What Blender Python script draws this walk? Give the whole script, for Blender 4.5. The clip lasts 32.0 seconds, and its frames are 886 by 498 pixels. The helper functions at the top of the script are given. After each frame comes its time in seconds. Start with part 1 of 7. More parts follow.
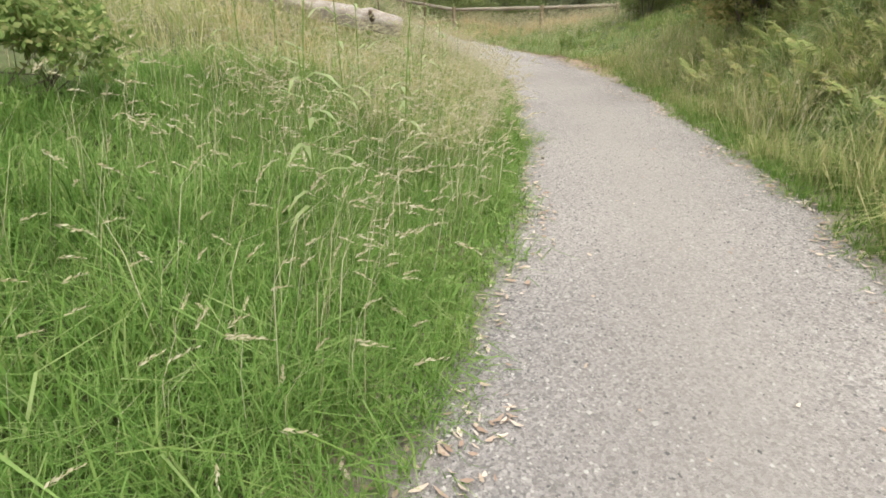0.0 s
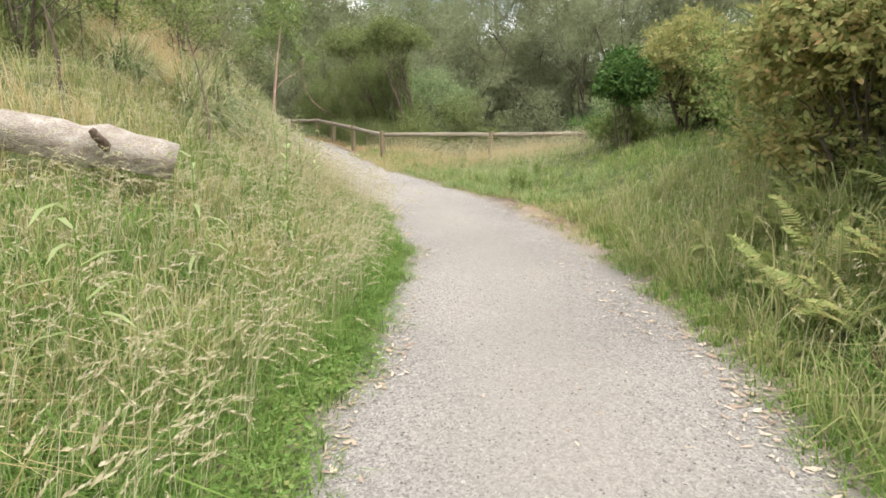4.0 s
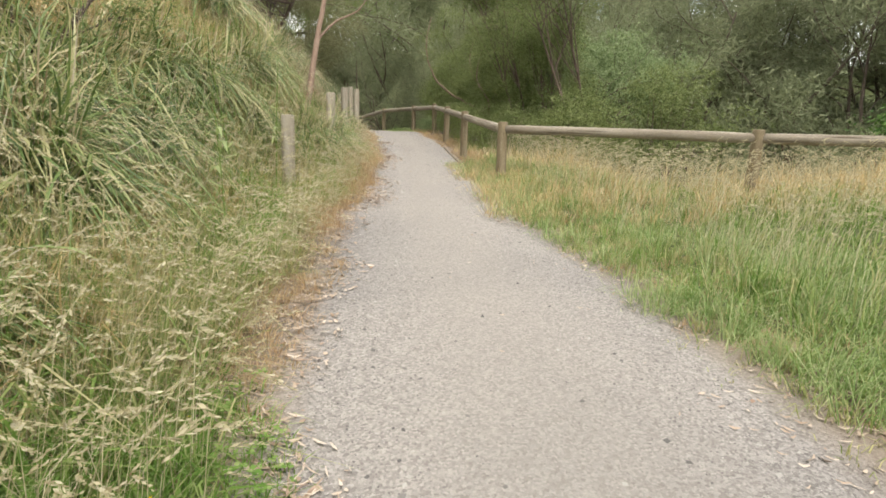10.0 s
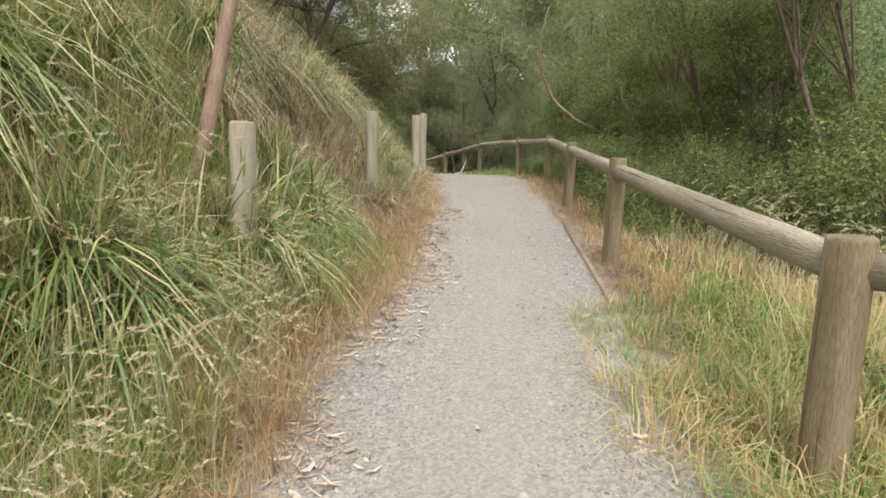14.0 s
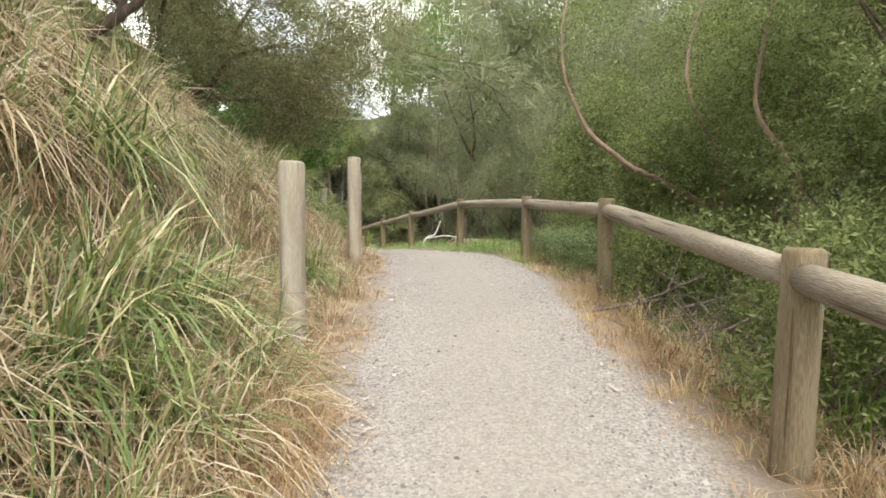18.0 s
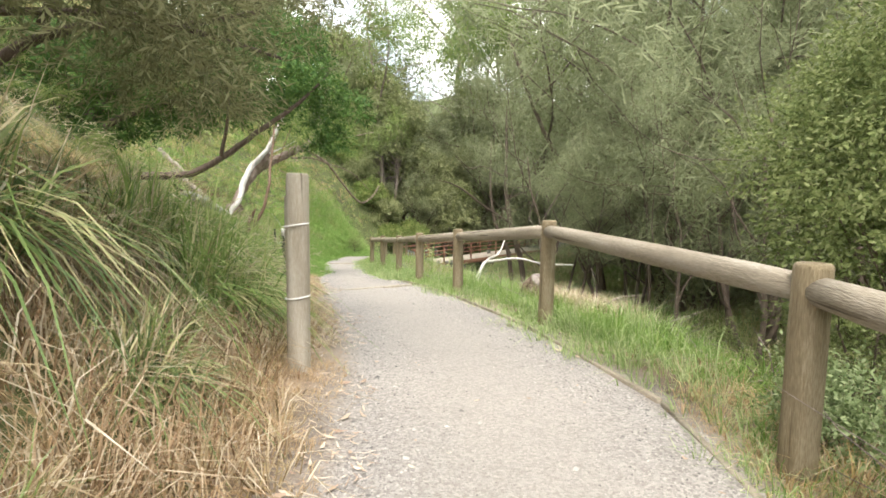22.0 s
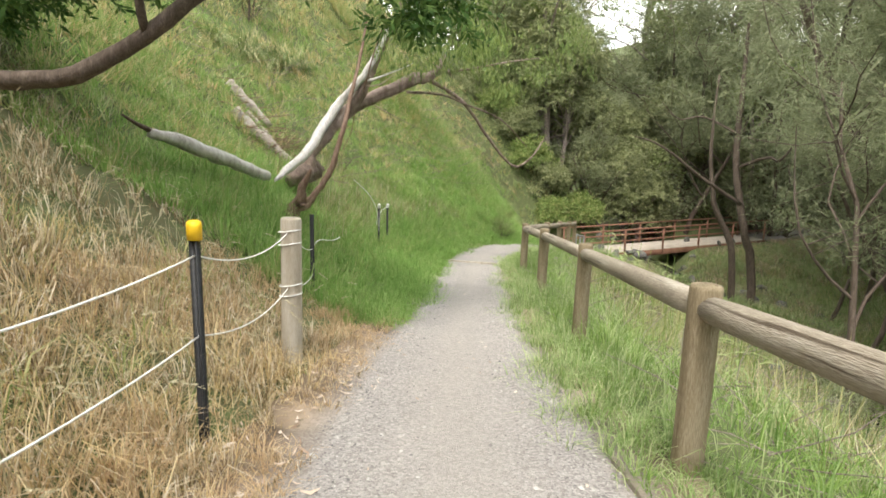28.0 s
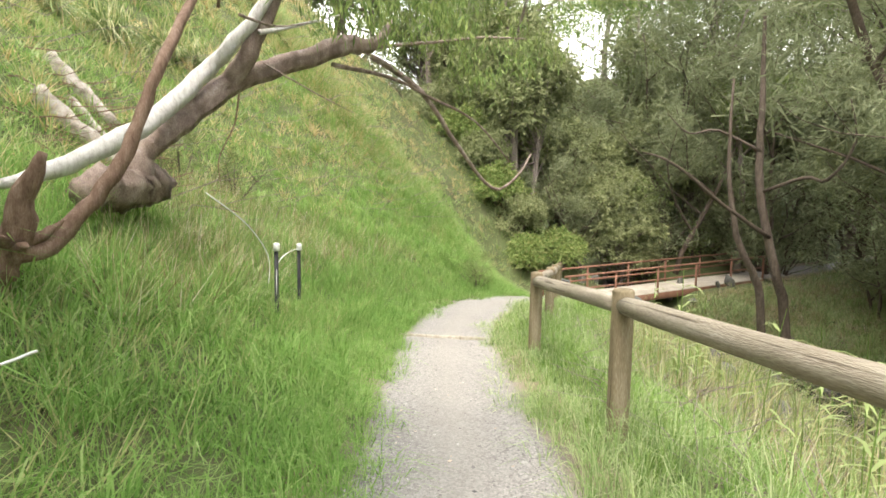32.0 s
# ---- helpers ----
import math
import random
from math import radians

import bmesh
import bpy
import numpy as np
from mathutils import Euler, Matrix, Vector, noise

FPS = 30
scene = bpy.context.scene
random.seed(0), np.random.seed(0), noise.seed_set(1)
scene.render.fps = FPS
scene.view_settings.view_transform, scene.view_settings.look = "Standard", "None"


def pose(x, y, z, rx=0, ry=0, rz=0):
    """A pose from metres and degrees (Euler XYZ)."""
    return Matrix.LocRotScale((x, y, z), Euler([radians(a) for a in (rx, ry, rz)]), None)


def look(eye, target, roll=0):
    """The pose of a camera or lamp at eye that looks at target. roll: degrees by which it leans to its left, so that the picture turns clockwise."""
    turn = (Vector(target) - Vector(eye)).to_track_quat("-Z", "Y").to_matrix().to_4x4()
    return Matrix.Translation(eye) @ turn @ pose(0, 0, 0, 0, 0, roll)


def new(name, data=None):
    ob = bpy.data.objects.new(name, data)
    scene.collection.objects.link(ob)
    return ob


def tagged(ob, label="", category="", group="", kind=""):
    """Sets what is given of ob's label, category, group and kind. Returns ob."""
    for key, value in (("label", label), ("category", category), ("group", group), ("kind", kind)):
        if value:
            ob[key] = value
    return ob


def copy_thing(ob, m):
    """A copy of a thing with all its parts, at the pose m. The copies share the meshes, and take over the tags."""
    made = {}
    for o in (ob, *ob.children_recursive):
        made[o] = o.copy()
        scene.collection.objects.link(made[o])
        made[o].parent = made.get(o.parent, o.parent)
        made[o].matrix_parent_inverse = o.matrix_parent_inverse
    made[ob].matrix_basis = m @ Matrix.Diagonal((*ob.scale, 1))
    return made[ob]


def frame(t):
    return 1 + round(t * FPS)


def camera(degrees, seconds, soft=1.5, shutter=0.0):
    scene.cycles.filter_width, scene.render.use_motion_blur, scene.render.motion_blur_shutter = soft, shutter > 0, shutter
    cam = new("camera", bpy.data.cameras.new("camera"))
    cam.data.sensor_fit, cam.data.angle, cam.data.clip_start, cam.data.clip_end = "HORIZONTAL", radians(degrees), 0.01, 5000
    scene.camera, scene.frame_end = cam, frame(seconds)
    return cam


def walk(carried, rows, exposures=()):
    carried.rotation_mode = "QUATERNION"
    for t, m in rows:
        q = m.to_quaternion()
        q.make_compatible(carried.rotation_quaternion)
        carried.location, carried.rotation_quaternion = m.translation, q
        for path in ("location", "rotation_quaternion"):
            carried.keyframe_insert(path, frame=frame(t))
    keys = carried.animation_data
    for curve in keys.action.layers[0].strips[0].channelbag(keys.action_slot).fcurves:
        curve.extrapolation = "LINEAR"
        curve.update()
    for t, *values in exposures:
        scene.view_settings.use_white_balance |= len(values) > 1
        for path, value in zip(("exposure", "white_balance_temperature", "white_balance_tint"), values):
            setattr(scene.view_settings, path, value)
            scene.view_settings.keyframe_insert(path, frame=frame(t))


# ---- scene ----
cam = camera(79.0, 32.0, soft=1.65)
PATH = [
    (0, (2.53, 1.801, 1.176), (2.27, 3.618, 0.38), -1.9),
    (0.5, (2.892, 2.569, 1.161), (2.73, 4.44, 0.471), -1.0),
    (1, (3.181, 3.306, 1.19), (3.109, 5.217, 0.604), -0.9),
    (1.5, (3.373, 4.055, 1.218), (3.364, 5.997, 0.74), -1.2),
    (2, (3.456, 4.813, 1.226), (3.431, 6.773, 0.829), -1.4),
    (2.5, (3.449, 5.574, 1.217), (3.402, 7.541, 0.857), -1.7),
    (3, (3.399, 6.341, 1.204), (3.312, 8.308, 0.855), -1.6),
    (3.5, (3.361, 7.135, 1.195), (3.242, 9.097, 0.825), -1.1),
    (5.5, (3.288, 10.685, 1.135), (3.004, 12.615, 0.694), 0.6),
    (6, (3.288, 11.426, 1.125), (2.997, 13.354, 0.678), 0.9),
    (6.5, (3.275, 12.116, 1.123), (2.956, 14.042, 0.685), 1.2),
    (7, (3.221, 12.817, 1.125), (2.864, 14.736, 0.689), 1.1),
    (7.5, (3.132, 13.557, 1.126), (2.731, 15.469, 0.698), 1.3),
    (8, (3.019, 14.329, 1.127), (2.575, 16.232, 0.701), 1.3),
    (8.5, (2.892, 15.104, 1.131), (2.391, 16.99, 0.696), 1.5),
    (9, (2.749, 15.869, 1.148), (2.168, 17.736, 0.729), 1.4),
    (9.5, (2.575, 16.633, 1.18), (1.911, 18.474, 0.764), 1.8),
    (10, (2.353, 17.405, 1.219), (1.614, 19.219, 0.815), 1.8),
    (10.5, (2.09, 18.184, 1.27), (1.271, 19.965, 0.876), 1.8),
    (11, (1.796, 18.982, 1.333), (0.927, 20.741, 0.945), 2.1),
    (11.5, (1.475, 19.807, 1.39), (0.554, 21.541, 1.008), 1.9),
    (12, (1.131, 20.638, 1.429), (0.174, 22.354, 1.056), 1.7),
    (12.5, (0.78, 21.428, 1.474), (-0.216, 23.122, 1.103), 1.9),
    (13, (0.432, 22.157, 1.547), (-0.599, 23.833, 1.191), 1.6),
    (13.5, (0.093, 22.843, 1.633), (-0.993, 24.487, 1.29), 1.6),
    (14, (-0.233, 23.52, 1.713), (-1.353, 25.146, 1.395), 1.4),
    (14.5, (-0.549, 24.21, 1.787), (-1.684, 25.838, 1.542), 1.6),
    (15, (-0.861, 24.914, 1.863), (-1.969, 26.573, 1.724), 1.5),
    (15.5, (-1.196, 25.603, 1.941), (-2.306, 27.265, 1.863), 1.4),
    (17.5, (-2.947, 27.954, 2.134), (-4.052, 29.614, 1.977), 0.2),
    (18, (-3.312, 28.55, 2.207), (-4.382, 30.232, 2.051), 0.3),
    (18.5, (-3.661, 29.156, 2.292), (-4.687, 30.868, 2.162), 0.4),
    (19, (-4.014, 29.766, 2.374), (-5.028, 31.485, 2.242), 0.3),
    (19.5, (-4.38, 30.38, 2.443), (-5.413, 32.088, 2.31), 0.5),
    (20, (-4.763, 30.982, 2.504), (-5.839, 32.664, 2.382), 0.4),
    (20.5, (-5.16, 31.565, 2.564), (-6.255, 33.234, 2.444), 0.6),
    (21, (-5.571, 32.147, 2.612), (-6.707, 33.787, 2.473), 0.3),
    (21.5, (-5.989, 32.743, 2.644), (-7.18, 34.339, 2.464), 0.2),
    (22, (-6.4, 33.341, 2.675), (-7.666, 34.874, 2.458), 0.6),
    (22.5, (-6.804, 33.927, 2.712), (-8.124, 35.409, 2.462), 1.1),
    (23, (-7.232, 34.498, 2.74), (-8.614, 35.918, 2.471), 1.4),
    (23.5, (-7.692, 35.052, 2.747), (-9.128, 36.416, 2.473), 1.7),
    (24, (-8.165, 35.581, 2.732), (-9.645, 36.891, 2.427), 1.8),
    (24.5, (-8.643, 36.075, 2.704), (-10.156, 37.339, 2.365), 1.9),
    (25, (-9.13, 36.538, 2.667), (-10.685, 37.744, 2.309), 1.9),
    (25.5, (-9.62, 36.982, 2.626), (-11.204, 38.149, 2.266), 2.0),
    (27.5, (-11.625, 38.433, 2.425), (-13.253, 39.516, 2.005), 2.1),
    (28, (-12.144, 38.783, 2.415), (-13.781, 39.878, 2.064), 1.7),
    (28.5, (-12.651, 39.1, 2.415), (-14.292, 40.205, 2.119), 1.7),
    (29, (-13.131, 39.388, 2.392), (-14.761, 40.515, 2.123), 1.5),
    (29.5, (-13.587, 39.68, 2.327), (-15.2, 40.832, 2.057), 1.2),
    (30, (-14.055, 39.994, 2.234), (-15.668, 41.147, 1.973), 2.0),
    (30.5, (-14.58, 40.329, 2.152), (-16.204, 41.48, 1.954), 1.4),
    (31, (-15.141, 40.693, 2.077), (-16.75, 41.87, 1.911), 1.1),
    (31.5, (-15.694, 41.092, 1.994), (-17.278, 42.303, 1.835), 1.1),
    (32, (-16.204, 41.524, 1.898), (-17.759, 42.767, 1.706), 1.0),
]
walk(cam, [(t, look(eye, target, roll)) for t, eye, target, roll in PATH],
     [(0, 0.15, 6300, 8), (1.5, 0.2, 6300, 8), (3.5, 0.4, 6300, 8), (8, 0.3, 6450, 8), (13, 0.1, 6450, 8), (15, 0.38, 6430, 8), (18, 0.62, 6400, 8), (20, 1.0, 6350, 8), (22, 1.05, 6350, 8), (24, 1.1, 6350, 8), (25, 1.1, 6300, 8), (28, 0.9, 6300, 8), (30, 1.15, 6350, 8), (32, 1.3, 6350, 8)])

# ---- light ----
SUN_EL, SUN_AZ = radians(62), radians(140)
world = bpy.data.worlds.new("sky")
scene.world = world
world.use_nodes = True
wn = world.node_tree.nodes
sky = wn.new("ShaderNodeTexSky")
sky.sky_type, sky.sun_disc = "NISHITA", False
sky.sun_elevation, sky.sun_rotation = SUN_EL, SUN_AZ
sky.air_density, sky.dust_density, sky.ozone_density = 1.0, 4.0, 1.0
wn["Background"].inputs["Strength"].default_value = 0.235
coord = wn.new("ShaderNodeTexCoord")
cloud = wn.new("ShaderNodeTexNoise")
cloud.inputs["Scale"].default_value, cloud.inputs["Detail"].default_value = 3.2, 6.0
ramp = wn.new("ShaderNodeValToRGB")
ramp.color_ramp.elements[0].position, ramp.color_ramp.elements[1].position = 0.36, 0.56
mix = wn.new("ShaderNodeMix")
mix.data_type = "RGBA"
mix.inputs[7].default_value = (9.6, 9.3, 8.8, 1)
wl = world.node_tree.links
wl.new(coord.outputs["Generated"], cloud.inputs["Vector"])
wl.new(cloud.outputs["Fac"], ramp.inputs["Fac"])
wl.new(ramp.outputs["Color"], mix.inputs[0])
wl.new(sky.outputs["Color"], mix.inputs[6])
wl.new(mix.outputs[2], wn["Background"].inputs["Color"])
sun = new("sun", bpy.data.lights.new("sun", "SUN"))
sun.data.energy, sun.data.angle, sun.data.color = 1.7, radians(18), (1.0, 0.94, 0.84)
sun.matrix_world = look((0, 0, 0), (-math.sin(SUN_AZ) * math.cos(SUN_EL), -math.cos(SUN_AZ) * math.cos(SUN_EL), -math.sin(SUN_EL)))

# ---- materials ----


def material(name, colors, scale=4.0, rough=0.85, bump=0.3, fine=60.0, island=0.0, thin=0.0, spots=None, stretch=None):
    """Base colour ramp over two sizes of noise; island: share of the ramp ruled by the piece; thin: light passing through leaves."""
    m = bpy.data.materials.new(name)
    m.use_nodes = True
    n, l = m.node_tree.nodes, m.node_tree.links
    b = n["Principled BSDF"]
    b.inputs["Roughness"].default_value = rough
    b.inputs["Specular IOR Level"].default_value = 0.1 if thin else 0.3
    geo, tex = n.new("ShaderNodeNewGeometry"), n.new("ShaderNodeTexCoord")
    pos = geo.outputs["Position"]
    if stretch:
        mp = n.new("ShaderNodeMapping")
        mp.inputs["Scale"].default_value = stretch
        l.new(tex.outputs["Object"], mp.inputs["Vector"])
        pos = mp.outputs["Vector"]
    big, small = n.new("ShaderNodeTexNoise"), n.new("ShaderNodeTexNoise")
    big.inputs["Scale"].default_value, big.inputs["Detail"].default_value = scale, 4
    small.inputs["Scale"].default_value, small.inputs["Detail"].default_value = fine, 3
    l.new(pos, big.inputs["Vector"])
    l.new(pos, small.inputs["Vector"])
    add = n.new("ShaderNodeMath")
    add.operation = "MULTIPLY_ADD"
    add.inputs[1].default_value = 0.45
    l.new(small.outputs["Fac"], add.inputs[0])
    half = n.new("ShaderNodeMath")
    half.operation = "MULTIPLY"
    half.inputs[1].default_value = 0.55
    l.new(big.outputs["Fac"], half.inputs[0])
    l.new(half.outputs[0], add.inputs[2])
    fac = add.outputs[0]
    if island:
        mx = n.new("ShaderNodeMix")
        mx.inputs[0].default_value = island
        l.new(fac, mx.inputs[2])
        l.new(geo.outputs["Random Per Island"], mx.inputs[3])
        fac = mx.outputs[0]
    r = n.new("ShaderNodeValToRGB")
    e = r.color_ramp.elements
    lo, hi = (0.3, 0.7) if not island else (0.5 - 0.2 - 0.25 * island, 0.5 + 0.2 + 0.25 * island)
    while len(e) < len(colors):
        e.new(0.5)
    for k, c in enumerate(colors):
        e[k].position = lo + (hi - lo) * k / (len(colors) - 1)
        e[k].color = (*c, 1)
    l.new(fac, r.inputs["Fac"])
    col = r.outputs["Color"]
    if spots:
        v = n.new("ShaderNodeTexVoronoi")
        v.inputs["Scale"].default_value = spots[0]
        l.new(pos, v.inputs["Vector"])
        hsv = n.new("ShaderNodeMix")
        hsv.data_type, hsv.blend_type = "RGBA", "OVERLAY"
        hsv.inputs[0].default_value = spots[1]
        bw = n.new("ShaderNodeRGBToBW")
        l.new(v.outputs["Color"], bw.inputs[0])
        l.new(col, hsv.inputs[6])
        l.new(bw.outputs[0], hsv.inputs[7])
        col = hsv.outputs[2]
    l.new(col, b.inputs["Base Color"])
    if bump:
        bp = n.new("ShaderNodeBump")
        bp.inputs["Strength"].default_value, bp.inputs["Distance"].default_value = bump, 0.02
        l.new(small.outputs["Fac"], bp.inputs["Height"])
        l.new(bp.outputs["Normal"], b.inputs["Normal"])
    if thin:
        tr, ms = n.new("ShaderNodeBsdfTranslucent"), n.new("ShaderNodeMixShader")
        ms.inputs[0].default_value = thin
        l.new(col, tr.inputs["Color"])
        l.new(b.outputs[0], ms.inputs[1])
        l.new(tr.outputs[0], ms.inputs[2])
        l.new(ms.outputs[0], n["Material Output"].inputs["Surface"])
    return m


M_SOIL = material("grassy_soil", [(0.10, 0.085, 0.045), (0.085, 0.092, 0.04), (0.095, 0.12, 0.042), (0.16, 0.14, 0.075)], 0.5, 0.95, 0.9, 9)
M_GRAVEL = material("gravel", [(0.205, 0.188, 0.177), (0.270, 0.249, 0.234), (0.338, 0.309, 0.284), (0.316, 0.292, 0.272)], 0.4, 0.95, 0.8, 120, spots=(75, 0.42))
# worn gravel thins out to bare earth and litter towards the edges
_n, _l = M_GRAVEL.node_tree.nodes, M_GRAVEL.node_tree.links
_b = _n["Principled BSDF"]
_at = _n.new("ShaderNodeAttribute")
_at.attribute_name = "edge"
_ns = _n.new("ShaderNodeTexNoise")
_ns.inputs["Scale"].default_value, _ns.inputs["Detail"].default_value = 2.6, 5
_ad = _n.new("ShaderNodeMath")
_ad.operation = "MULTIPLY_ADD"
_ad.inputs[1].default_value = 0.55
_l.new(_ns.outputs["Fac"], _ad.inputs[0])
_l.new(_at.outputs["Fac"], _ad.inputs[2])
_mr = _n.new("ShaderNodeMapRange")
_mr.inputs[1].default_value, _mr.inputs[2].default_value = 1.0, 1.36
_mx = _n.new("ShaderNodeMix")
_mx.data_type = "RGBA"
_sp = _n.new("ShaderNodeTexNoise")
_sp.inputs["Scale"].default_value, _sp.inputs["Detail"].default_value = 42, 8
_er = _n.new("ShaderNodeValToRGB")
_er.color_ramp.elements[0].color, _er.color_ramp.elements[1].color = (0.12, 0.088, 0.06, 1), (0.40, 0.305, 0.215, 1)
_er.color_ramp.elements[0].position, _er.color_ramp.elements[1].position = 0.35, 0.66
_l.new(_sp.outputs["Fac"], _er.inputs["Fac"])
_l.new(_ad.outputs[0], _mr.inputs[0])
_l.new(_mr.outputs[0], _mx.inputs[0])
_l.new(_b.inputs["Base Color"].links[0].from_socket, _mx.inputs[6])
_l.new(_er.outputs["Color"], _mx.inputs[7])
_l.new(_mx.outputs[2], _b.inputs["Base Color"])
# feet have ground the middle of the path to fine pale dust
_wn, _wa, _wr, _wm = (_n.new("ShaderNode" + k) for k in ("TexNoise", "Math", "MapRange", "Mix"))
_wn.inputs["Scale"].default_value, _wn.inputs["Detail"].default_value = 1.1, 5
_wa.operation = "MULTIPLY_ADD"
_wa.inputs[1].default_value = 0.9
_wr.inputs[1].default_value, _wr.inputs[2].default_value, _wr.inputs[3].default_value, _wr.inputs[4].default_value = 0.55, 1.05, 0.42, 0.0
_wm.data_type = "RGBA"
_wm.inputs[7].default_value = (0.337, 0.305, 0.27, 1)
_l.new(_wn.outputs["Fac"], _wa.inputs[0])
_l.new(_at.outputs["Fac"], _wa.inputs[2])
_l.new(_wa.outputs[0], _wr.inputs[0])
_l.new(_wr.outputs[0], _wm.inputs[0])
_l.new(_mx.inputs[6].links[0].from_socket, _wm.inputs[6])
_l.new(_wm.outputs[2], _mx.inputs[6])
M_STONE = material("stone_chips", [(0.115, 0.108, 0.104), (0.215, 0.20, 0.187), (0.30, 0.278, 0.255), (0.45, 0.425, 0.39)], 3, 0.9, 0.3, 90, island=0.85)
M_GREEN = material("green_grass", [(0.095, 0.175, 0.04), (0.17, 0.285, 0.062), (0.25, 0.36, 0.095), (0.38, 0.43, 0.18)], 0.5, 0.7, 0, 6, island=0.55, thin=0.42)
M_LUSH = material("lush_grass", [(0.12, 0.22, 0.05), (0.20, 0.345, 0.08), (0.29, 0.43, 0.125), (0.43, 0.50, 0.22)], 0.5, 0.7, 0, 6, island=0.55, thin=0.47)
M_SEED = material("seed_head", [(0.42, 0.37, 0.22), (0.56, 0.50, 0.33), (0.68, 0.62, 0.46)], 0.6, 0.75, 0, 6, island=0.6, thin=0.38)
M_SOFT = material("soft_grass", [(0.17, 0.265, 0.085), (0.28, 0.385, 0.145), (0.42, 0.49, 0.235), (0.56, 0.57, 0.34)], 0.5, 0.7, 0, 6, island=0.6, thin=0.45)
M_PALE = material("pale_grass", [(0.19, 0.27, 0.075), (0.31, 0.36, 0.13), (0.46, 0.44, 0.21), (0.60, 0.53, 0.31)], 0.5, 0.7, 0, 6, island=0.6, thin=0.42)
M_STRAW = material("dry_grass", [(0.42, 0.29, 0.13), (0.58, 0.44, 0.22), (0.68, 0.55, 0.32), (0.74, 0.64, 0.42)], 0.6, 0.75, 0, 6, island=0.6, thin=0.38)
M_RUSSET = material("russet_dead_grass", [(0.20, 0.125, 0.07), (0.37, 0.255, 0.155), (0.54, 0.42, 0.29), (0.66, 0.57, 0.43)], 0.7, 0.75, 0, 6, island=0.7, thin=0.38)
M_RUST = material("withered_grass", [(0.39, 0.26, 0.145), (0.55, 0.40, 0.235), (0.67, 0.53, 0.345)], 0.7, 0.75, 0, 6, island=0.6, thin=0.4)
M_LITTER = material("fallen_bark", [(0.29, 0.20, 0.145), (0.46, 0.36, 0.275), (0.62, 0.53, 0.44)], 2, 0.85, 0.2, 40, island=0.7)
M_TUSS = material("tussock_leaf", [(0.066, 0.11, 0.03), (0.15, 0.222, 0.0624), (0.294, 0.348, 0.126), (0.672, 0.588, 0.348)], 0.8, 0.45, 0, 8, island=0.8, thin=0.35)
M_REED = material("reed_leaf", [(0.14, 0.22, 0.065), (0.24, 0.34, 0.105), (0.39, 0.44, 0.185), (0.58, 0.55, 0.33)], 1.2, 0.5, 0, 8, island=0.6, thin=0.4)
M_RUSH = material("rush_leaf", [(0.112, 0.181, 0.05), (0.213, 0.312, 0.0875), (0.375, 0.444, 0.163), (0.675, 0.613, 0.362)], 1.0, 0.5, 0, 8, island=0.75, thin=0.4)
M_FERN = material("bracken", [(0.19, 0.26, 0.08), (0.31, 0.38, 0.125), (0.44, 0.44, 0.185), (0.55, 0.36, 0.17)], 1.1, 0.6, 0, 6, island=0.3, thin=0.35)
M_SAPL = material("smooth_red_bark", [(0.19, 0.125, 0.09), (0.29, 0.20, 0.15), (0.40, 0.30, 0.23)], 5, 0.7, 0.5, 30, stretch=(3, 3, 0.8))
M_DTUSS = material("dry_tussock_leaf", [(0.16, 0.115, 0.06), (0.36, 0.28, 0.16), (0.57, 0.47, 0.33), (0.72, 0.65, 0.52)], 0.8, 0.65, 0, 8, island=0.75, thin=0.35)
M_WATTLE = material("grey_green_leaf", [(0.086, 0.116, 0.0387), (0.159, 0.198, 0.0688), (0.249, 0.288, 0.112), (0.361, 0.387, 0.189)], 0.4, 0.6, 0, 5, island=0.6, thin=0.42)
M_FEATHER = material("feathery_leaf", [(0.10, 0.104, 0.05), (0.18, 0.18, 0.09), (0.275, 0.272, 0.145), (0.39, 0.375, 0.23)], 0.4, 0.6, 0, 5, island=0.6, thin=0.45)
M_SCRUB = material("browning_scrub_leaf", [(0.17, 0.19, 0.065), (0.29, 0.315, 0.11), (0.42, 0.40, 0.165), (0.50, 0.33, 0.16)], 0.7, 0.6, 0, 5, island=0.5, thin=0.42)
M_VALLEY = material("olive_leaf", [(0.15, 0.175, 0.085), (0.25, 0.275, 0.135), (0.37, 0.39, 0.20), (0.49, 0.49, 0.29)], 0.3, 0.6, 0, 4, island=0.5, thin=0.48)
M_SILVER = material("silvery_leaf", [(0.12, 0.17, 0.075), (0.21, 0.275, 0.125), (0.32, 0.385, 0.19), (0.45, 0.51, 0.30)], 0.4, 0.6, 0, 5, island=0.6, thin=0.42)
M_SHE = material("needle_leaf", [(0.18, 0.205, 0.115), (0.29, 0.315, 0.18), (0.43, 0.45, 0.28)], 0.3, 0.65, 0, 5, island=0.6, thin=0.55)
M_DARK = material("dark_leaf", [(0.045, 0.095, 0.028), (0.085, 0.16, 0.04), (0.15, 0.23, 0.06)], 0.5, 0.5, 0, 5, island=0.65, thin=0.25)
M_GUM = material("gum_leaf", [(0.10, 0.155, 0.05), (0.185, 0.255, 0.075), (0.34, 0.39, 0.135)], 0.6, 0.5, 0, 5, island=0.65, thin=0.3)
M_SHRUB = material("shrub_leaf", [(0.12, 0.19, 0.055), (0.21, 0.29, 0.085), (0.32, 0.385, 0.135), (0.45, 0.40, 0.19)], 0.6, 0.55, 0, 5, island=0.6, thin=0.42)
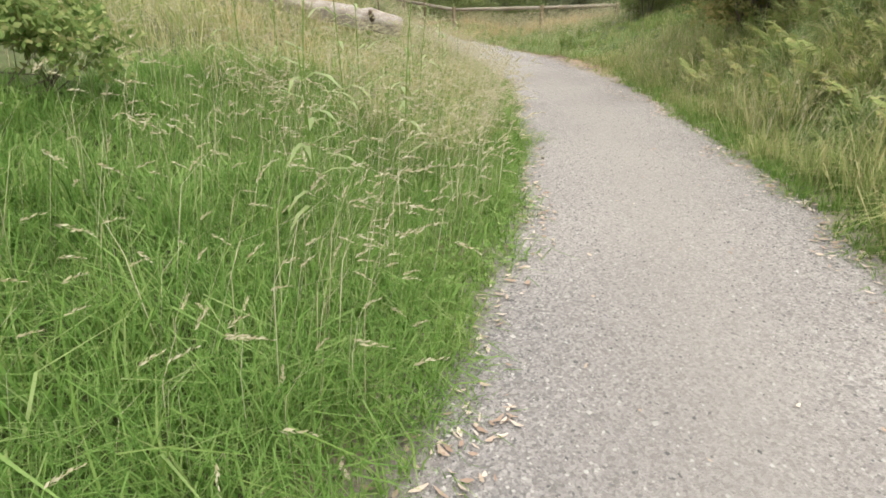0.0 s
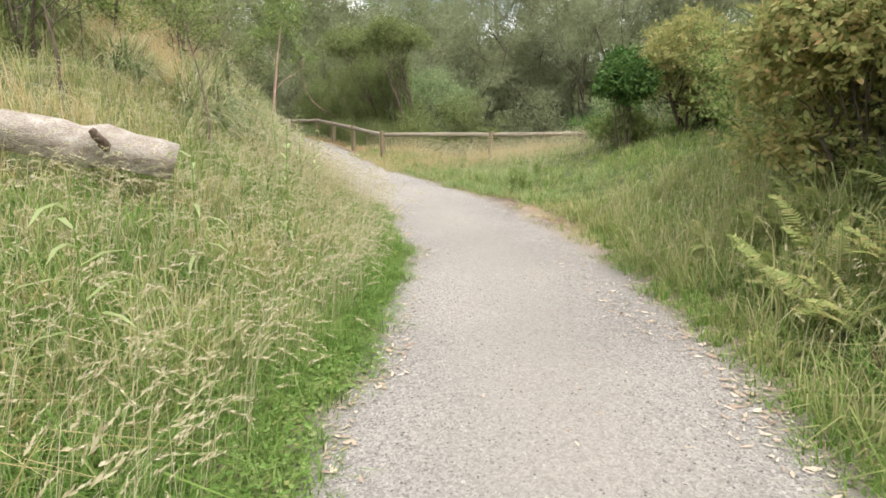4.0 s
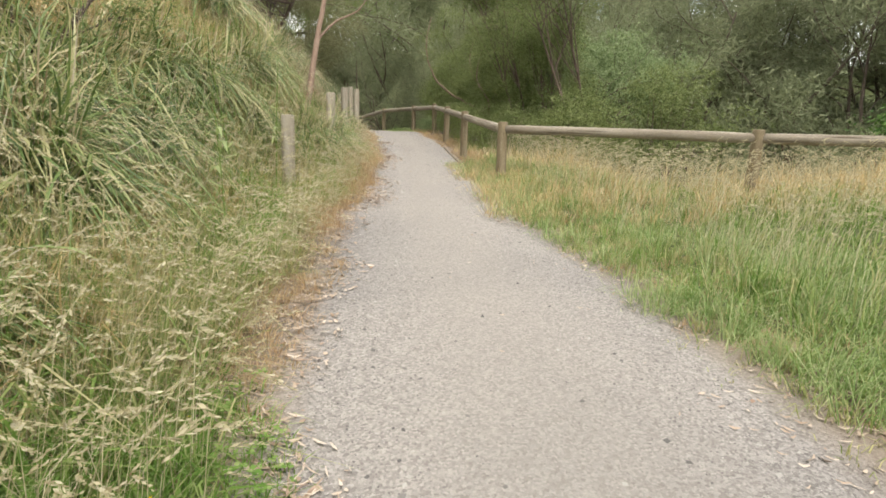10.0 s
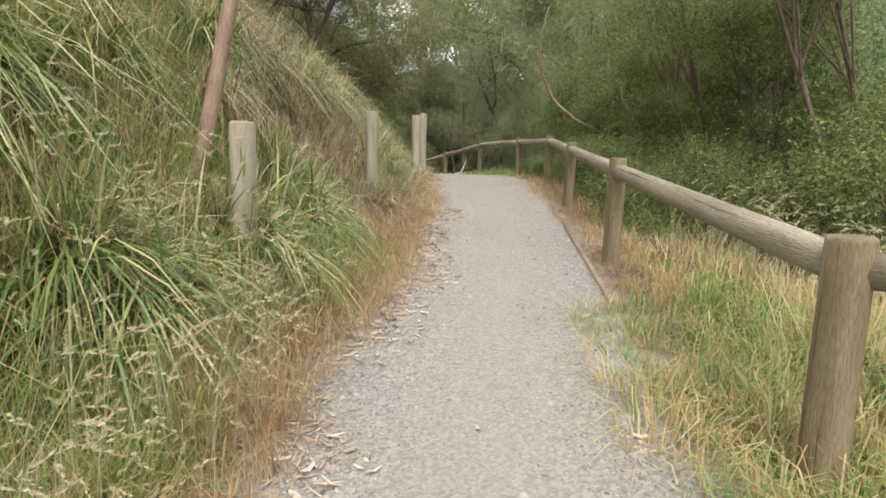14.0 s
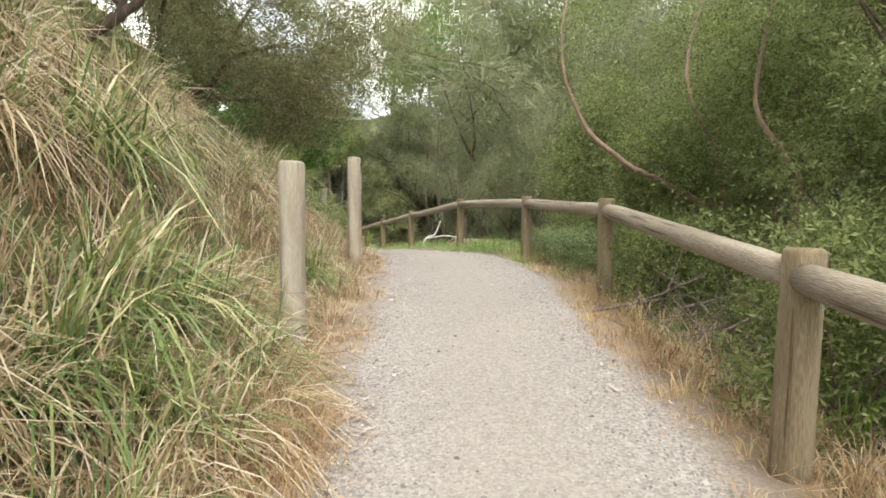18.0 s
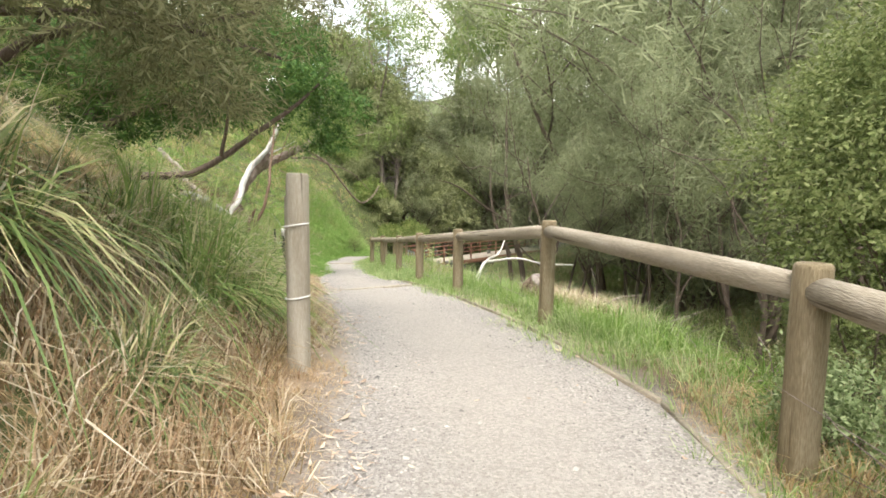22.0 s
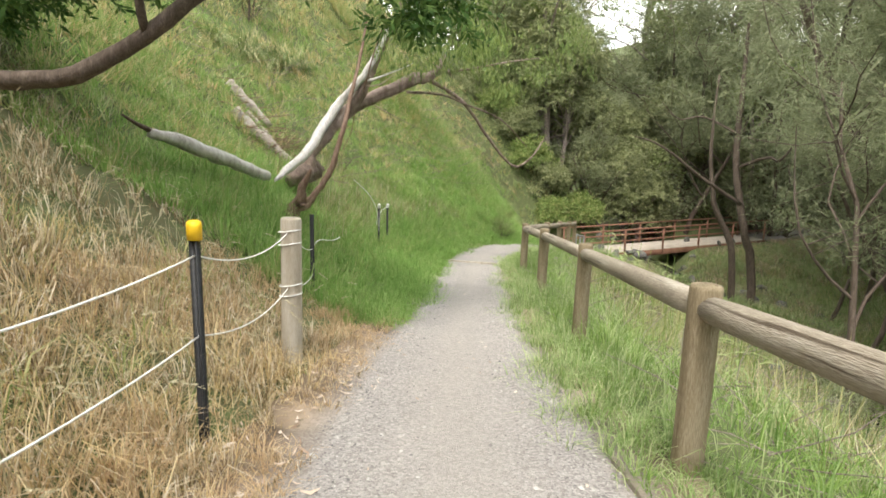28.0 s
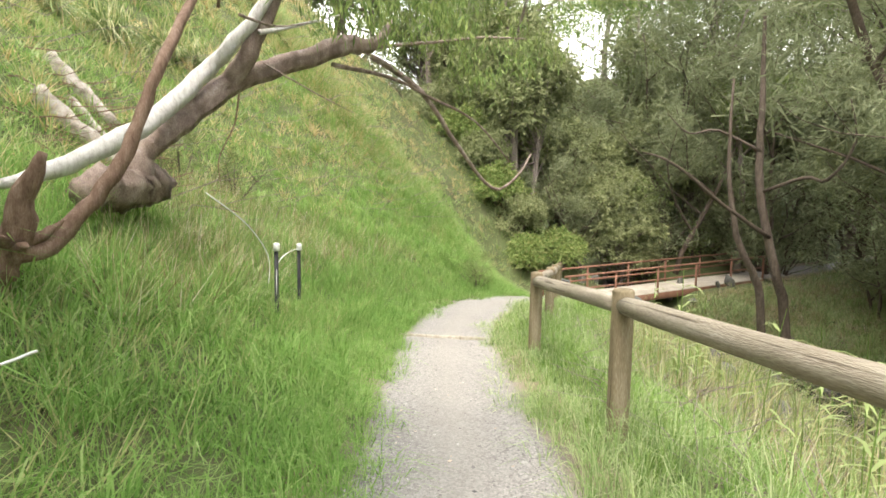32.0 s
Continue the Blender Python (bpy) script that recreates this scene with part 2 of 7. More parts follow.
for _m in (M_TUSS, M_REED):
    _m.node_tree.nodes["Principled BSDF"].inputs["Specular IOR Level"].default_value = 0.5
    _m.node_tree.nodes["Principled BSDF"].inputs["Roughness"].default_value = 0.38
M_BARK = material("bark", [(0.06, 0.045, 0.035), (0.12, 0.09, 0.07), (0.20, 0.155, 0.125)], 6, 0.9, 0.8, 30, stretch=(3, 3, 0.7))
M_RBARK = material("red_bark", [(0.075, 0.055, 0.042), (0.15, 0.108, 0.082), (0.26, 0.195, 0.155)], 6, 0.85, 0.7, 30, stretch=(3, 3, 0.7))
M_GREYWOOD = material("grey_bark", [(0.13, 0.10, 0.088), (0.27, 0.215, 0.19), (0.45, 0.385, 0.35)], 12, 0.9, 1.0, 70, stretch=(1.6, 1.6, 1.0))
M_BLEACH = material("bleached_wood", [(0.31, 0.275, 0.24), (0.58, 0.55, 0.51), (0.74, 0.72, 0.69)], 6, 0.85, 0.8, 50, stretch=(3, 3, 0.8))
M_OLDLOG = material("weathered_log", [(0.17, 0.125, 0.095), (0.36, 0.31, 0.265), (0.56, 0.52, 0.47)], 2.5, 0.85, 0.8, 26, stretch=(1, 3, 5))
M_POST = material("weathered_pine", [(0.125, 0.096, 0.055), (0.23, 0.182, 0.112), (0.38, 0.32, 0.225)], 2.2, 0.85, 0.5, 40, stretch=(5, 5, 0.6))
M_RAIL = material("bleached_pine_rail", [(0.15, 0.12, 0.085), (0.27, 0.23, 0.175), (0.42, 0.38, 0.315)], 2.2, 0.85, 0.5, 40, stretch=(5, 5, 0.6))
M_GREYPOST = material("greyed_pine", [(0.26, 0.215, 0.155), (0.39, 0.345, 0.275), (0.53, 0.49, 0.41)], 3, 0.85, 0.5, 50, stretch=(6, 6, 0.5))
for _m in (M_POST, M_RAIL, M_GREYPOST):
    _n, _l = _m.node_tree.nodes, _m.node_tree.links
    _b = _n["Principled BSDF"]
    _tc, _mp, _ns, _rp, _mx = (_n.new("ShaderNode" + k) for k in ("TexCoord", "Mapping", "TexNoise", "ValToRGB", "Mix"))
    _mp.inputs["Scale"].default_value = (22, 22, 0.55)
    _ns.inputs["Scale"].default_value, _ns.inputs["Detail"].default_value = 1.6, 3
    _rp.color_ramp.elements[0].position, _rp.color_ramp.elements[1].position = 0.30, 0.40
    _rp.color_ramp.elements[0].color = (0.28, 0.24, 0.20, 1)
    _mx.data_type, _mx.blend_type = "RGBA", "MULTIPLY"
    _mx.inputs[0].default_value = 1.0
    _l.new(_tc.outputs["Object"], _mp.inputs["Vector"])
    _l.new(_mp.outputs["Vector"], _ns.inputs["Vector"])
    _l.new(_ns.outputs["Fac"], _rp.inputs["Fac"])
    _l.new(_b.inputs["Base Color"].links[0].from_socket, _mx.inputs[6])
    _l.new(_rp.outputs["Color"], _mx.inputs[7])
    _l.new(_mx.outputs[2], _b.inputs["Base Color"])
M_GUMBARK = material("flaking_gum_bark", [(0.11, 0.075, 0.06), (0.20, 0.145, 0.115), (0.32, 0.245, 0.205), (0.52, 0.46, 0.41)], 3.5, 0.85, 0.9, 45, stretch=(2.5, 2.5, 1.0))
M_TORN = material("torn_red_wood", [(0.112, 0.0638, 0.0413), (0.225, 0.143, 0.101), (0.352, 0.255, 0.195)], 6, 0.85, 0.8, 40, stretch=(4, 4, 0.8))
M_BOARD = material("timber_board", [(0.17, 0.14, 0.105), (0.26, 0.22, 0.17), (0.36, 0.315, 0.25)], 3, 0.85, 0.4, 60)
M_DECK = material("deck_board", [(0.36, 0.31, 0.25), (0.48, 0.42, 0.35), (0.58, 0.53, 0.46)], 3, 0.85, 0.4, 60)
M_RUSTRAIL = material("red_brown_timber", [(0.16, 0.075, 0.05), (0.24, 0.12, 0.08), (0.32, 0.175, 0.12)], 3, 0.75, 0.3, 60)
M_GALV = material("galvanised_steel", [(0.16, 0.165, 0.165), (0.24, 0.245, 0.245), (0.33, 0.335, 0.335)], 3, 0.6, 0.1, 60)
M_BLACK = material("black_steel", [(0.012, 0.012, 0.013), (0.022, 0.022, 0.023), (0.04, 0.038, 0.036)], 6, 0.5, 0.2, 60)
M_YELLOW = material("yellow_plastic", [(0.72, 0.42, 0.01), (0.83, 0.52, 0.02), (0.88, 0.60, 0.04)], 6, 0.4, 0.05, 60)
M_WHITE = material("white_rope", [(0.62, 0.61, 0.58), (0.74, 0.73, 0.70), (0.82, 0.81, 0.79)], 8, 0.8, 0.3, 200)
M_PETAL = material("yellow_petal", [(0.75, 0.55, 0.01), (0.85, 0.66, 0.03), (0.88, 0.72, 0.05)], 6, 0.6, 0, 60, thin=0.3)
M_ROCK = material("rock", [(0.055, 0.052, 0.05), (0.12, 0.115, 0.105), (0.24, 0.225, 0.20)], 1.5, 0.85, 0.8, 14)
M_WATER = material("creek_water", [(0.02, 0.022, 0.014), (0.03, 0.032, 0.02), (0.04, 0.042, 0.028)], 1.0, 0.08, 0.15, 5)
M_CUT = material("sawn_log_end", [(0.13, 0.10, 0.085), (0.25, 0.215, 0.19), (0.38, 0.34, 0.31)], 14, 0.9, 0.8, 70)

# ---- mesh helpers ----


def mesh_np(name, verts, faces, mat, smooth=False):
    """One mesh from arrays of vertices and of faces with 3 or 4 corners each."""
    me = bpy.data.meshes.new(name)
    verts, faces = np.asarray(verts, np.float32), np.asarray(faces, np.int32)
    k = faces.shape[1]
    me.vertices.add(len(verts))
    me.vertices.foreach_set("co", verts.ravel())
    me.loops.add(faces.size)
    me.loops.foreach_set("vertex_index", faces.ravel())
    me.polygons.add(len(faces))
    me.polygons.foreach_set("loop_start", np.arange(0, faces.size, k, dtype=np.int32))
    if smooth:
        me.polygons.foreach_set("use_smooth", np.ones(len(faces), bool))
    me.update(calc_edges=True)
    me.materials.append(mat)
    return me


def thing(name, label, category, at=(0, 0, 0), group="", kind=""):
    ob = new(name)
    ob.location = at
    return tagged(ob, label, category, group, kind)


def child(name, me, parent, label=""):
    ob = new(name, me)
    ob.parent = parent
    return tagged(ob, label)


def solo(name, me, label, category, group="", kind="", at=(0, 0, 0)):
    ob = new(name, me)
    ob.location = at
    return tagged(ob, label, category, group, kind)


def tube(pts, radii, sides=8, cap=True, rough=0.0, seed=0):
    """Vertices and quads of a round limb along a line of points."""
    pts, radii = np.asarray(pts, float), np.asarray(radii, float) * np.ones(len(pts))
    g = np.random.default_rng(seed)
    tang = np.gradient(pts, axis=0)
    tang /= np.linalg.norm(tang, axis=1)[:, None] + 1e-9
    ref = np.array([0.0, 0, 1]) if abs(tang[0][2]) < 0.9 else np.array([1.0, 0, 0])
    ring = []
    a = np.linspace(0, 2 * np.pi, sides, endpoint=False)
    lumps = 1 + rough * g.normal(size=sides)
    for p, t, r in zip(pts, tang, radii):
        x = np.cross(ref, t)
        x /= np.linalg.norm(x) + 1e-9
        y = np.cross(t, x)
        ref = y if abs(y @ t) < 0.9 else ref
        ref = np.cross(t, x)
        rr = r * lumps * (1 + 0.5 * rough * g.normal(size=sides))
        ring.append(p + np.outer(np.cos(a) * rr, x) + np.outer(np.sin(a) * rr, y))
        ref = y
    v = np.concatenate(ring)
    n, f = len(pts), []
    for i in range(n - 1):
        for j in range(sides):
            k = (j + 1) % sides
            f.append((i * sides + j, i * sides + k, (i + 1) * sides + k, (i + 1) * sides + j))
    if cap:
        c0, c1 = len(v), len(v) + 1
        v = np.vstack([v, pts[0], pts[-1]])
        for j in range(0, sides, 2):
            k, q = (j + 1) % sides, (j + 2) % sides
            f.append((c0, q, k, j))
            b = (n - 1) * sides
            f.append((c1, b + j, b + k, b + q))
    return v, np.array(f)


def joined(pieces):
    vs, fs, k = [], [], 0
    for v, f in pieces:
        vs.append(v)
        fs.append(np.asarray(f) + k)
        k += len(v)
    return np.concatenate(vs), np.concatenate(fs)


def box(cx, cy, cz, lx, ly, lz, bev=0.006):
    """A board with eased long edges: vertices and quads, lying along x."""
    h = np.array([lx, ly, lz]) / 2
    sec = [(-h[1] + bev, -h[2]), (h[1] - bev, -h[2]), (h[1], -h[2] + bev), (h[1], h[2] - bev), (h[1] - bev, h[2]), (-h[1] + bev, h[2]), (-h[1], h[2] - bev), (-h[1], -h[2] + bev)]
    v = np.array([(x, y, z) for x in (-h[0], h[0]) for y, z in sec]) + (cx, cy, cz)
    f = [(j, (j + 1) % 8, 8 + (j + 1) % 8, 8 + j) for j in range(8)]
    for b, o in ((0, 1), (8, 0)):
        q = [(b, b + 1, b + 2, b + 3), (b, b + 3, b + 4, b + 7), (b + 4, b + 5, b + 6, b + 7)]
        f += [tuple(reversed(k)) if o else k for k in q]
    return v, np.array(f)


# ---- plan: the line of the path, the lie of the land ----
LINE = np.array([
    (2.4, -14, -0.33), (2.7, -6, -0.33), (3.2, 2, -0.31), (3.56, 4.9, -0.28), (3.76, 7.2, -0.31), (3.74, 9.3, -0.35), (3.7, 11.5, -0.37),
    (3.58, 14, -0.37), (3.4, 15.3, -0.36), (2.8, 17.3, -0.27), (2.27, 19.1, -0.13), (1.36, 20.85, 0), (0, 23.0, 0.25), (-1.8, 26.4, 0.65),
    (-2.9, 28.6, 0.87), (-4.3, 30.65, 1.13), (-6.42, 33.96, 1.37), (-7.68, 35.62, 1.41), (-9.1, 36.88, 1.33), (-12.27, 39.04, 1.08), (-14.2, 40.3, 0.86),
    (-15.9, 41.45, 0.60), (-17.6, 42.8, 0.36), (-20.7, 45.2, 0.0), (-22.1, 46.3, -0.13), (-23.6, 47.9, -0.25), (-24.7, 50, -0.40), (-25.8, 53, -0.85), (-27.4, 55.2, -1.4), (-29.3, 57.0, -1.95), (-29.6, 58.4, -2.02), (-27.2, 69.6, -1.68), (-26, 74, -1.5), (-20, 86, -0.5)])
_d = np.r_[0, np.cumsum(np.hypot(*np.diff(LINE[:, :2], axis=0).T))]
_s = np.arange(0, _d[-1], 0.1)
CL = np.stack([np.interp(_s, _d, LINE[:, k]) for k in range(3)], 1)
_k = np.exp(-0.5 * (np.arange(-20, 21) / 8.0) ** 2)
_k /= _k.sum()
CL = np.stack([np.convolve(np.pad(CL[:, k], 20, mode="reflect", reflect_type="odd"), _k, "valid") for k in range(3)], 1)
S = np.r_[0, np.cumsum(np.hypot(*np.diff(CL[:, :2], axis=0).T))]
TAN = np.gradient(CL[:, :2], axis=0)
TAN /= np.linalg.norm(TAN, axis=1)[:, None]
RIGHT = np.stack([TAN[:, 1], -TAN[:, 0]], 1)


def half_width(s):
    y = np.interp(s, S, CL[:, 1])
    return np.interp(y, [5, 9, 12, 15, 21, 23, 25, 28, 32, 35.5, 39, 42.8, 50, 57], [1.1, 1.18, 1.26, 1.17, 1.05, 0.9, 0.78, 0.76, 0.8, 0.95, 0.84, 0.6, 0.62, 0.8])


def s_of(y):
    """Length along the path at a y."""
    return np.interp(y, CL[:, 1], S)


FAR = np.array([0, 0.5, 1, 2, 4, 8, 16, 40, 120])
LEFT_Y = [5, 13, 19, 22, 24.4, 26.3, 29, 33, 38, 43, 48, 53, 57, 66]
LEFT_H = np.array([[0, .03, .12, .42, 1.0, 1.8, 3, 6, 14], [0, .06, .2, .8, 1.7, 2.8, 4.5, 9, 18], [0, .06, .16, .8, 2.2, 4, 6, 10, 20],
                   [0, .02, .05, .75, 2.6, 4.5, 6.5, 10, 20], [0, .02, .06, 1.1, 3.0, 5, 7, 11, 20], [0, .1, .42, 1.6, 3.4, 5.2, 7, 11, 20], [0, .06, .3, 1.6, 3.5, 5.2, 7, 11, 20], [0, .08, .35, 1.3, 2.9, 4.8, 7, 11, 20],
                   [0, .06, .25, .85, 2.2, 4.9, 11, 27, 42], [0, .06, .26, .95, 2.25, 6.0, 14, 35, 55], [0, .08, .26, .85, 2.1, 5.9, 14, 35, 55],
                   [0, .1, .4, 1.3, 3.3, 7.6, 15.5, 36, 55], [0, .12, .5, 1.8, 4.6, 9.6, 17, 36, 55], [0, .1, .25, .7, 1.8, 4.0, 8.5, 18, 28]])
RIGHT_Y = [5, 12, 16, 20, 24, 28, 34, 40, 45, 50, 57, 66, 74]
RIGHT_H = np.array([[0, .04, .26, 1.0, 2.2, 3.2, 3.9, 5, 8], [0, .03, .2, .9, 2.1, 3.1, 3.8, 5, 8], [0, .01, .05, .3, 1.2, 2.5, 3.3, 3.4, 8], [0, 0, .03, .18, .95, 2.1, 2.4, -1.0, 6],
                    [0, 0, .02, .04, .15, .95, 1.4, -2, 8], [0, 0, -.05, -.35, -1.4, -2.7, -3.0, 2, 16], [0, 0, -.06, -.4, -1.6, -3.0, -3.3, 4, 20],
                    [0, 0, -.06, -.45, -1.6, -3.0, -3.0, 6, 24], [0, 0, -.06, -.5, -1.6, -2.6, -2.2, 7, 26], [0, 0, -.1, -.5, -1.5, -2.3, -1.8, 7, 26],
                    [0, -.1, -.3, -.8, -1.2, -1.3, -1.0, 4, 24], [0, -.1, -.3, -.6, -.8, -.7, -.2, 5, 24], [0, 0, 0, .1, .3, .8, 2, 8, 24]])


def profile(y, d, ys, hs):
    """Height over the path's edge at distance d from it, blended along the path."""
    k = np.clip(np.interp(y, ys, np.arange(len(ys))), 0, len(ys) - 1.001)
    a = k.astype(int)
    w = k - a
    j = np.clip(np.interp(d, FAR, np.arange(len(FAR))), 0, len(FAR) - 1.001)
    b = j.astype(int)
    v = j - b
    return (1 - w) * ((1 - v) * hs[a, b] + v * hs[a, b + 1]) + w * ((1 - v) * hs[a + 1, b] + v * hs[a + 1, b + 1])


def bumps(x, y):
    return 0.05 * np.sin(1.7 * x + 0.6 * y) * np.sin(1.3 * y - 0.5 * x + 1) + 0.03 * np.sin(4.1 * x + 2) * np.sin(3.7 * y) + 0.25 * np.sin(0.31 * x + 2) * np.sin(0.27 * y + 1)


def nearest(x, y):
    out = np.empty(len(x), int)
    for k in range(0, len(x), 20000):
        d = (x[k:k + 20000, None] - CL[None, ::4, 0]) ** 2 + (y[k:k + 20000, None] - CL[None, ::4, 1]) ** 2
        out[k:k + 20000] = d.argmin(1) * 4
    return out


CREEK = np.array([(14, 28), (6, 33.5), (-1, 39.5), (-6.5, 44.5), (-12, 49), (-18, 54), (-22, 57.8), (-25, 60.4), (-31, 64.5), (-42, 70), (-70, 80)])
CREEK_Z = -3.1


def creek_distance(x, y):
    best = np.full(len(x), 1e9)
    for a, b in zip(CREEK[:-1], CREEK[1:]):
        e = b - a
        t = np.clip(((x - a[0]) * e[0] + (y - a[1]) * e[1]) / (e @ e), 0, 1)
        best = np.minimum(best, np.hypot(x - a[0] - t * e[0], y - a[1] - t * e[1]))
    return best


def land(x, y):
    """Height of the ground."""
    x, y = np.atleast_1d(np.asarray(x, float)), np.atleast_1d(np.asarray(y, float))
    i = nearest(x, y)
    off = np.stack([x, y], 1) - CL[i, :2]
    side = (off * RIGHT[i]).sum(1)
    d = np.maximum(np.hypot(off[:, 0], off[:, 1]) - half_width(S[i]), 0)
    cy = CL[i, 1]
    h = np.where(side < 0, profile(cy, d, LEFT_Y, LEFT_H), profile(cy, d, RIGHT_Y, RIGHT_H))
    z = CL[i, 2] + h + bumps(x, y) * np.clip((d - 0.2) / 3, 0, 1) - 0.03 * (d < 0.02)
    c = creek_distance(x, y)
    return np.minimum(z, CREEK_Z + 0.12 * np.sin(2 * x) * np.sin(1.7 * y) + 0.95 * np.maximum(c - 0.55, 0))


def land1(x, y):
    return float(land([x], [y])[0])


def place(s, u):
    """World x, y of a place s along the path and u to its right."""
    s, u = np.asarray(s, float), np.asarray(u, float)
    c = np.stack([np.interp(s, S, CL[:, k]) for k in range(2)], -1)
    r = np.stack([np.interp(s, S, RIGHT[:, k]) for k in range(2)], -1)
    r /= np.linalg.norm(r, axis=-1, keepdims=True)
    return c + r * u[..., None]


# ground: one sheet to the horizon
gx = np.r_[-600, -350, -200, -130, -95, -75, np.arange(-60, 30, 0.45), 36, 45, 60, 90, 140, 220, 380, 600]
gy = np.r_[-500, -300, -180, -100, -60, -40, -28, np.arange(-20, 75, 0.45), 80, 88, 100, 120, 150, 200, 300, 450, 700]
X, Y = np.meshgrid(gx, gy)
GZ = land(X.ravel(), Y.ravel())
_i = nearest(X.ravel(), Y.ravel())
_off = np.hypot(X.ravel() - CL[_i, 0], Y.ravel() - CL[_i, 1]) - half_width(S[_i])
GZ = GZ - 0.12 * np.clip((0.55 - _off) / 0.2, 0, 1)
nx, ny = len(gx), len(gy)
idx = np.arange(nx * ny).reshape(ny, nx)
quads = np.stack([idx[:-1, :-1], idx[:-1, 1:], idx[1:, 1:], idx[1:, :-1]], -1).reshape(-1, 4)
solo("ground", mesh_np("ground", np.stack([X.ravel(), Y.ravel(), GZ], 1), quads, M_SOIL, True), "brown soil of a creek valley under grass and scrub", "ground", kind="structure")

# gravel path with a slight crown and a ragged edge


def path_z(s, w):
    """Height of the gravel w to the right of the path's line: a slight crown, ruts, and a lip that meets the banks."""
    h = half_width(s)
    xy = place(s, w)
    u = np.abs(w) / (1.24 * h)
    z = np.interp(s, S, CL[:, 2]) + 0.03 * (1 - np.clip(u, 0, 1.2) ** 6) - 0.005 + 0.008 * np.sin(3 * xy[:, 0]) * np.sin(2.2 * xy[:, 1])
    z = z - 0.012 * np.exp(-((np.abs(w) - 0.35 * h) / 0.16) ** 2)
    return np.where(u > 0.8, np.maximum(z, land(xy[:, 0], xy[:, 1]) + 0.012), z)


us = np.linspace(-1, 1, 41)
for start, end in ((0, s_of(58.0)), (s_of(69.4), s_of(82))):
    ss = np.arange(start, end, 0.13)
    SS, UU = np.meshgrid(ss, us, indexing="ij")
    wide = 1.24 + 0.7 * (UU > 0) * np.exp(-((SS - s_of(17.6)) / 3.8) ** 2) + 0.25 * (UU < 0) * np.exp(-((SS - s_of(21.3)) / 2.2) ** 2)
    HW = half_width(SS.ravel()).reshape(SS.shape)
    W = (HW * wide + 0.3) * UU
    xy = place(SS.ravel(), W.ravel())
    pz = path_z(SS.ravel(), W.ravel()) - 0.09 * (np.abs(UU.ravel()) > 0.99)
    n1, n2 = SS.shape
    ip = np.arange(n1 * n2).reshape(n1, n2)
    pq = np.stack([ip[:-1, :-1], ip[:-1, 1:], ip[1:, 1:], ip[1:, :-1]], -1).reshape(-1, 4)[:, ::-1]
    me = mesh_np("path", np.c_[xy, pz], pq, M_GRAVEL, True)
    me.attributes.new("edge", "FLOAT", "POINT").data.foreach_set("value", (np.abs(W) / (HW * (1.24 + 0.25 * (wide - 1.24)))).ravel().astype(np.float32))
    solo("path", me, "pale grey crushed gravel walking path winding along a bank", "path", kind="structure")

# ---- rail fence beside the path ----


def round_post(r, h, seed, sink=0.5, lean=(0, 0)):
    z = np.array([-sink, 0, h * 0.35, h * 0.7, h - 0.02, h - 0.006, h])
    rr = r * np.array([1.03, 1.03, 1.01, 1.0, 0.99, 0.93, 0.82])
    p = np.stack([lean[0] * z, lean[1] * z, z], 1)
    return tube(p, rr, 14, True, 0.012, seed)


POSTS = [(6.43, 26.22, 1.46), (3.43, 25.86, 1.46), (-0.11, 25.81, 1.50), (-1.72, 28.39, 1.79), (-3.25, 31.13, 2.05), (-4.79, 33.86, 2.30), (-6.63, 36.13, 2.38),
         (-9.08, 38.28, 2.38), (-11.43, 39.80, 2.09), (-13.53, 41.25, 1.83), (-16.01, 43.2, 1.51), (-18.34, 44.88, 1.27), (-20.65, 46.58, 0.99), (-22.5, 49.05, 0.68), (-24.5, 51.6, 0.34), (-26.4, 54.05, 0.0), (-28.2, 56.35, -0.3)]
fence = thing("rail_fence", "weathered round pine post and rail barrier beside the path", "fence", (0, 0, 0))
for k, (x, y, z) in enumerate(POSTS):
    g = min(land1(x, y), z - 0.85)
    me = mesh_np("post", *round_post(0.078, z - g, k, lean=(0.01 * math.sin(k * 2.1), 0.01 * math.cos(k * 1.7))), M_POST, True)
    p = child("post", me, fence)
    p.location = (x, y, g)
for k in range(len(POSTS) - 1):
    a, b = Vector(POSTS[k]) - Vector((0, 0, 0.115)), Vector(POSTS[k + 1]) - Vector((0, 0, 0.115))
    L = (b - a).length
    h = np.linspace(0.03, L - 0.03, 11)
    bow = 0.014 * np.sin(np.pi * h / L) * math.sin(k * 2.3)
    rad = 0.071 + 0.0025 * np.sin(h * 1.1 + k)
    rad[0] = rad[-1] = 0.064
    p = child("rail", mesh_np("rail", *tube(np.stack([bow, 0.5 * bow, h], 1), rad, 14, True, 0.012, 40 + k), M_RAIL, True), fence)
    p.rotation_mode = "QUATERNION"
    p.location, p.rotation_quaternion = a, (b - a).to_track_quat("Z", "Y")

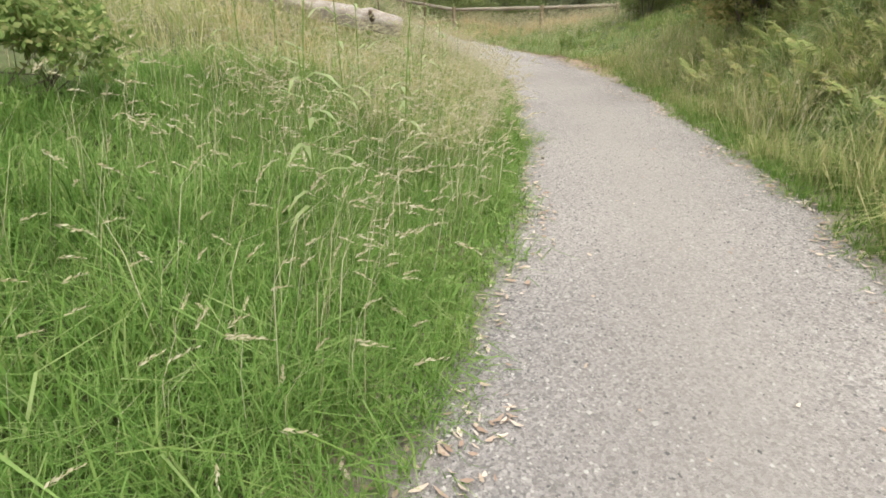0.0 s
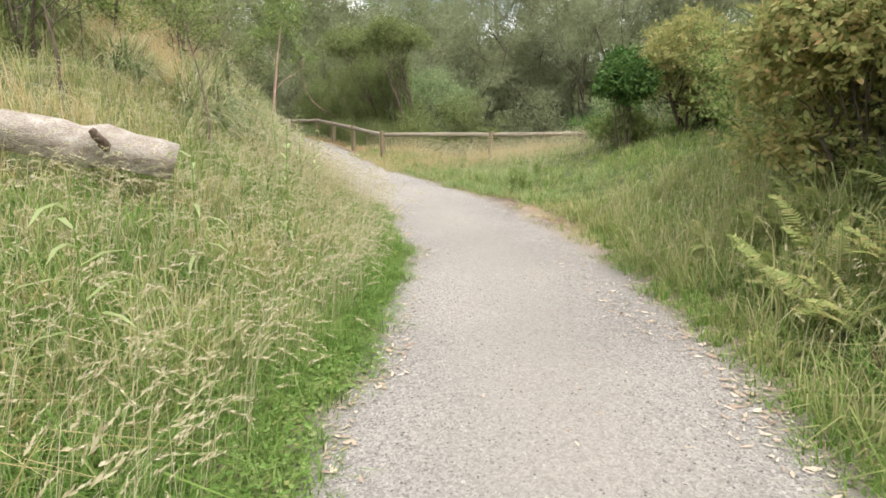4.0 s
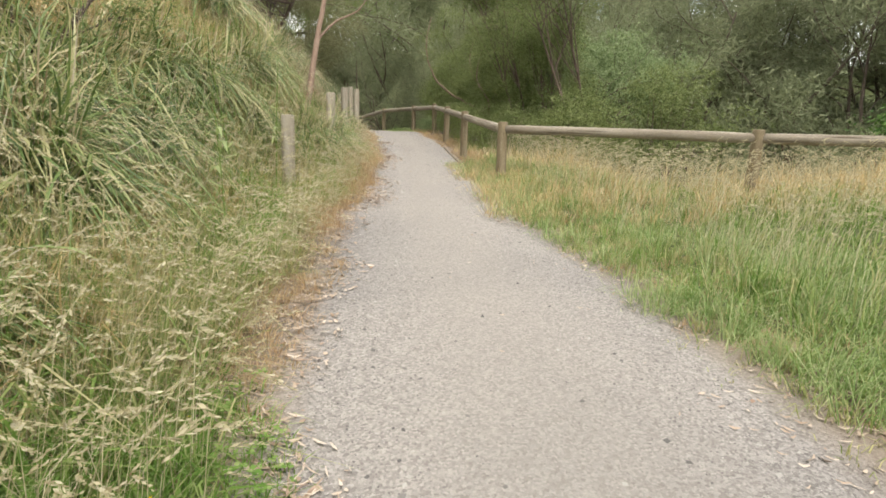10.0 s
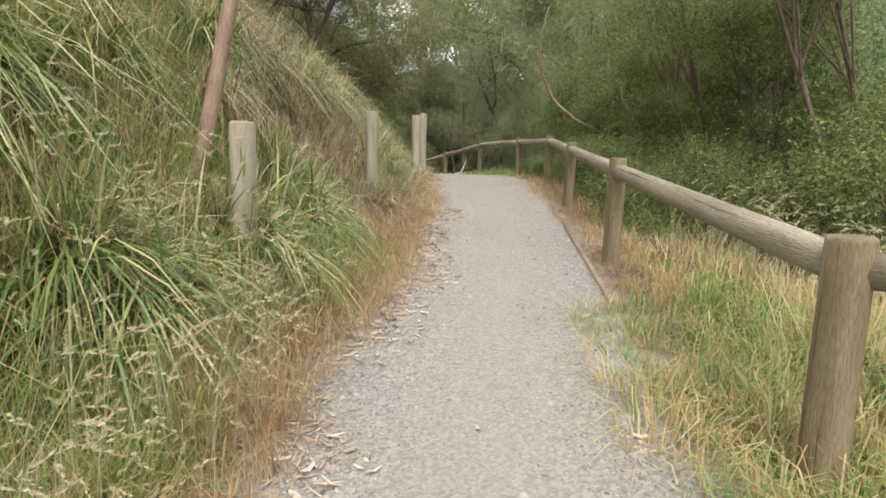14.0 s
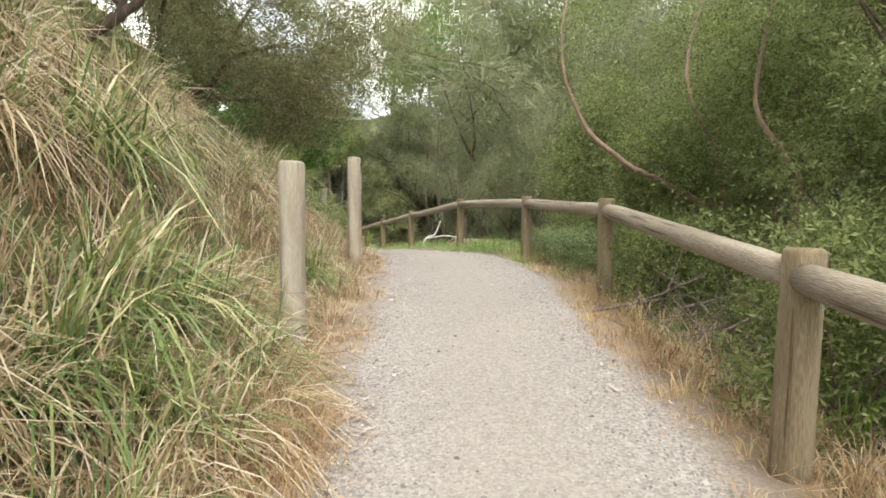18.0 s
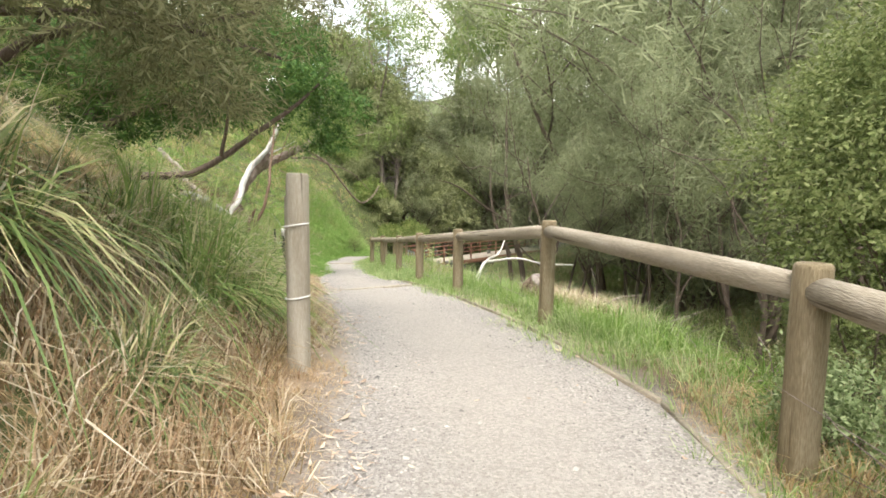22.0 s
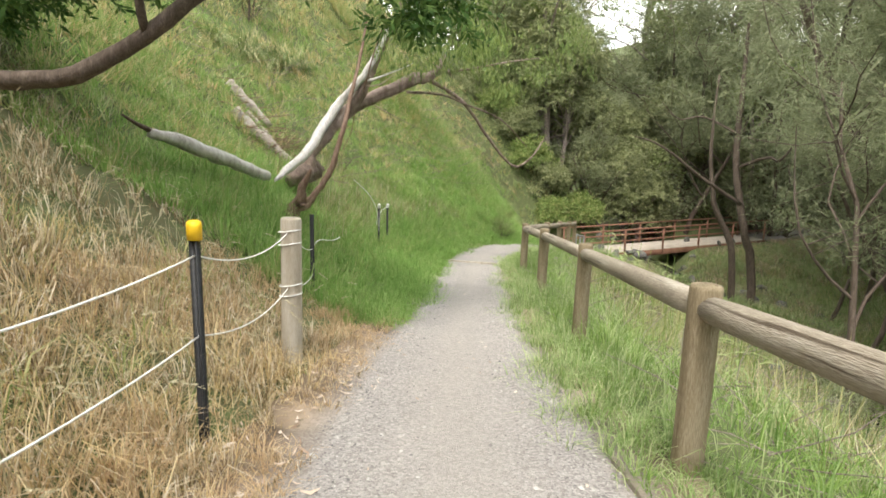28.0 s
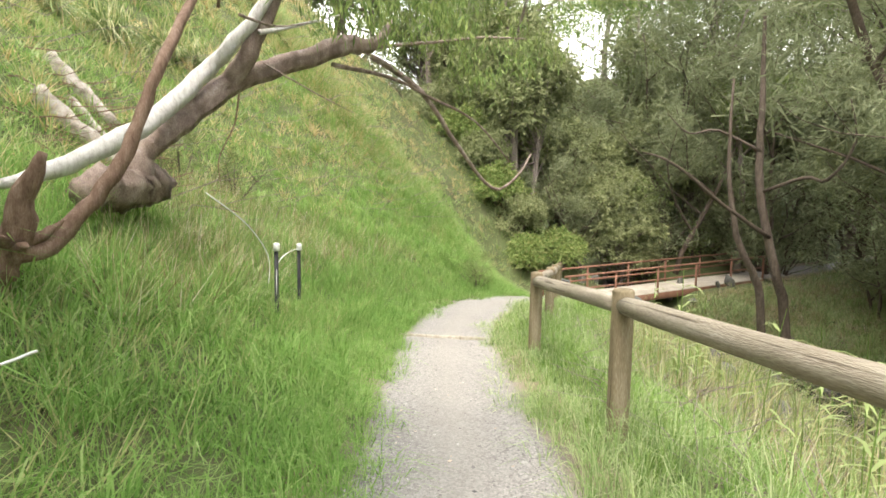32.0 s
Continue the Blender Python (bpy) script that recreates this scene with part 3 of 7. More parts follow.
# ---- upright posts, pickets and wire on the bank side ----
LEFT_POSTS = [(-1.97, 22.87, 1.44), (-3.17, 25.57, 1.93), (-4.77, 28.51, 2.30), (-5.88, 30.84, 2.48), (-7.68, 33.42, 2.79), (-9.51, 35.53, 2.78), (-11.9, 37.13, 2.59), (-16.16, 40.06, 1.90)]
for k, (x, y, z) in enumerate(LEFT_POSTS):
    g = min(land1(x, y), z - 1.1)
    me = mesh_np("wooden_post", *round_post(0.078, z - g, 80 + k, lean=(0.015 * math.sin(k * 3.1), 0.01)), M_GREYPOST, True)
    solo("wooden_post", me, "greyed round treated pine post standing in dry grass" if k < 5 else "grey round pine post with white wire tied round it", "post", "posts along the bank", at=(x, y, g))


# ---- grass ----


def blades(x, y, z, h, w, bend, seed, az=None, plain=False):
    """Arching blades of three faces each (plain: one): vertices and triangles."""
    g = np.random.default_rng(seed)
    n = len(x)
    az = g.uniform(0, 2 * np.pi, n) if az is None else az
    ax, ay = np.cos(az), np.sin(az)
    tw = az + np.pi / 2 + g.normal(0, 0.5, n)
    wx, wy = np.cos(tw) * w / 2, np.sin(tw) * w / 2
    base = np.stack([x, y, z], 1)
    mid = base + np.stack([ax * bend * h * 0.3, ay * bend * h * 0.3, h * 0.62], 1)
    tip = base + np.stack([ax * bend * h, ay * bend * h, h * np.sqrt(np.clip(1 - 0.45 * bend * bend, 0.15, 1))], 1)
    o = np.stack([wx, wy, 0 * wx], 1)
    if plain:
        return np.stack([base - o, base + o, tip], 1).reshape(-1, 3), np.arange(3 * n).reshape(-1, 3)
    v = np.stack([base - o, base + o, mid - o * 0.8, mid + o * 0.8, tip], 1).reshape(-1, 3)
    k = np.arange(n)[:, None] * 5
    f = np.stack([k + [0, 1, 3], k + [0, 3, 2], k + [2, 3, 4]], 1).reshape(-1, 3)
    return v, f


def heads(x, y, z, h, az, bend, seed):
    """Thin stems with a nodding seed head: vertices and triangles."""
    g = np.random.default_rng(seed)
    n = len(x)
    v, f = blades(x, y, z, h, np.full(n, 0.0036), bend, seed, az)
    tip = v.reshape(n, 5, 3)[:, 4]
    mid = v.reshape(n, 5, 3)[:, 2]
    d = tip - mid
    d /= np.linalg.norm(d, axis=1)[:, None]
    d[:, 2] -= g.uniform(0.0, 0.9, n)
    d /= np.linalg.norm(d, axis=1)[:, None]
    L = g.uniform(0.07, 0.13, n)
    p = np.cross(d, g.normal(0, 1, (n, 3)))
    p /= np.linalg.norm(p, axis=1)[:, None] + 1e-6
    q = np.cross(d, p)
    m = 13
    u = np.tile(np.arange(m) / m, n)
    a = np.tile(np.arange(m) * 2.4, n)
    T, Dd, Pp, Qq, LL = (np.repeat(k, m, axis=0) for k in (tip, d, p, q, L))
    side = Pp * np.cos(a)[:, None] + Qq * np.sin(a)[:, None]
    c = T + Dd * (LL * u)[:, None] - np.array([0, 0, 1.0]) * (0.25 * LL * u * u)[:, None]
    e = Dd * 0.85 + side * 0.34
    s_ = (LL * (0.30 - 0.17 * u))[:, None]
    w = np.cross(e, side) * (0.0048 * (1.15 - 0.6 * u))[:, None]
    hv = np.stack([c, c + e * s_ * 0.5 + w, c + e * s_, c + e * s_ * 0.5 - w], 1).reshape(-1, 3)
    k = np.arange(n * m)[:, None] * 4
    hf = np.stack([k + [0, 1, 2], k + [0, 2, 3]], 1).reshape(-1, 3)
    return joined([(v, f), (hv, hf)])


def strew(n, y0, y1, d0, d1, side, seed, power=1.6, clump=0.0):
    """Places beside the path: between two y of its line, d0 to d1 from its edge, thicker near it."""
    g = np.random.default_rng(seed)
    s = g.uniform(s_of(y0), s_of(y1), n)
    d = d0 + (d1 - d0) * g.uniform(0, 1, n) ** power
    if clump:
        keep = np.sin(s * 3.1 + d * 2) * np.sin(d * 4.3 - s * 1.7) + g.normal(0, 0.6, n) > clump - 0.6
        s, d = s[keep], d[keep]
    d = d + (0.8 * np.exp(-((s - s_of(17.6)) / 3.8) ** 2) if side > 0 else 0.28 * np.exp(-((s - s_of(21.3)) / 2.2) ** 2))
    d = d + (0.10 * np.sin(1.9 * s + side) + 0.07 * np.sin(4.7 * s + 2 * side)) * (d < 0.8)
    p = place(s, side * (half_width(s) + d))
    return p[:, 0], p[:, 1], land(p[:, 0], p[:, 1]), s, d


def patch(x, y, k):
    """Slow change over the ground, 0 to 1."""
    return 0.5 + 0.5 * np.sin(1.15 * x + 0.7 * y + k) * np.sin(0.95 * y - 0.6 * x + 2.1 * k) + 0.22 * np.sin(2.9 * x + 1.3 * k) * np.sin(3.3 * y + k)


def grass(name, label, mat, n, y0, y1, d0, d1, side, seed, hmin, hmax, width=0.009, bend=0.85, power=1.6, low=True, clump=0.0, tuft=18, plain=False):
    """Blades in tufts that lean outwards; tufts taller and thicker in patches."""
    x, y, z, s, d = strew(n // tuft, y0, y1, d0, d1, side, seed, power, clump)
    g = np.random.default_rng(seed + 1)
    keep = g.uniform(0, 1, len(x)) < 0.45 + 0.9 * patch(x, y, seed % 7)
    if side < 0 and y0 > 40:
        keep &= ~((np.interp(s, S, CL[:, 1]) < 42.0) & (mat not in (M_RUST, M_DTUSS)))
    x, y, d = x[keep], y[keep], d[keep]
    h = g.uniform(hmin, hmax, len(x)) * (np.clip(0.4 + d * 0.8, 0.22, 1) if low else 1) * (0.62 + 0.62 * np.clip(patch(x, y, seed % 5), 0, 1))
    x, y, d, h = (np.repeat(q, tuft) for q in (x, y, d, h))
    m = len(x)
    az, r = g.uniform(0, 2 * np.pi, m), np.abs(g.normal(0, 1, m))
    wide = 0.035 + 0.11 * np.minimum(h, 0.5) + 0.006 * d
    x, y = x + np.cos(az) * r * wide, y + np.sin(az) * r * wide
    h = h * g.uniform(0.5, 1.15, m)
    w = width * g.uniform(0.6, 1.4, m) * (1 + 0.12 * d)
    v, f = blades(x, y, land(x, y) - 0.02, h, w, np.clip(g.normal(bend * (0.5 + 0.55 * r), 0.28, m), 0.08, 1.38), seed + 2, az + g.normal(0, 0.6, m), plain or d0 >= 3 or d1 >= 14)
    return solo(name, mesh_np(name, v, f, mat), label, "grass", kind="stuff")


def seedheads(name, label, mat, n, y0, y1, d0, d1, side, seed, hmin, hmax, power=1.2, wind=0.4):
    x, y, z, s, d = strew(n, y0, y1, d0, d1, side, seed, power, 0.2)
    g = np.random.default_rng(seed + 1)
    m = len(x)
    v, f = heads(x, y, z - 0.02, g.uniform(hmin, hmax, m), wind + g.normal(0, 0.7, m), np.clip(g.normal(0.62, 0.2, m), 0.15, 1.1) * np.clip(0.35 + 0.8 * d, 0.3, 1), seed + 2)
    return solo(name, mesh_np(name, v, f, mat), label, "grass", kind="stuff")


LUSH, DRY = "lush green uncut grass on the bank", "dry straw-coloured grass beside the path"
# left of the path
grass("green_grass", LUSH, M_GREEN, 66000, 1.5, 19.6, -0.14, 3.2, -1, 11, 0.18, 0.46, 0.007, 0.9)
grass("green_grass", LUSH, M_LUSH, 40000, 7, 19.8, -0.05, 3.0, -1, 15, 0.2, 0.48, 0.006, 0.9, 1.3)
grass("green_grass", LUSH, M_LUSH, 52000, 1.2, 8, -0.1, 3.6, -1, 16, 0.2, 0.42, 0.005, 1.0, 1.2)
grass("tall_pale_grass", "tall pale seeding grass on the slope", M_PALE, 24000, 6.5, 22, 0.5, 7, -1, 21, 0.3, 0.7, 0.008, 0.8, 1.3)
grass("dry_grass", "tall straw-coloured grass on the slope", M_STRAW, 13000, 8, 23, 0.8, 5, -1, 25, 0.35, 0.7, 0.005, 0.8, 1.3, True, 0.4)
seedheads("seeding_grass", "nodding pale seed heads above green grass", M_SEED, 7000, 5, 26, 0.3, 5, -1, 31, 0.4, 0.85)
seedheads("seeding_grass", "long nodding straw seed heads above lush grass", M_SEED, 1500, 3, 20, 0.25, 2.4, -1, 35, 0.7, 1.05)
grass("dry_grass", DRY, M_STRAW, 12000, 18, 28, 0.9, 3.0, -1, 41, 0.25, 0.6, 0.006, 0.9)
grass("green_grass", "green grass under the tussocks", M_LUSH, 18000, 19.3, 27.5, 0.5, 3.0, -1, 45, 0.25, 0.55, 0.006, 0.9)
grass("tall_pale_grass", "yellowing tall grass under the tussocks", M_PALE, 24000, 19.3, 27.5, 0.35, 3.0, -1, 46, 0.25, 0.6, 0.006, 0.9)
grass("dry_grass", "golden dry grass high on the bank", M_STRAW, 22000, 20.5, 27.5, 2.0, 6.5, -1, 47, 0.35, 0.75, 0.006, 0.9, 1.0)
seedheads("seeding_grass", "golden nodding seed heads at the path edge", M_SEED, 1600, 18.5, 26, 0.15, 1.6, -1, 48, 0.35, 0.7)
grass("withered_grass", "rust-coloured withered grass at the path edge", M_RUST, 62000, 19.2, 40.4, -0.12, 1.0, -1, 51, 0.07, 0.24, 0.0045, 1.0, 1.0)
grass("withered_grass", "tall rust-coloured withered grass at the path edge", M_RUST, 13000, 22.5, 31, 0.02, 0.55, -1, 57, 0.3, 0.55, 0.004, 0.8, 1.0)
grass("dry_grass", DRY, M_RUSSET, 14000, 23, 38, 0.3, 5, -1, 61, 0.2, 0.5, 0.007, 1.0)
grass("dry_grass", "trampled golden grass under a wire fence", M_STRAW, 12000, 36.5, 41.3, 0.3, 4.5, -1, 66, 0.15, 0.4, 0.005, 1.1, 1.0)
grass("withered_grass", "rust-coloured withered grass below the tree", M_DTUSS, 16000, 37, 41.6, 0.0, 2.0, -1, 68, 0.1, 0.3, 0.0055, 1.1, 1.0)
seedheads("seeding_grass", "dry seed heads under the tree", M_SEED, 1200, 36.5, 41.5, 0.6, 4.5, -1, 69, 0.4, 0.7)
grass("withered_grass", "rust-coloured matted grass round the last post", M_RUST, 16000, 39.5, 42.3, 0.0, 1.9, -1, 74, 0.08, 0.26, 0.005, 1.1, 1.0)
grass("dry_grass", "matted dry grass on the bank", M_DTUSS, 16000, 35.5, 41.6, 1.4, 6, -1, 67, 0.1, 0.35, 0.006, 1.1, 1.0)
grass("pale_grass", "thin green grass among dry stalks", M_PALE, 9000, 35.5, 41.6, 1.0, 6, -1, 73, 0.15, 0.4, 0.006, 1.0, 1.0)
grass("withered_grass", "brown withered grass under the dark tree", M_DTUSS, 10000, 39.8, 42.6, 1.2, 7, -1, 70, 0.1, 0.3, 0.006, 1.0, 1.0)
grass("green_grass", "lush green grass covering the hillside", M_LUSH, 100000, 41.0, 56, -0.1, 9, -1, 71, 0.15, 0.46, 0.005, 0.95, 1.5)
grass("pale_grass", "paler seeding grass on the hillside", M_PALE, 120000, 40.5, 58, 0.8, 18, -1, 81, 0.2, 0.42, 0.012, 1.0, 1.1)
grass("dry_grass", "thin dry grass on the upper slope", M_STRAW, 90000, 41, 60, 3.2, 22, -1, 86, 0.2, 0.42, 0.014, 1.0, 0.9, True, 0.45)
grass("green_grass", "rough green grass high on the hillside", M_PALE, 26000, 41, 60, 6, 26, -1, 88, 0.3, 0.55, 0.022, 1.0, 1.0)
TURF = "short dense turf at the foot of taller grass"
grass("short_turf", TURF, M_GREEN, 84000, 1.5, 20, -0.02, 3.5, -1, 201, 0.06, 0.2, 0.010, 0.9, 1.3, True, 0.0, 12, True)
grass("short_turf", "short dry turf under tussocks", M_STRAW, 46000, 20, 41, 0.15, 4.5, -1, 203, 0.06, 0.22, 0.008, 1.0, 1.2, True, 0.0, 12, True)
grass("short_turf", "short dry turf under tussocks", M_PALE, 26000, 20, 41, 0.4, 5, -1, 204, 0.06, 0.22, 0.008, 1.0, 1.2, True, 0.0, 12, True)
grass("short_turf", TURF, M_LUSH, 100000, 40.6, 57, -0.05, 7, -1, 205, 0.08, 0.26, 0.011, 0.9, 1.3, True, 0.0, 12, True)
grass("short_turf", TURF, M_GREEN, 60000, 1.5, 27, 0.02, 5, 1, 207, 0.05, 0.18, 0.010, 0.9, 1.4, True, 0.0, 12, True)
grass("short_turf", "short dry turf under the rail", M_PALE, 9000, 22, 28, -0.05, 1.2, 1, 208, 0.05, 0.16, 0.007, 1.0, 1.2, True, 0.0, 12, True)
grass("short_turf", TURF, M_GREEN, 60000, 35, 57, -0.05, 4.5, 1, 209, 0.08, 0.26, 0.010, 0.9, 1.2, True, 0.0, 12, True)
grass("green_grass", "grass leaning over the gravel edge", M_LUSH, 16000, 40.8, 56, -0.12, 0.5, -1, 215, 0.14, 0.3, 0.006, 1.0, 0.8, False)
grass("green_grass", "grass leaning over the gravel edge", M_SOFT, 20000, 35.2, 56, -0.12, 0.5, 1, 216, 0.12, 0.28, 0.006, 1.0, 0.8, False)
grass("green_grass", "grass leaning over the gravel edge", M_GREEN, 10000, 1.5, 20, -0.1, 0.45, -1, 217, 0.12, 0.26, 0.007, 1.0, 0.8, False)
grass("green_grass", "grass leaning over the gravel edge", M_GREEN, 6000, 1.5, 12, -0.05, 0.5, 1, 218, 0.12, 0.26, 0.007, 1.0, 0.8, False)
grass("yellow_green_grass", "sparse low grass on the bare strip", M_PALE, 7000, 13.5, 25, -0.55, 0.35, 1, 219, 0.12, 0.3, 0.006, 1.0, 0.8, True, 0.3, 12)
grass("broad_grass", "broad-bladed lush grass arching over", M_LUSH, 9000, 1.2, 9, 0.0, 3.0, -1, 221, 0.25, 0.45, 0.009, 1.25, 1.2)
grass("broad_grass", "broad-bladed lush grass arching over", M_GREEN, 8000, 8, 20, 0.1, 2.4, -1, 222, 0.3, 0.55, 0.012, 1.25, 1.2)
seedheads("seeding_grass", "pale seed heads nodding over lush grass", M_SEED, 600, 1.5, 8, 0.3, 2.4, -1, 223, 0.35, 0.6)
seedheads("seeding_grass", "golden seed heads among bank grass", M_SEED, 1800, 8, 22, 0.3, 2.6, -1, 224, 0.5, 0.85)
grass("dry_grass", "golden grass mixed through the bank", M_STRAW, 9000, 9, 25, 1.0, 3.4, -1, 225, 0.3, 0.6, 0.006, 1.15, 1.2, True, 0.3)
grass("dry_grass", "dry grass between tussocks", M_RUSSET, 26000, 25.5, 36.5, 0.5, 5.0, -1, 226, 0.2, 0.55, 0.007, 1.2, 1.1)
grass("dry_grass", "brown dead grass between tussocks", M_DTUSS, 26000, 25.5, 38, 0.3, 4.5, -1, 227, 0.15, 0.5, 0.008, 1.25, 1.1)
grass("green_grass", "soft green grass thick on the hillside", M_LUSH, 46000, 41.2, 57, 0.0, 4.0, -1, 228, 0.25, 0.5, 0.009, 1.25, 1.3)
grass("green_grass", "thick grass on the hillside", M_SOFT, 46000, 41.5, 60, 1.5, 14, -1, 229, 0.22, 0.42, 0.014, 1.2, 1.1)
grass("golden_grass", "soft golden grass crowding the path edge", M_STRAW, 5500, 23, 27, -0.14, 1.1, 1, 230, 0.12, 0.36, 0.006, 1.1, 1.0, False)
grass("yellow_green_grass", "yellow-green grass crowding the path edge", M_SOFT, 20000, 18.5, 27, -0.1, 2.2, 1, 231, 0.14, 0.4, 0.006, 1.1, 1.0, False)
grass("pale_grass", "pale grass round the foot of the hill", M_SOFT, 60000, 53, 64, 0.3, 15, -1, 233, 0.2, 0.42, 0.014, 1.1, 1.0)
grass("dry_grass", "dry grass round the foot of the hill", M_STRAW, 30000, 54, 64, 2.5, 20, -1, 234, 0.2, 0.42, 0.014, 1.1, 1.0, True, 0.4)
grass("green_grass", "green grass on the creek flat", M_GREEN, 40000, 44, 60, 4.0, 14, 1, 235, 0.2, 0.5, 0.016, 1.0, 1.0)
grass("dry_grass", "golden dry grass patches on the hillside", M_STRAW, 40000, 44, 58, 4.0, 13, -1, 236, 0.25, 0.42, 0.012, 1.15, 1.0, True, 0.75)
grass("green_grass", "soft grass on the bank beyond the creek", M_SOFT, 40000, 57, 73, 1.2, 10, 1, 237, 0.2, 0.5, 0.018, 1.0, 1.0)
grass("dry_grass", "dry grass on the bank beyond the creek", M_RUSSET, 16000, 57, 73, 0.8, 9, 1, 238, 0.15, 0.4, 0.016, 1.0, 1.0, True, 0.4)
x, y, z, s, d = strew(5200, 4, 20, -0.08, 1.1, -1, 241, 1.0)
gc = np.random.default_rng(242)
cv, n = [], len(x)
zc, a0, sz = z + gc.uniform(0.03, 0.13, n), gc.uniform(0, 6.28, n), gc.uniform(0.013, 0.026, n)
for k in range(3):
    a = a0 + 2.09 * k
    o, e = np.stack([x, y, zc], 1), np.stack([np.cos(a), np.sin(a), gc.uniform(-0.2, 0.3, n)], 1) * sz[:, None]
    w = np.stack([-np.sin(a), np.cos(a), np.zeros(n)], 1) * (0.55 * sz)[:, None]
    cv.append(np.stack([o, o + e * 0.6 - w, o + e * 1.15, o + e * 0.6 + w], 1))
cv = np.concatenate(cv).reshape(-1, 3)
solo("clover", mesh_np("clover", cv, np.arange(len(cv)).reshape(-1, 4), M_LUSH), "low clover and broad-leaved weeds at the path edge", "weeds", kind="stuff")
grass("withered_grass", "matted brown grass under the wattles", M_RUSSET, 16000, 28, 36.5, 0.35, 2.4, 1, 239, 0.08, 0.28, 0.006, 1.2, 1.0, False)
# right of the path
grass("green_grass", LUSH, M_GREEN, 30000, 1.5, 16, -0.1, 3, 1, 111, 0.15, 0.4)
grass("tall_pale_grass", "tall pale seeding grass under shrubs", M_PALE, 20000, 3, 17, 0.25, 4, 1, 121, 0.35, 0.8)
seedheads("seeding_grass", "nodding pale seed heads under shrubs", M_SEED, 2200, 3, 17, 0.3, 3, 1, 126, 0.4, 0.8)
grass("yellow_green_grass", "yellowish green grass in the clearing", M_PALE, 40000, 12, 27, 0.05, 8, 1, 131, 0.12, 0.36, 0.008, 0.8, 1.3)
grass("green_grass", "green grass in the clearing", M_GREEN, 34000, 12, 27, 0.2, 10, 1, 141, 0.12, 0.34, 0.009, 0.8, 1.2)
grass("withered_grass", "rust-coloured withered grass at the path edge", M_RUST, 16000, 10, 26, -0.1, 1.0, 1, 151, 0.04, 0.16, 0.007, 1.0, 1.1)
grass("dry_grass", "tall golden grass behind the rail", M_STRAW, 16000, 22.5, 29, 0.9, 6, 1, 161, 0.3, 0.7, 0.007, 0.9, 1.0, False, 0.3)
seedheads("seeding_grass", "golden seed heads behind the rail", M_SEED, 6500, 20, 28.5, 0.7, 6, 1, 166, 0.5, 0.85, 1.0, 0.4)
grass("withered_grass", "rust-coloured withered grass at the path edge", M_RUST, 18000, 25.5, 36, -0.1, 0.6, 1, 171, 0.08, 0.3, 0.0045, 1.0, 1.1)
grass("dry_grass", "thin dry grass under the rail", M_STRAW, 2600, 25, 36, 0.1, 0.8, 1, 174, 0.12, 0.4, 0.007, 1.0)
grass("green_grass", "patchy green grass on the slope below the rail", M_GREEN, 16000, 26, 38, 0.6, 6, 1, 176, 0.15, 0.4, 0.011, 0.9, 1.0)
grass("green_grass", "fresh green grass below the rail", M_GREEN, 46000, 34.8, 56, -0.1, 4.5, 1, 181, 0.15, 0.45, 0.006, 0.9, 1.3)
grass("pale_grass", "pale seeding grass below the rail", M_SOFT, 56000, 34, 56, 0.0, 6, 1, 191, 0.2, 0.5, 0.006, 0.8, 1.2)
grass("creek_grass", "rough grass and sedge along the creek banks", M_TUSS, 26000, 26, 62, 4, 16, 1, 195, 0.25, 0.7, 0.02, 0.8, 1.0, False)
grass("creek_grass", "dry sedge along the creek banks", M_DTUSS, 12000, 26, 62, 3.5, 14, 1, 197, 0.2, 0.6, 0.018, 0.9, 1.0, False, 0.3)

# ---- trees and shrubs ----


def grow(height, seed, r0, spread, stems=1, crook=0.13, lean=(0, 0), bare=0.35, levels=3, droop=0.0, fork=(4, 5, 4)):
    """Limbs of a tree as lines with radii, and the twig ends where leaves sit."""
    g = np.random.default_rng(seed)
    limbs, ends = [], []

    def limb(p, d, length, r, level):
        n = 6
        pts, rad = [p], [r]
        q, e = np.array(p, float), np.array(d, float)
        for k in range(n):
            e = e + g.normal(0, crook + 0.05 * level, 3) + np.array([0, 0, 0.06 - droop * level])
            e /= np.linalg.norm(e)
            q = q + e * length / n
            pts.append(q.copy())
            rad.append(r * (1 - 0.75 * (k + 1) / n))
        limbs.append((pts, rad, level))
        if level >= levels - 1:
            ends.extend((pts[j], e) for j in range(1, n + 1))
            return
        for c in range(fork[level]):
            t = bare + (1 - bare) * (c + g.uniform(0.2, 0.9)) / fork[level] if level == 0 else g.uniform(0.25, 1)
            j = min(int(t * n), n - 1)
            start = np.array(pts[j]) + (np.array(pts[j + 1]) - pts[j]) * (t * n - j)
            a = g.uniform(0, 2 * np.pi)
            out = np.array([np.cos(a), np.sin(a), g.uniform(-0.1, 0.7)])
            dirn = e * 0.4 + out * spread
            limb(start, dirn / np.linalg.norm(dirn), length * g.uniform(0.42, 0.68), rad[j] * 0.55, level + 1)

    for k in range(stems):
        a = g.uniform(0, 2 * np.pi)
        d = np.array([lean[0] + 0.35 * (stems > 1) * np.cos(a), lean[1] + 0.35 * (stems > 1) * np.sin(a), 1.0])
        limb(np.array([0.12 * (stems > 1) * np.cos(a), 0.12 * (stems > 1) * np.sin(a), -0.3]), d / np.linalg.norm(d), height * g.uniform(0.8, 1.05), r0, 0)
    return limbs, ends


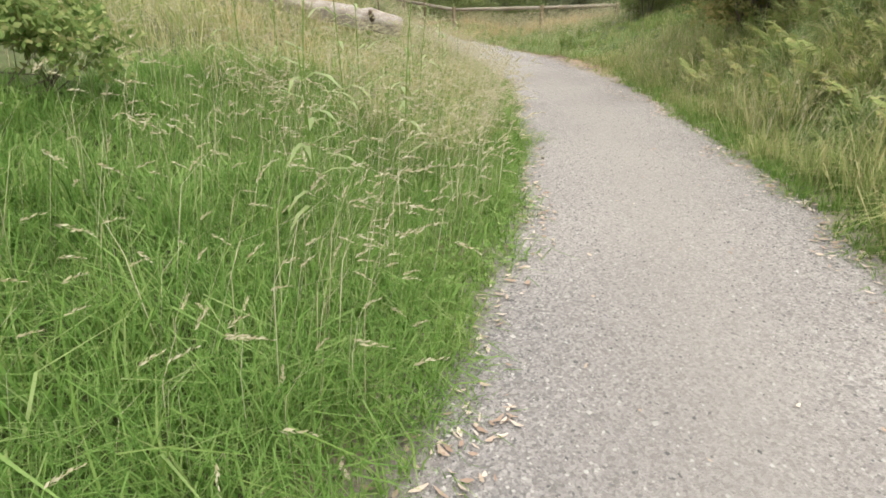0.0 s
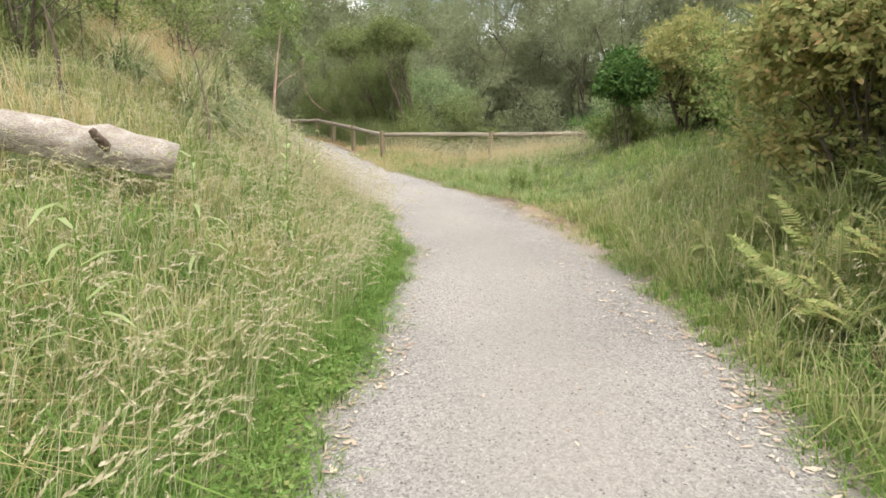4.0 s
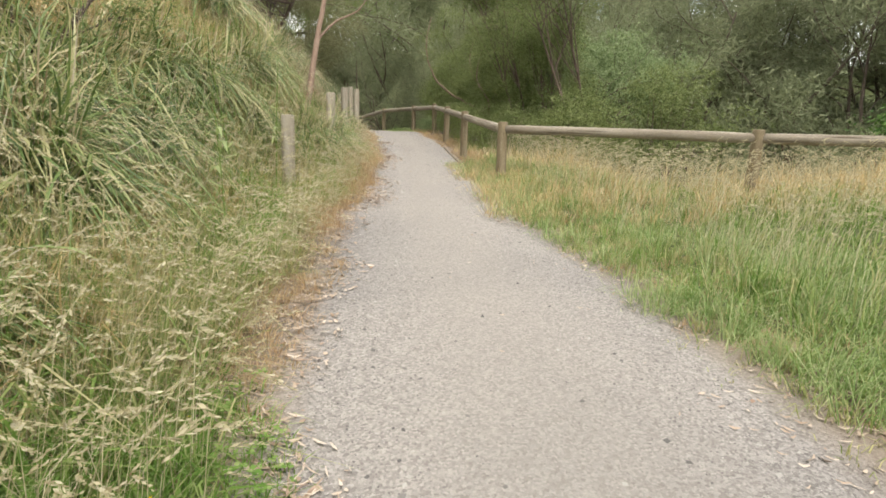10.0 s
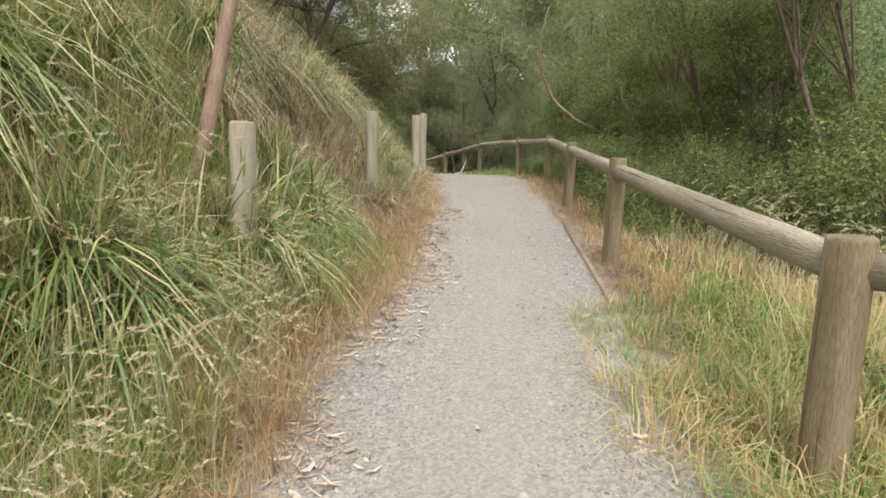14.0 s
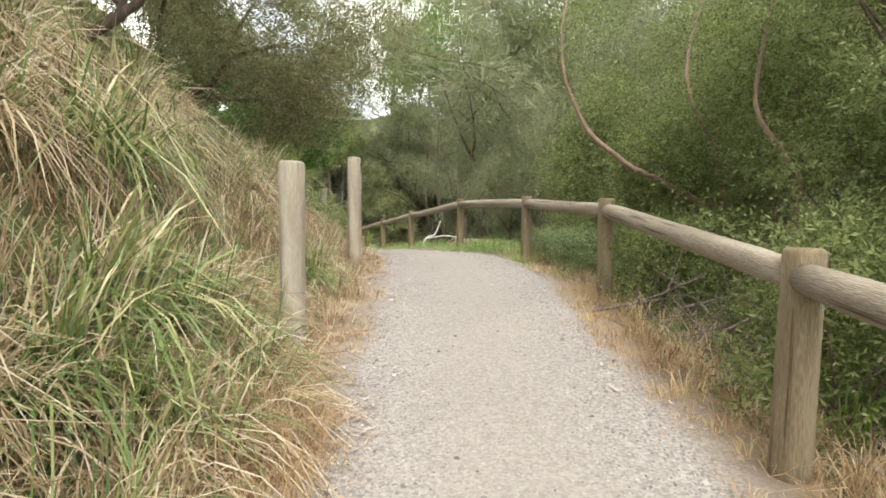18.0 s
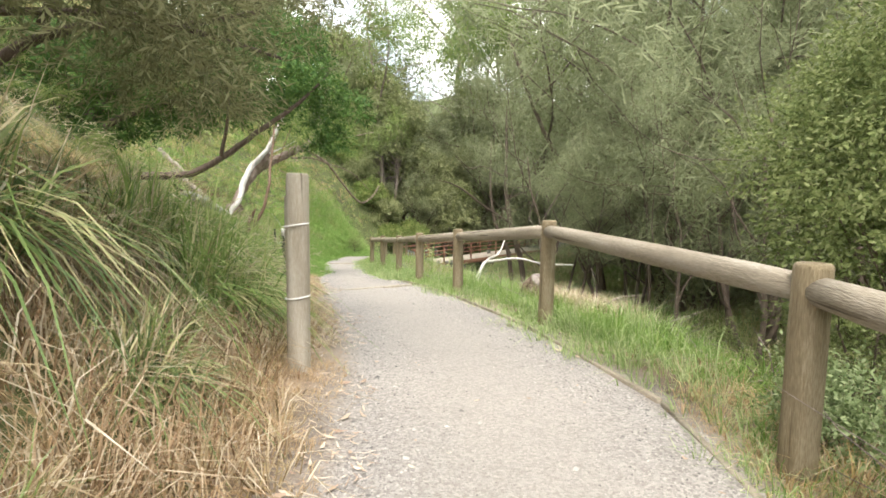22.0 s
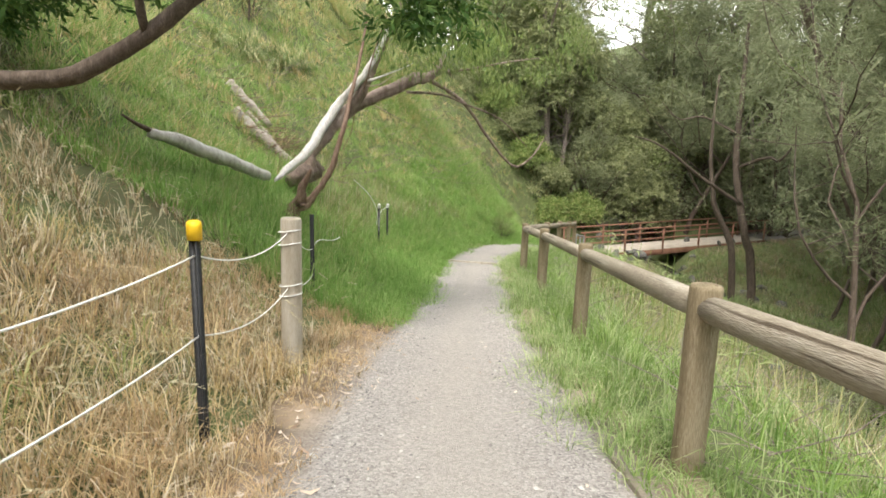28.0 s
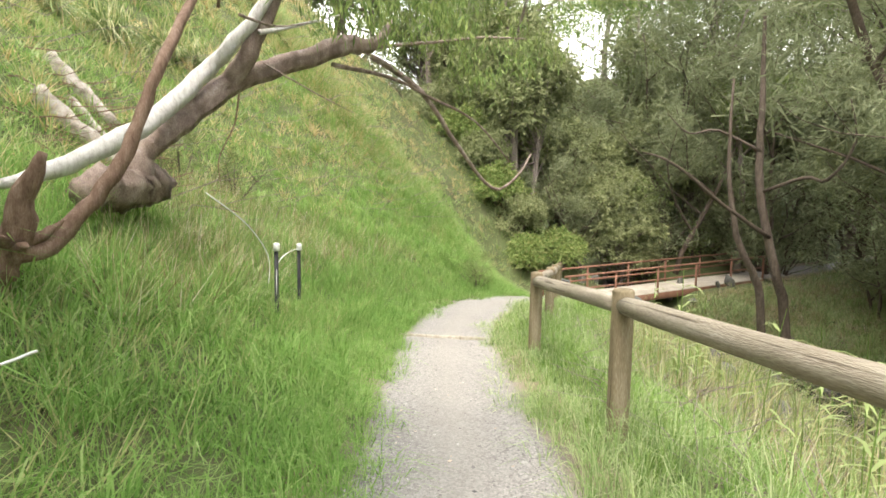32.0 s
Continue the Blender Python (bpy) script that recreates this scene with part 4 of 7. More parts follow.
def leaves(ends, n, length, width, scatter, seed, hang=0.3, at=None, needle=False):
    """Leaf blades round the twig ends: vertices and quads."""
    g = np.random.default_rng(seed)
    P, D = np.array([e[0] for e in ends]), np.array([e[1] for e in ends])
    # uneven: some twigs are thick with leaves, others almost bare
    weight = np.repeat(g.gamma(1.1, 1.0, len(P) // 3 + 1), 3)[:len(P)] + 0.03
    i = g.choice(len(P), n, p=weight / weight.sum())
    c = P[i] + g.normal(0, scatter, (n, 3)) * [1, 1, 0.8]
    if at is not None:
        # keep the walking space open
        w = c + np.array(at)
        q = nearest(w[:, 0], w[:, 1])
        room = (np.hypot(w[:, 0] - CL[q, 0], w[:, 1] - CL[q, 1]) > half_width(S[q]) + 0.25) | (w[:, 2] > CL[q, 2] + 2.7)
        c, i = c[room], i[room]
        n = len(c)
    d = D[i] * 0.5 + g.normal(0, 0.8, (n, 3)) - [0, 0, hang]
    d /= np.linalg.norm(d, axis=1)[:, None]
    w = np.cross(d, g.normal(0, 1, (n, 3)))
    w /= np.linalg.norm(w, axis=1)[:, None] + 1e-6
    L = length * g.uniform(0.6, 1.4, n)[:, None]
    Wd = width * g.uniform(0.6, 1.4, n)[:, None]
    if needle:
        return np.stack([c - d * L / 2 - w * Wd / 2, c - d * L / 2 + w * Wd / 2, c + d * L / 2], 1).reshape(-1, 3), np.arange(n * 3).reshape(-1, 3)
    v = np.stack([c - d * L / 2, c + w * Wd / 2, c + d * L / 2, c - w * Wd / 2], 1).reshape(-1, 3)
    return v, np.arange(n * 4).reshape(-1, 4)


def tree(name, label, at, height, seed, leaf_mat, bark_mat, n, length, width, scatter, r0=0.1, spread=0.9, category="tree", group="", hang=0.3, sides=6, split=True, **kw):
    limbs, ends = grow(height, seed, r0, spread, **kw)
    t = thing(name, label, category, at, group)
    fine = []
    for p, r, lv in limbs:
        if lv >= 2:
            p, r = p[::2], r[::2]
        v = tube(p, r, (sides + 2, 5, 3)[min(lv, 2)], lv == 0, 0.05 if lv == 0 else 0, seed + 3)
        if lv == 0 or (lv == 1 and split):
            child("limb" if lv else "trunk", mesh_np("limb" if lv else "trunk", *v, bark_mat, True), t)
        else:
            fine.append(v)
    tagged(child("branchwork", mesh_np("branchwork", *joined(fine), bark_mat, True), t), kind="stuff")
    tagged(child("crown", mesh_np("crown", *leaves(ends, n, length, width, scatter, seed + 5, hang, at, length > 0.19 and width < 0.05), leaf_mat), t), kind="stuff")
    return t


def stand(proto, x, y, scale=1.0, turn=0.0, sink=0.1, tilt=(0, 0), z=None):
    if in_gully(x, y, 1.2 * scale if proto.name.startswith(("scrub", "olive")) else 0.4):
        return None
    if -39.5 < x < -24.5 and 46 < y < 57.8 and scale > 0.4:
        return None  # the open grassy hillside
    z = land1(x, y) if z is None else z
    m = pose(x, y, z - sink, tilt[0], tilt[1], turn) @ Matrix.Scale(scale, 4)
    return copy_thing(proto, m)


def clumps(B, br, n, length, width, seed, base=(0, 0, 0), spray=0.26, m=8, droop=0.2, clear=True):
    """Leafy sprays over the outside of rounded clumps (centres B, radii br): vertices and quads."""
    g = np.random.default_rng(seed)
    B, br = np.asarray(B, float), np.asarray(br, float)
    ns = n // m
    i = g.choice(len(B), ns, p=br ** 2 / (br ** 2).sum())
    v = g.normal(0, 1, (ns, 3))
    v /= np.linalg.norm(v, axis=1)[:, None]
    v[:, 2] = np.where(v[:, 2] < -0.25, -v[:, 2], v[:, 2])
    P = B[i] + v * (br[i] * g.uniform(0.0, 1.0, ns) ** 0.25 * 1.08)[:, None]
    D = v * 0.8 + g.normal(0, 0.45, (ns, 3)) - [0, 0, droop]
    D /= np.linalg.norm(D, axis=1)[:, None]
    SL = spray * g.uniform(0.6, 1.3, ns)
    P, D, v, SL = (np.repeat(q, m, axis=0) for q in (P, D, v, SL))
    k = np.tile((np.arange(m) + 0.5) / m, ns)
    side = np.cross(D, v + g.normal(0, 0.3, D.shape)) * np.tile(np.where(np.arange(m) % 2, 1, -1), ns)[:, None]
    c = P + D * (SL * k)[:, None]
    d = D * 0.55 + side * 0.9 + g.normal(0, 0.25, D.shape) - [0, 0, 0.5 * droop]
    d /= np.linalg.norm(d, axis=1)[:, None]
    w = np.cross(d, v + g.normal(0, 0.45, D.shape))
    w /= np.linalg.norm(w, axis=1)[:, None] + 1e-6
    if clear:
        # keep the walking space open
        q = nearest(c[:, 0] + base[0], c[:, 1] + base[1])
        room = (np.hypot(c[:, 0] + base[0] - CL[q, 0], c[:, 1] + base[1] - CL[q, 1]) > half_width(S[q]) + 0.35) | (c[:, 2] + base[2] > CL[q, 2] + 2.7)
        c, d, w = c[room], d[room], w[room]
    L, W_ = length * g.uniform(0.6, 1.35, len(c))[:, None], width * g.uniform(0.6, 1.35, len(c))[:, None]
    lv = np.stack([c, c + d * L * 0.45 + w * W_ / 2, c + d * L, c + d * L * 0.45 - w * W_ / 2], 1).reshape(-1, 3)
    return lv, np.arange(len(lv)).reshape(-1, 4)


def bushy(name, label, base, centre, radii, blobs, leaf_mat, bark_mat, n, length, width, seed, category="tree", group="", size=(0.3, 0.55), low=-0.35, stems=2, r0=0.06, **kw):
    """A dense rounded crown of leafy clumps on limbs that rise from the base."""
    g = np.random.default_rng(seed)
    base, C, R = np.array(base, float), np.array(centre, float), np.array(radii, float)
    t = thing(name, label, category, base, group)
    B = []
    while len(B) < blobs:
        u = g.normal(0, 1, 3)
        u /= np.linalg.norm(u)
        if u[2] > low:
            B.append(C - base + u * R * g.uniform(0.45, 0.9))
    B = np.array(B)
    br = g.uniform(*size, blobs) * R.min()
    fine = []
    heart = C - base - [0, 0, 0.25 * R[2]]
    for k in range(stems):
        a = 2 * np.pi * k / stems + g.uniform(0, 1)
        foot = np.array([0.1 * np.cos(a), 0.1 * np.sin(a), -0.3])
        top = heart + np.array([np.cos(a), np.sin(a), 0]) * R * 0.3
        mid = foot * 0.5 + top * 0.5 + g.normal(0, 0.12, 3) * R
        child("trunk", mesh_np("trunk", *tube([foot, foot * 0.7 + mid * 0.3, mid, mid * 0.4 + top * 0.6, top], r0 * np.array([1.15, 1, 0.85, 0.65, 0.4]), 8, True, 0.06, seed + k), bark_mat, True), t)
        for j in range(k, len(B), stems):
            q = mid + (top - mid) * g.uniform(0, 0.9)
            fine.append(tube([q, q * 0.5 + B[j] * 0.5 + g.normal(0, 0.08, 3) * R - [0, 0, 0.08], B[j], B[j] + (B[j] - q) * 0.2], r0 * np.array([0.42, 0.3, 0.17, 0.05]), 4, False))
    tagged(child("branchwork", mesh_np("branchwork", *joined(fine), bark_mat, True), t), kind="stuff")
    tagged(child("crown", mesh_np("crown", *clumps(B, br, n, length, width, seed + 1, base, **kw), leaf_mat), t), kind="stuff")
    return t


FEATHER = "slender she-oak with dark limbs and fine grey-green foliage"
p1 = tree("she_oak", FEATHER, (12, 52, land1(12, 52)), 9, 301, M_SHE, M_BARK, 5200, 0.40, 0.036, 0.28, 0.11, 0.8, group="creek woods", split=False, fork=(7, 4, 3), bare=0.22)
p2 = tree("she_oak", FEATHER, (5, 56, land1(5, 56)), 8, 302, M_SHE, M_BARK, 5200, 0.40, 0.036, 0.28, 0.09, 1.0, group="creek woods", split=False, stems=2, fork=(5, 4, 3), bare=0.18)
p3 = tree("wattle", "rounded wattle tree with grey-green leaves", (-0.4, 34.9, land1(-0.4, 34.9)), 4.6, 303, M_SILVER, M_BARK, 15000, 0.085, 0.026, 0.17, 0.09, 1.1, group="wattles", split=False, stems=3, fork=(6, 5, 4), bare=0.12)
p4 = tree("gum_tree", "tall open gum tree with pale drooping leaves", (-33, 78, land1(-33, 78)), 13, 304, M_GUM, M_GREYWOOD, 10000, 0.32, 0.049, 0.42, 0.17, 0.8, group="far gums", split=False, fork=(6, 5, 3), bare=0.3, hang=0.8)
p5 = tree("dense_shrub", "dense leafy green shrub with small leaves", (8.8, 17.5, land1(8.8, 17.5)), 2.3, 305, M_SHRUB, M_BARK, 8000, 0.085, 0.042, 0.19, 0.05, 1.2, "shrub", "shrubs", split=False, stems=5, fork=(4, 4, 2), bare=0.05)
p6 = tree("olive_shrub", "broad grey-green shrub on the creek bank", (2.5, 33, land1(2.5, 33)), 3.0, 306, M_WATTLE, M_BARK, 4500, 0.10, 0.034, 0.19, 0.06, 1.1, "shrub", "bank shrubs", split=False, stems=4, fork=(4, 4, 2), bare=0.05)
p7 = tree("scrub_bush", "dull green scrub bush in the creek woods", (-2, 47, land1(-2, 47)), 2.8, 307, M_SHE, M_BARK, 3600, 0.20, 0.045, 0.26, 0.05, 1.1, "shrub", "creek scrub", split=False, stems=4, fork=(3, 3, 2), bare=0.05)

p8 = tree("creek_tree", "slender crooked creek tree with dark bare trunk and thin feathery crown", (-15.5, 50.5, land1(-15.5, 50.5)), 7.5, 308, M_SHE, M_BARK, 9000, 0.20, 0.014, 0.24, 0.085, 0.9, group="creek trees", split=False, fork=(8, 4, 3), bare=0.3, crook=0.17)

g0 = np.random.default_rng(99)


def low_gap(x, y):
    """Trees stay low where the valley opens."""
    b = math.degrees(math.atan2(-(x + 3), y - 30))
    return 0.75 if 39.5 < b < 43.5 else 1.0

def in_gully(x, y, room=1.0):
    """Whether a place lies in the open gully below the footbridge."""
    a, b, c = np.array((-13.5, 41.0)), np.array((-31.5, 59.5)), np.array((-24.8, 70.5))
    q = np.array((x, y))
    side = [(v[0] - u[0]) * (q[1] - u[1]) - (v[1] - u[1]) * (q[0] - u[0]) for u, v in ((a, c), (c, b), (b, a))]
    edge = [np.linalg.norm(v - u) for u, v in ((a, c), (c, b), (b, a))]
    return all(k / e > -room for k, e in zip(side, edge))


# woods beyond the creek, thick enough to close the view
for k in range(48):
    a = (k + g0.uniform(-0.3, 0.3)) / 48
    x = 25 - 62 * a
    y = 43.5 + 8 * g0.uniform() + 26 * a
    if -31 < x < -18 and y < 68:
        y += 8
    stand((p1, p2, p1, p2, p2)[k % 5], x, y, low_gap(x, y) * g0.uniform(1.05, 1.6), g0.uniform(0, 360), 0.1, (g0.normal(0, 6), g0.normal(0, 6)))
for k in range(26):
    a = (k + g0.uniform(-0.3, 0.3)) / 26
    x, y = 34 - 86 * a, 60 + 10 * g0.uniform() + 24 * a
    stand((p4, p1, p4)[k % 3], x, y, low_gap(x, y) * g0.uniform(1.3, 2.0), g0.uniform(0, 360), 0.2)
for k, (x, y, q) in enumerate([(-17.5, 60.5, 2.0), (-14.5, 58.5, 1.9), (-19.5, 66.5, 2.1), (-12, 56, 1.9), (-9, 53.5, 1.8), (-15.5, 63, 2.1), (-21.5, 74, 2.0), (-6, 51, 1.7)]):
    stand((p1, p2)[k % 2], x, y, q, 67 * k, 0.2, (4 * math.sin(k), 4 * math.cos(k)))
for k, (x, y, q) in enumerate([(-22.5, 75, 1.6), (-26, 82, 1.7), (-17, 68, 1.5), (-12, 63, 1.5)]):
    stand(p4, x, y, q, 97 * k, 0.2)
for k, (x, y, q) in enumerate([(2.5, 50.5, 1.25), (6.5, 49.5, 1.3), (10.5, 48.0, 1.2), (14.5, 46.5, 1.3), (18.5, 45.0, 1.2), (-1.5, 53.0, 1.3), (12.5, 53.5, 1.5), (4.5, 56.5, 1.6), (20.5, 50.5, 1.5), (8.5, 54.0, 1.5)]):
    stand((p2, p1)[k % 2], x, y, q, 113 * k, 0.2, (3 * math.sin(k), 3 * math.cos(k)))
# undergrowth along the creek
for k in range(60):
    a = (k + g0.uniform(-0.4, 0.4)) / 60
    x, y = 22 - 54 * a, 39 + 9 * g0.uniform() + 26 * a
    if -30 < x < -17 and y < 66:
        y += 7
    stand(p7, x, y, g0.uniform(0.9, 1.8), g0.uniform(0, 360))


def limb_mesh(name, pts, radii, mat, sides=9, rough=0.05, seed=1, steps=4):
    """A limb through a few points, rounded between them."""
    p = np.array(pts, float)
    t = np.linspace(0, len(p) - 1, (len(p) - 1) * steps + 1)
    g = np.random.default_rng(seed)
    q = np.empty((len(t), 3))
    for i, a in enumerate(t):
        k = min(int(a), len(p) - 2)
        u = a - k
        p0, p1_, p2_, p3_ = p[max(k - 1, 0)], p[k], p[k + 1], p[min(k + 2, len(p) - 1)]
        q[i] = 0.5 * (2 * p1_ + (p2_ - p0) * u + (2 * p0 - 5 * p1_ + 4 * p2_ - p3_) * u * u + (3 * p1_ - p0 - 3 * p2_ + p3_) * u ** 3)
    r = np.interp(t, np.arange(len(p)), radii)
    q[1:-1] += g.normal(0, 1, (len(t) - 2, 3)) * r[1:-1, None] * 0.12
    return mesh_np(name, *tube(q, r, sides, True, rough, seed), mat, True)


# near trees along the rail: dense small leaves down to the ground
WAT = "leaning wattle with red-brown limbs overhanging the rail"
for k, (c, r, n) in enumerate([((-2.5, 35.4, 3.1), (1.4, 1.5, 2.1), 46000), ((-4.2, 37.4, 3.0), (1.4, 1.4, 1.9), 40000), ((-6.1, 38.7, 2.6), (1.3, 1.2, 1.8), 38000), ((-3.4, 39.4, 4.4), (2.0, 1.8, 1.8), 30000), ((-1.0, 33.2, 3.6), (0.9, 0.9, 1.3), 14000)]):
    bushy("wattle", WAT, (c[0] + 0.5, c[1] + 0.5, land1(c[0] + 0.5, c[1] + 0.5)), c, r, 26, M_WATTLE, M_RBARK, int(n * 1.5), 0.052, 0.02, 320 + k, group="wattles at the rail", low=-0.75, stems=3, r0=0.034, size=(0.28, 0.5))
for k, (c, r, n) in enumerate([((-1.6, 31.5, 0.9), (0.9, 1.1, 1.0), 22000), ((-2.8, 33.6, 1.1), (0.8, 1.0, 1.1), 22000), ((-4.0, 35.4, 1.2), (0.7, 0.8, 0.9), 18000), ((-3.1, 32.0, 1.35), (0.5, 0.7, 0.8), 16000), ((-4.3, 34.2, 1.45), (0.4, 0.6, 0.65), 13000), ((-2.3, 30.4, 1.0), (0.5, 0.6, 0.7), 12000)]):
    bushy("low_wattle", "leafy wattle regrowth on the shaded bank below the rail", (c[0] + 0.2, c[1], land1(c[0] + 0.2, c[1])), c, r, 20, M_WATTLE, M_RBARK, n, 0.04, 0.014, 355 + k, "shrub", "wattle regrowth", low=-0.8, stems=4, r0=0.03, size=(0.3, 0.5))
# two unseen crowns, added above the view to cast shade on the bank
for k, (c, r, n) in enumerate([((-0.9, 31.7, 5.0), (1.6, 1.8, 0.9), 36000), ((-2.9, 33.5, 5.3), (1.2, 1.3, 0.8), 14000)]):
    bushy("wattle", "added out-of-view wattle crown that shades the bank below the rail", (c[0] + 1.4, c[1] + 0.6, land1(c[0] + 1.4, c[1] + 0.6)), c, r, 22, M_WATTLE, M_RBARK, n, 0.068, 0.03, 326 + k, group="wattles at the rail", low=-0.3, stems=2, r0=0.036, size=(0.4, 0.65))
bushy("silver_wattle", "broad rounded silver-green wattle behind the rail", (-0.4, 37.6, land1(-0.4, 37.6)), (-0.4, 37.4, 2.8), (2.5, 2.3, 1.7), 46, M_SILVER, M_BARK, 72000, 0.095, 0.036, 330, group="wattles", low=-0.6, stems=4, size=(0.3, 0.5), droop=0.05)
ow = thing("wattle", "crooked red-barked wattle limb rising beside the rail", "tree", (0, 0, 0), "wattles at the rail")
zo = land1(-3.3, 37.2)
child("trunk", limb_mesh("trunk", [(-3.2, 37.3, zo - 0.2), (-3.6, 37.05, zo + 0.9), (-3.95, 36.85, 1.98), (-4.33, 36.6, 2.3), (-4.74, 36.35, 2.56), (-5.19, 36.1, 2.82), (-5.6, 35.87, 3.2), (-5.77, 35.78, 3.55), (-5.93, 35.72, 3.95), (-6.0, 35.75, 4.6), (-5.9, 35.9, 5.4)], [0.06, 0.055, 0.05, 0.045, 0.04, 0.036, 0.032, 0.028, 0.024, 0.018, 0.01], M_SAPL, 9, 0.1, 81), ow, "flaking red-brown bark")
child("limb", limb_mesh("limb", [(-4.0, 36.8, 2.0), (-4.1, 36.3, 2.9), (-4.4, 36.05, 3.6), (-4.45, 36.1, 4.2), (-4.3, 36.3, 5.0)], [0.035, 0.03, 0.026, 0.02, 0.01], M_SAPL, 8, 0.1, 82), ow)
child("limb", limb_mesh("limb", [(-3.3, 35.0, 1.0), (-3.2, 34.6, 2.3), (-3.35, 34.4, 2.7), (-3.6, 34.4, 3.2), (-3.5, 34.6, 4.2)], [0.035, 0.03, 0.026, 0.02, 0.01], M_SAPL, 8, 0.1, 83), ow)
OW = [(-5.2, 36.4, 3.9, 0.6), (-5.7, 36.2, 4.6, 0.7), (-4.4, 36.3, 4.2, 0.7), (-4.9, 36.6, 3.1, 0.5), (-4.2, 36.2, 3.2, 0.5), (-3.6, 35.2, 3.6, 0.7), (-3.5, 34.8, 2.7, 0.5), (-4.5, 36.9, 5.2, 0.8), (-5.6, 36.9, 5.4, 0.8), (-3.4, 33.5, 3.6, 0.7), (-2.7, 33.9, 3.9, 0.8), (-2.9, 32.9, 3.9, 0.7), (-2.1, 32.6, 3.4, 0.7), (-2.3, 31.7, 3.9, 0.8), (-3.5, 34.4, 4.2, 0.7), (-2.0, 33.6, 4.8, 1.0), (-2.6, 33.3, 2.8, 0.4), (-2.2, 32.4, 2.6, 0.35), (-1.3, 30.4, 4.0, 0.8), (-2.9, 32.0, 2.8, 0.35), (-2.3, 31.0, 3.2, 0.45), (-3.3, 33.4, 2.45, 0.3), (-3.6, 32.5, 2.0, 0.28), (-3.1, 32.0, 1.7, 0.3), (-2.7, 31.4, 1.85, 0.32), (-2.5, 32.4, 1.2, 0.4), (-2.2, 31.4, 1.0, 0.35), (-5.5, 35.65, 3.55, 0.3), (-5.75, 35.5, 4.0, 0.34), (-5.0, 35.95, 3.0, 0.28), (-6.1, 35.6, 4.5, 0.4), (-4.5, 36.2, 2.75, 0.3)]
for x, y, s in [(-3.0, 34.7, 0.36), (-4.9, 36.1, 0.4), (-6.4, 37.6, 0.38), (-7.2, 38.9, 0.28), (-4.0, 40.2, 0.5), (-2.2, 38.8, 0.6), (-5.6, 36.6, 0.42), (-5.05, 35.3, 0.25), (-5.35, 35.7, 0.28)]:
    stand(p6, x, y, s, 70 * x, 0.15)
for k, (x, y, r) in enumerate([(-6.05, 35.8, 0.3), (-5.45, 35.2, 0.3), (-6.5, 36.55, 0.26)]):
    bushy("low_wattle", "blue-green leafy regrowth at the foot of the rail", (x, y, land1(x, y)), (x, y, land1(x, y) + r * 0.75), (r, r, r * 0.85), 14, M_SILVER, M_RBARK, int(6500 * r / 0.35), 0.034, 0.014, 760 + k, "shrub", "wattle regrowth", low=-0.6, stems=3, r0=0.012, size=(0.35, 0.55), spray=0.16)
for k, (c, r, n) in enumerate([((0.5, 30.6, 1.3), (1.0, 1.0, 1.3), 20000), ((-0.4, 33.0, 1.6), (1.0, 1.0, 1.4), 20000), ((2.2, 32.0, 1.6), (1.1, 1.1, 1.5), 18000)]):
    bushy("low_wattle", "leafy wattle regrowth filling the space below the crowns", (c[0] + 0.2, c[1], land1(c[0] + 0.2, c[1])), c, r, 22, M_WATTLE, M_RBARK, n, 0.06, 0.022, 770 + k, "shrub", "wattle regrowth", low=-0.8, stems=3, r0=0.03, size=(0.3, 0.5))
# wattle leaning over the bank side posts
for k, (x, y, c, r) in enumerate([(-9.9, 31.0, (-9.2, 31.6, 5.6), (2.0, 2.0, 1.4)), (-8.6, 28.2, (-8.4, 28.4, 6.2), (1.6, 1.7, 1.3))]):
    bushy("wattle", "spreading feathery wattle on top of the bank", (x, y, land1(x, y)), c, r, 26, M_FEATHER, M_BARK, 24000, 0.10, 0.014, 342 + k, group="bank trees", low=-0.5, stems=3, size=(0.3, 0.5), spray=0.34, m=12, droop=0.3)

# dark blackwood with a long crooked limb over the bank


bw = thing("blackwood_tree", "dark blackwood tree with a crooked limb reaching over the bank", "tree", (0, 0, 0), "bank trees")
child("trunk", limb_mesh("trunk", [(-19.3, 37.2, 2.5), (-18.75, 37.75, 2.86), (-18.25, 38.2, 2.93), (-17.8, 38.8, 2.98), (-17.42, 39.45, 3.45), (-17.05, 40.05, 4.0), (-16.7, 40.75, 4.6), (-16.5, 41.4, 5.3)], [0.13, 0.10, 0.08, 0.07, 0.062, 0.052, 0.04, 0.02], M_BARK, 10, 0.1, 5), bw)
child("limb", limb_mesh("limb", [(-19.6, 37.0, 2.9), (-20.1, 37.4, 3.7), (-20.1, 37.9, 4.5), (-19.6, 38.6, 5.4), (-19.0, 39.4, 6.2)], [0.15, 0.12, 0.10, 0.07, 0.03], M_BARK, 8, 0.1, 6), bw)
child("limb", limb_mesh("limb", [(-19.9, 37.2, 3.3), (-19.5, 37.8, 4.0), (-18.9, 38.7, 4.5), (-18.2, 39.8, 4.9)], [0.09, 0.075, 0.05, 0.02], M_BARK, 8, 0.1, 7), bw)
child("limb", limb_mesh("limb", [(-17.5, 39.3, 3.35), (-17.1, 39.2, 3.9), (-16.6, 39.0, 4.5), (-16.3, 38.6, 5.0)], [0.05, 0.04, 0.03, 0.012], M_BARK, 7, 0.1, 8), bw)
g1 = np.random.default_rng(55)
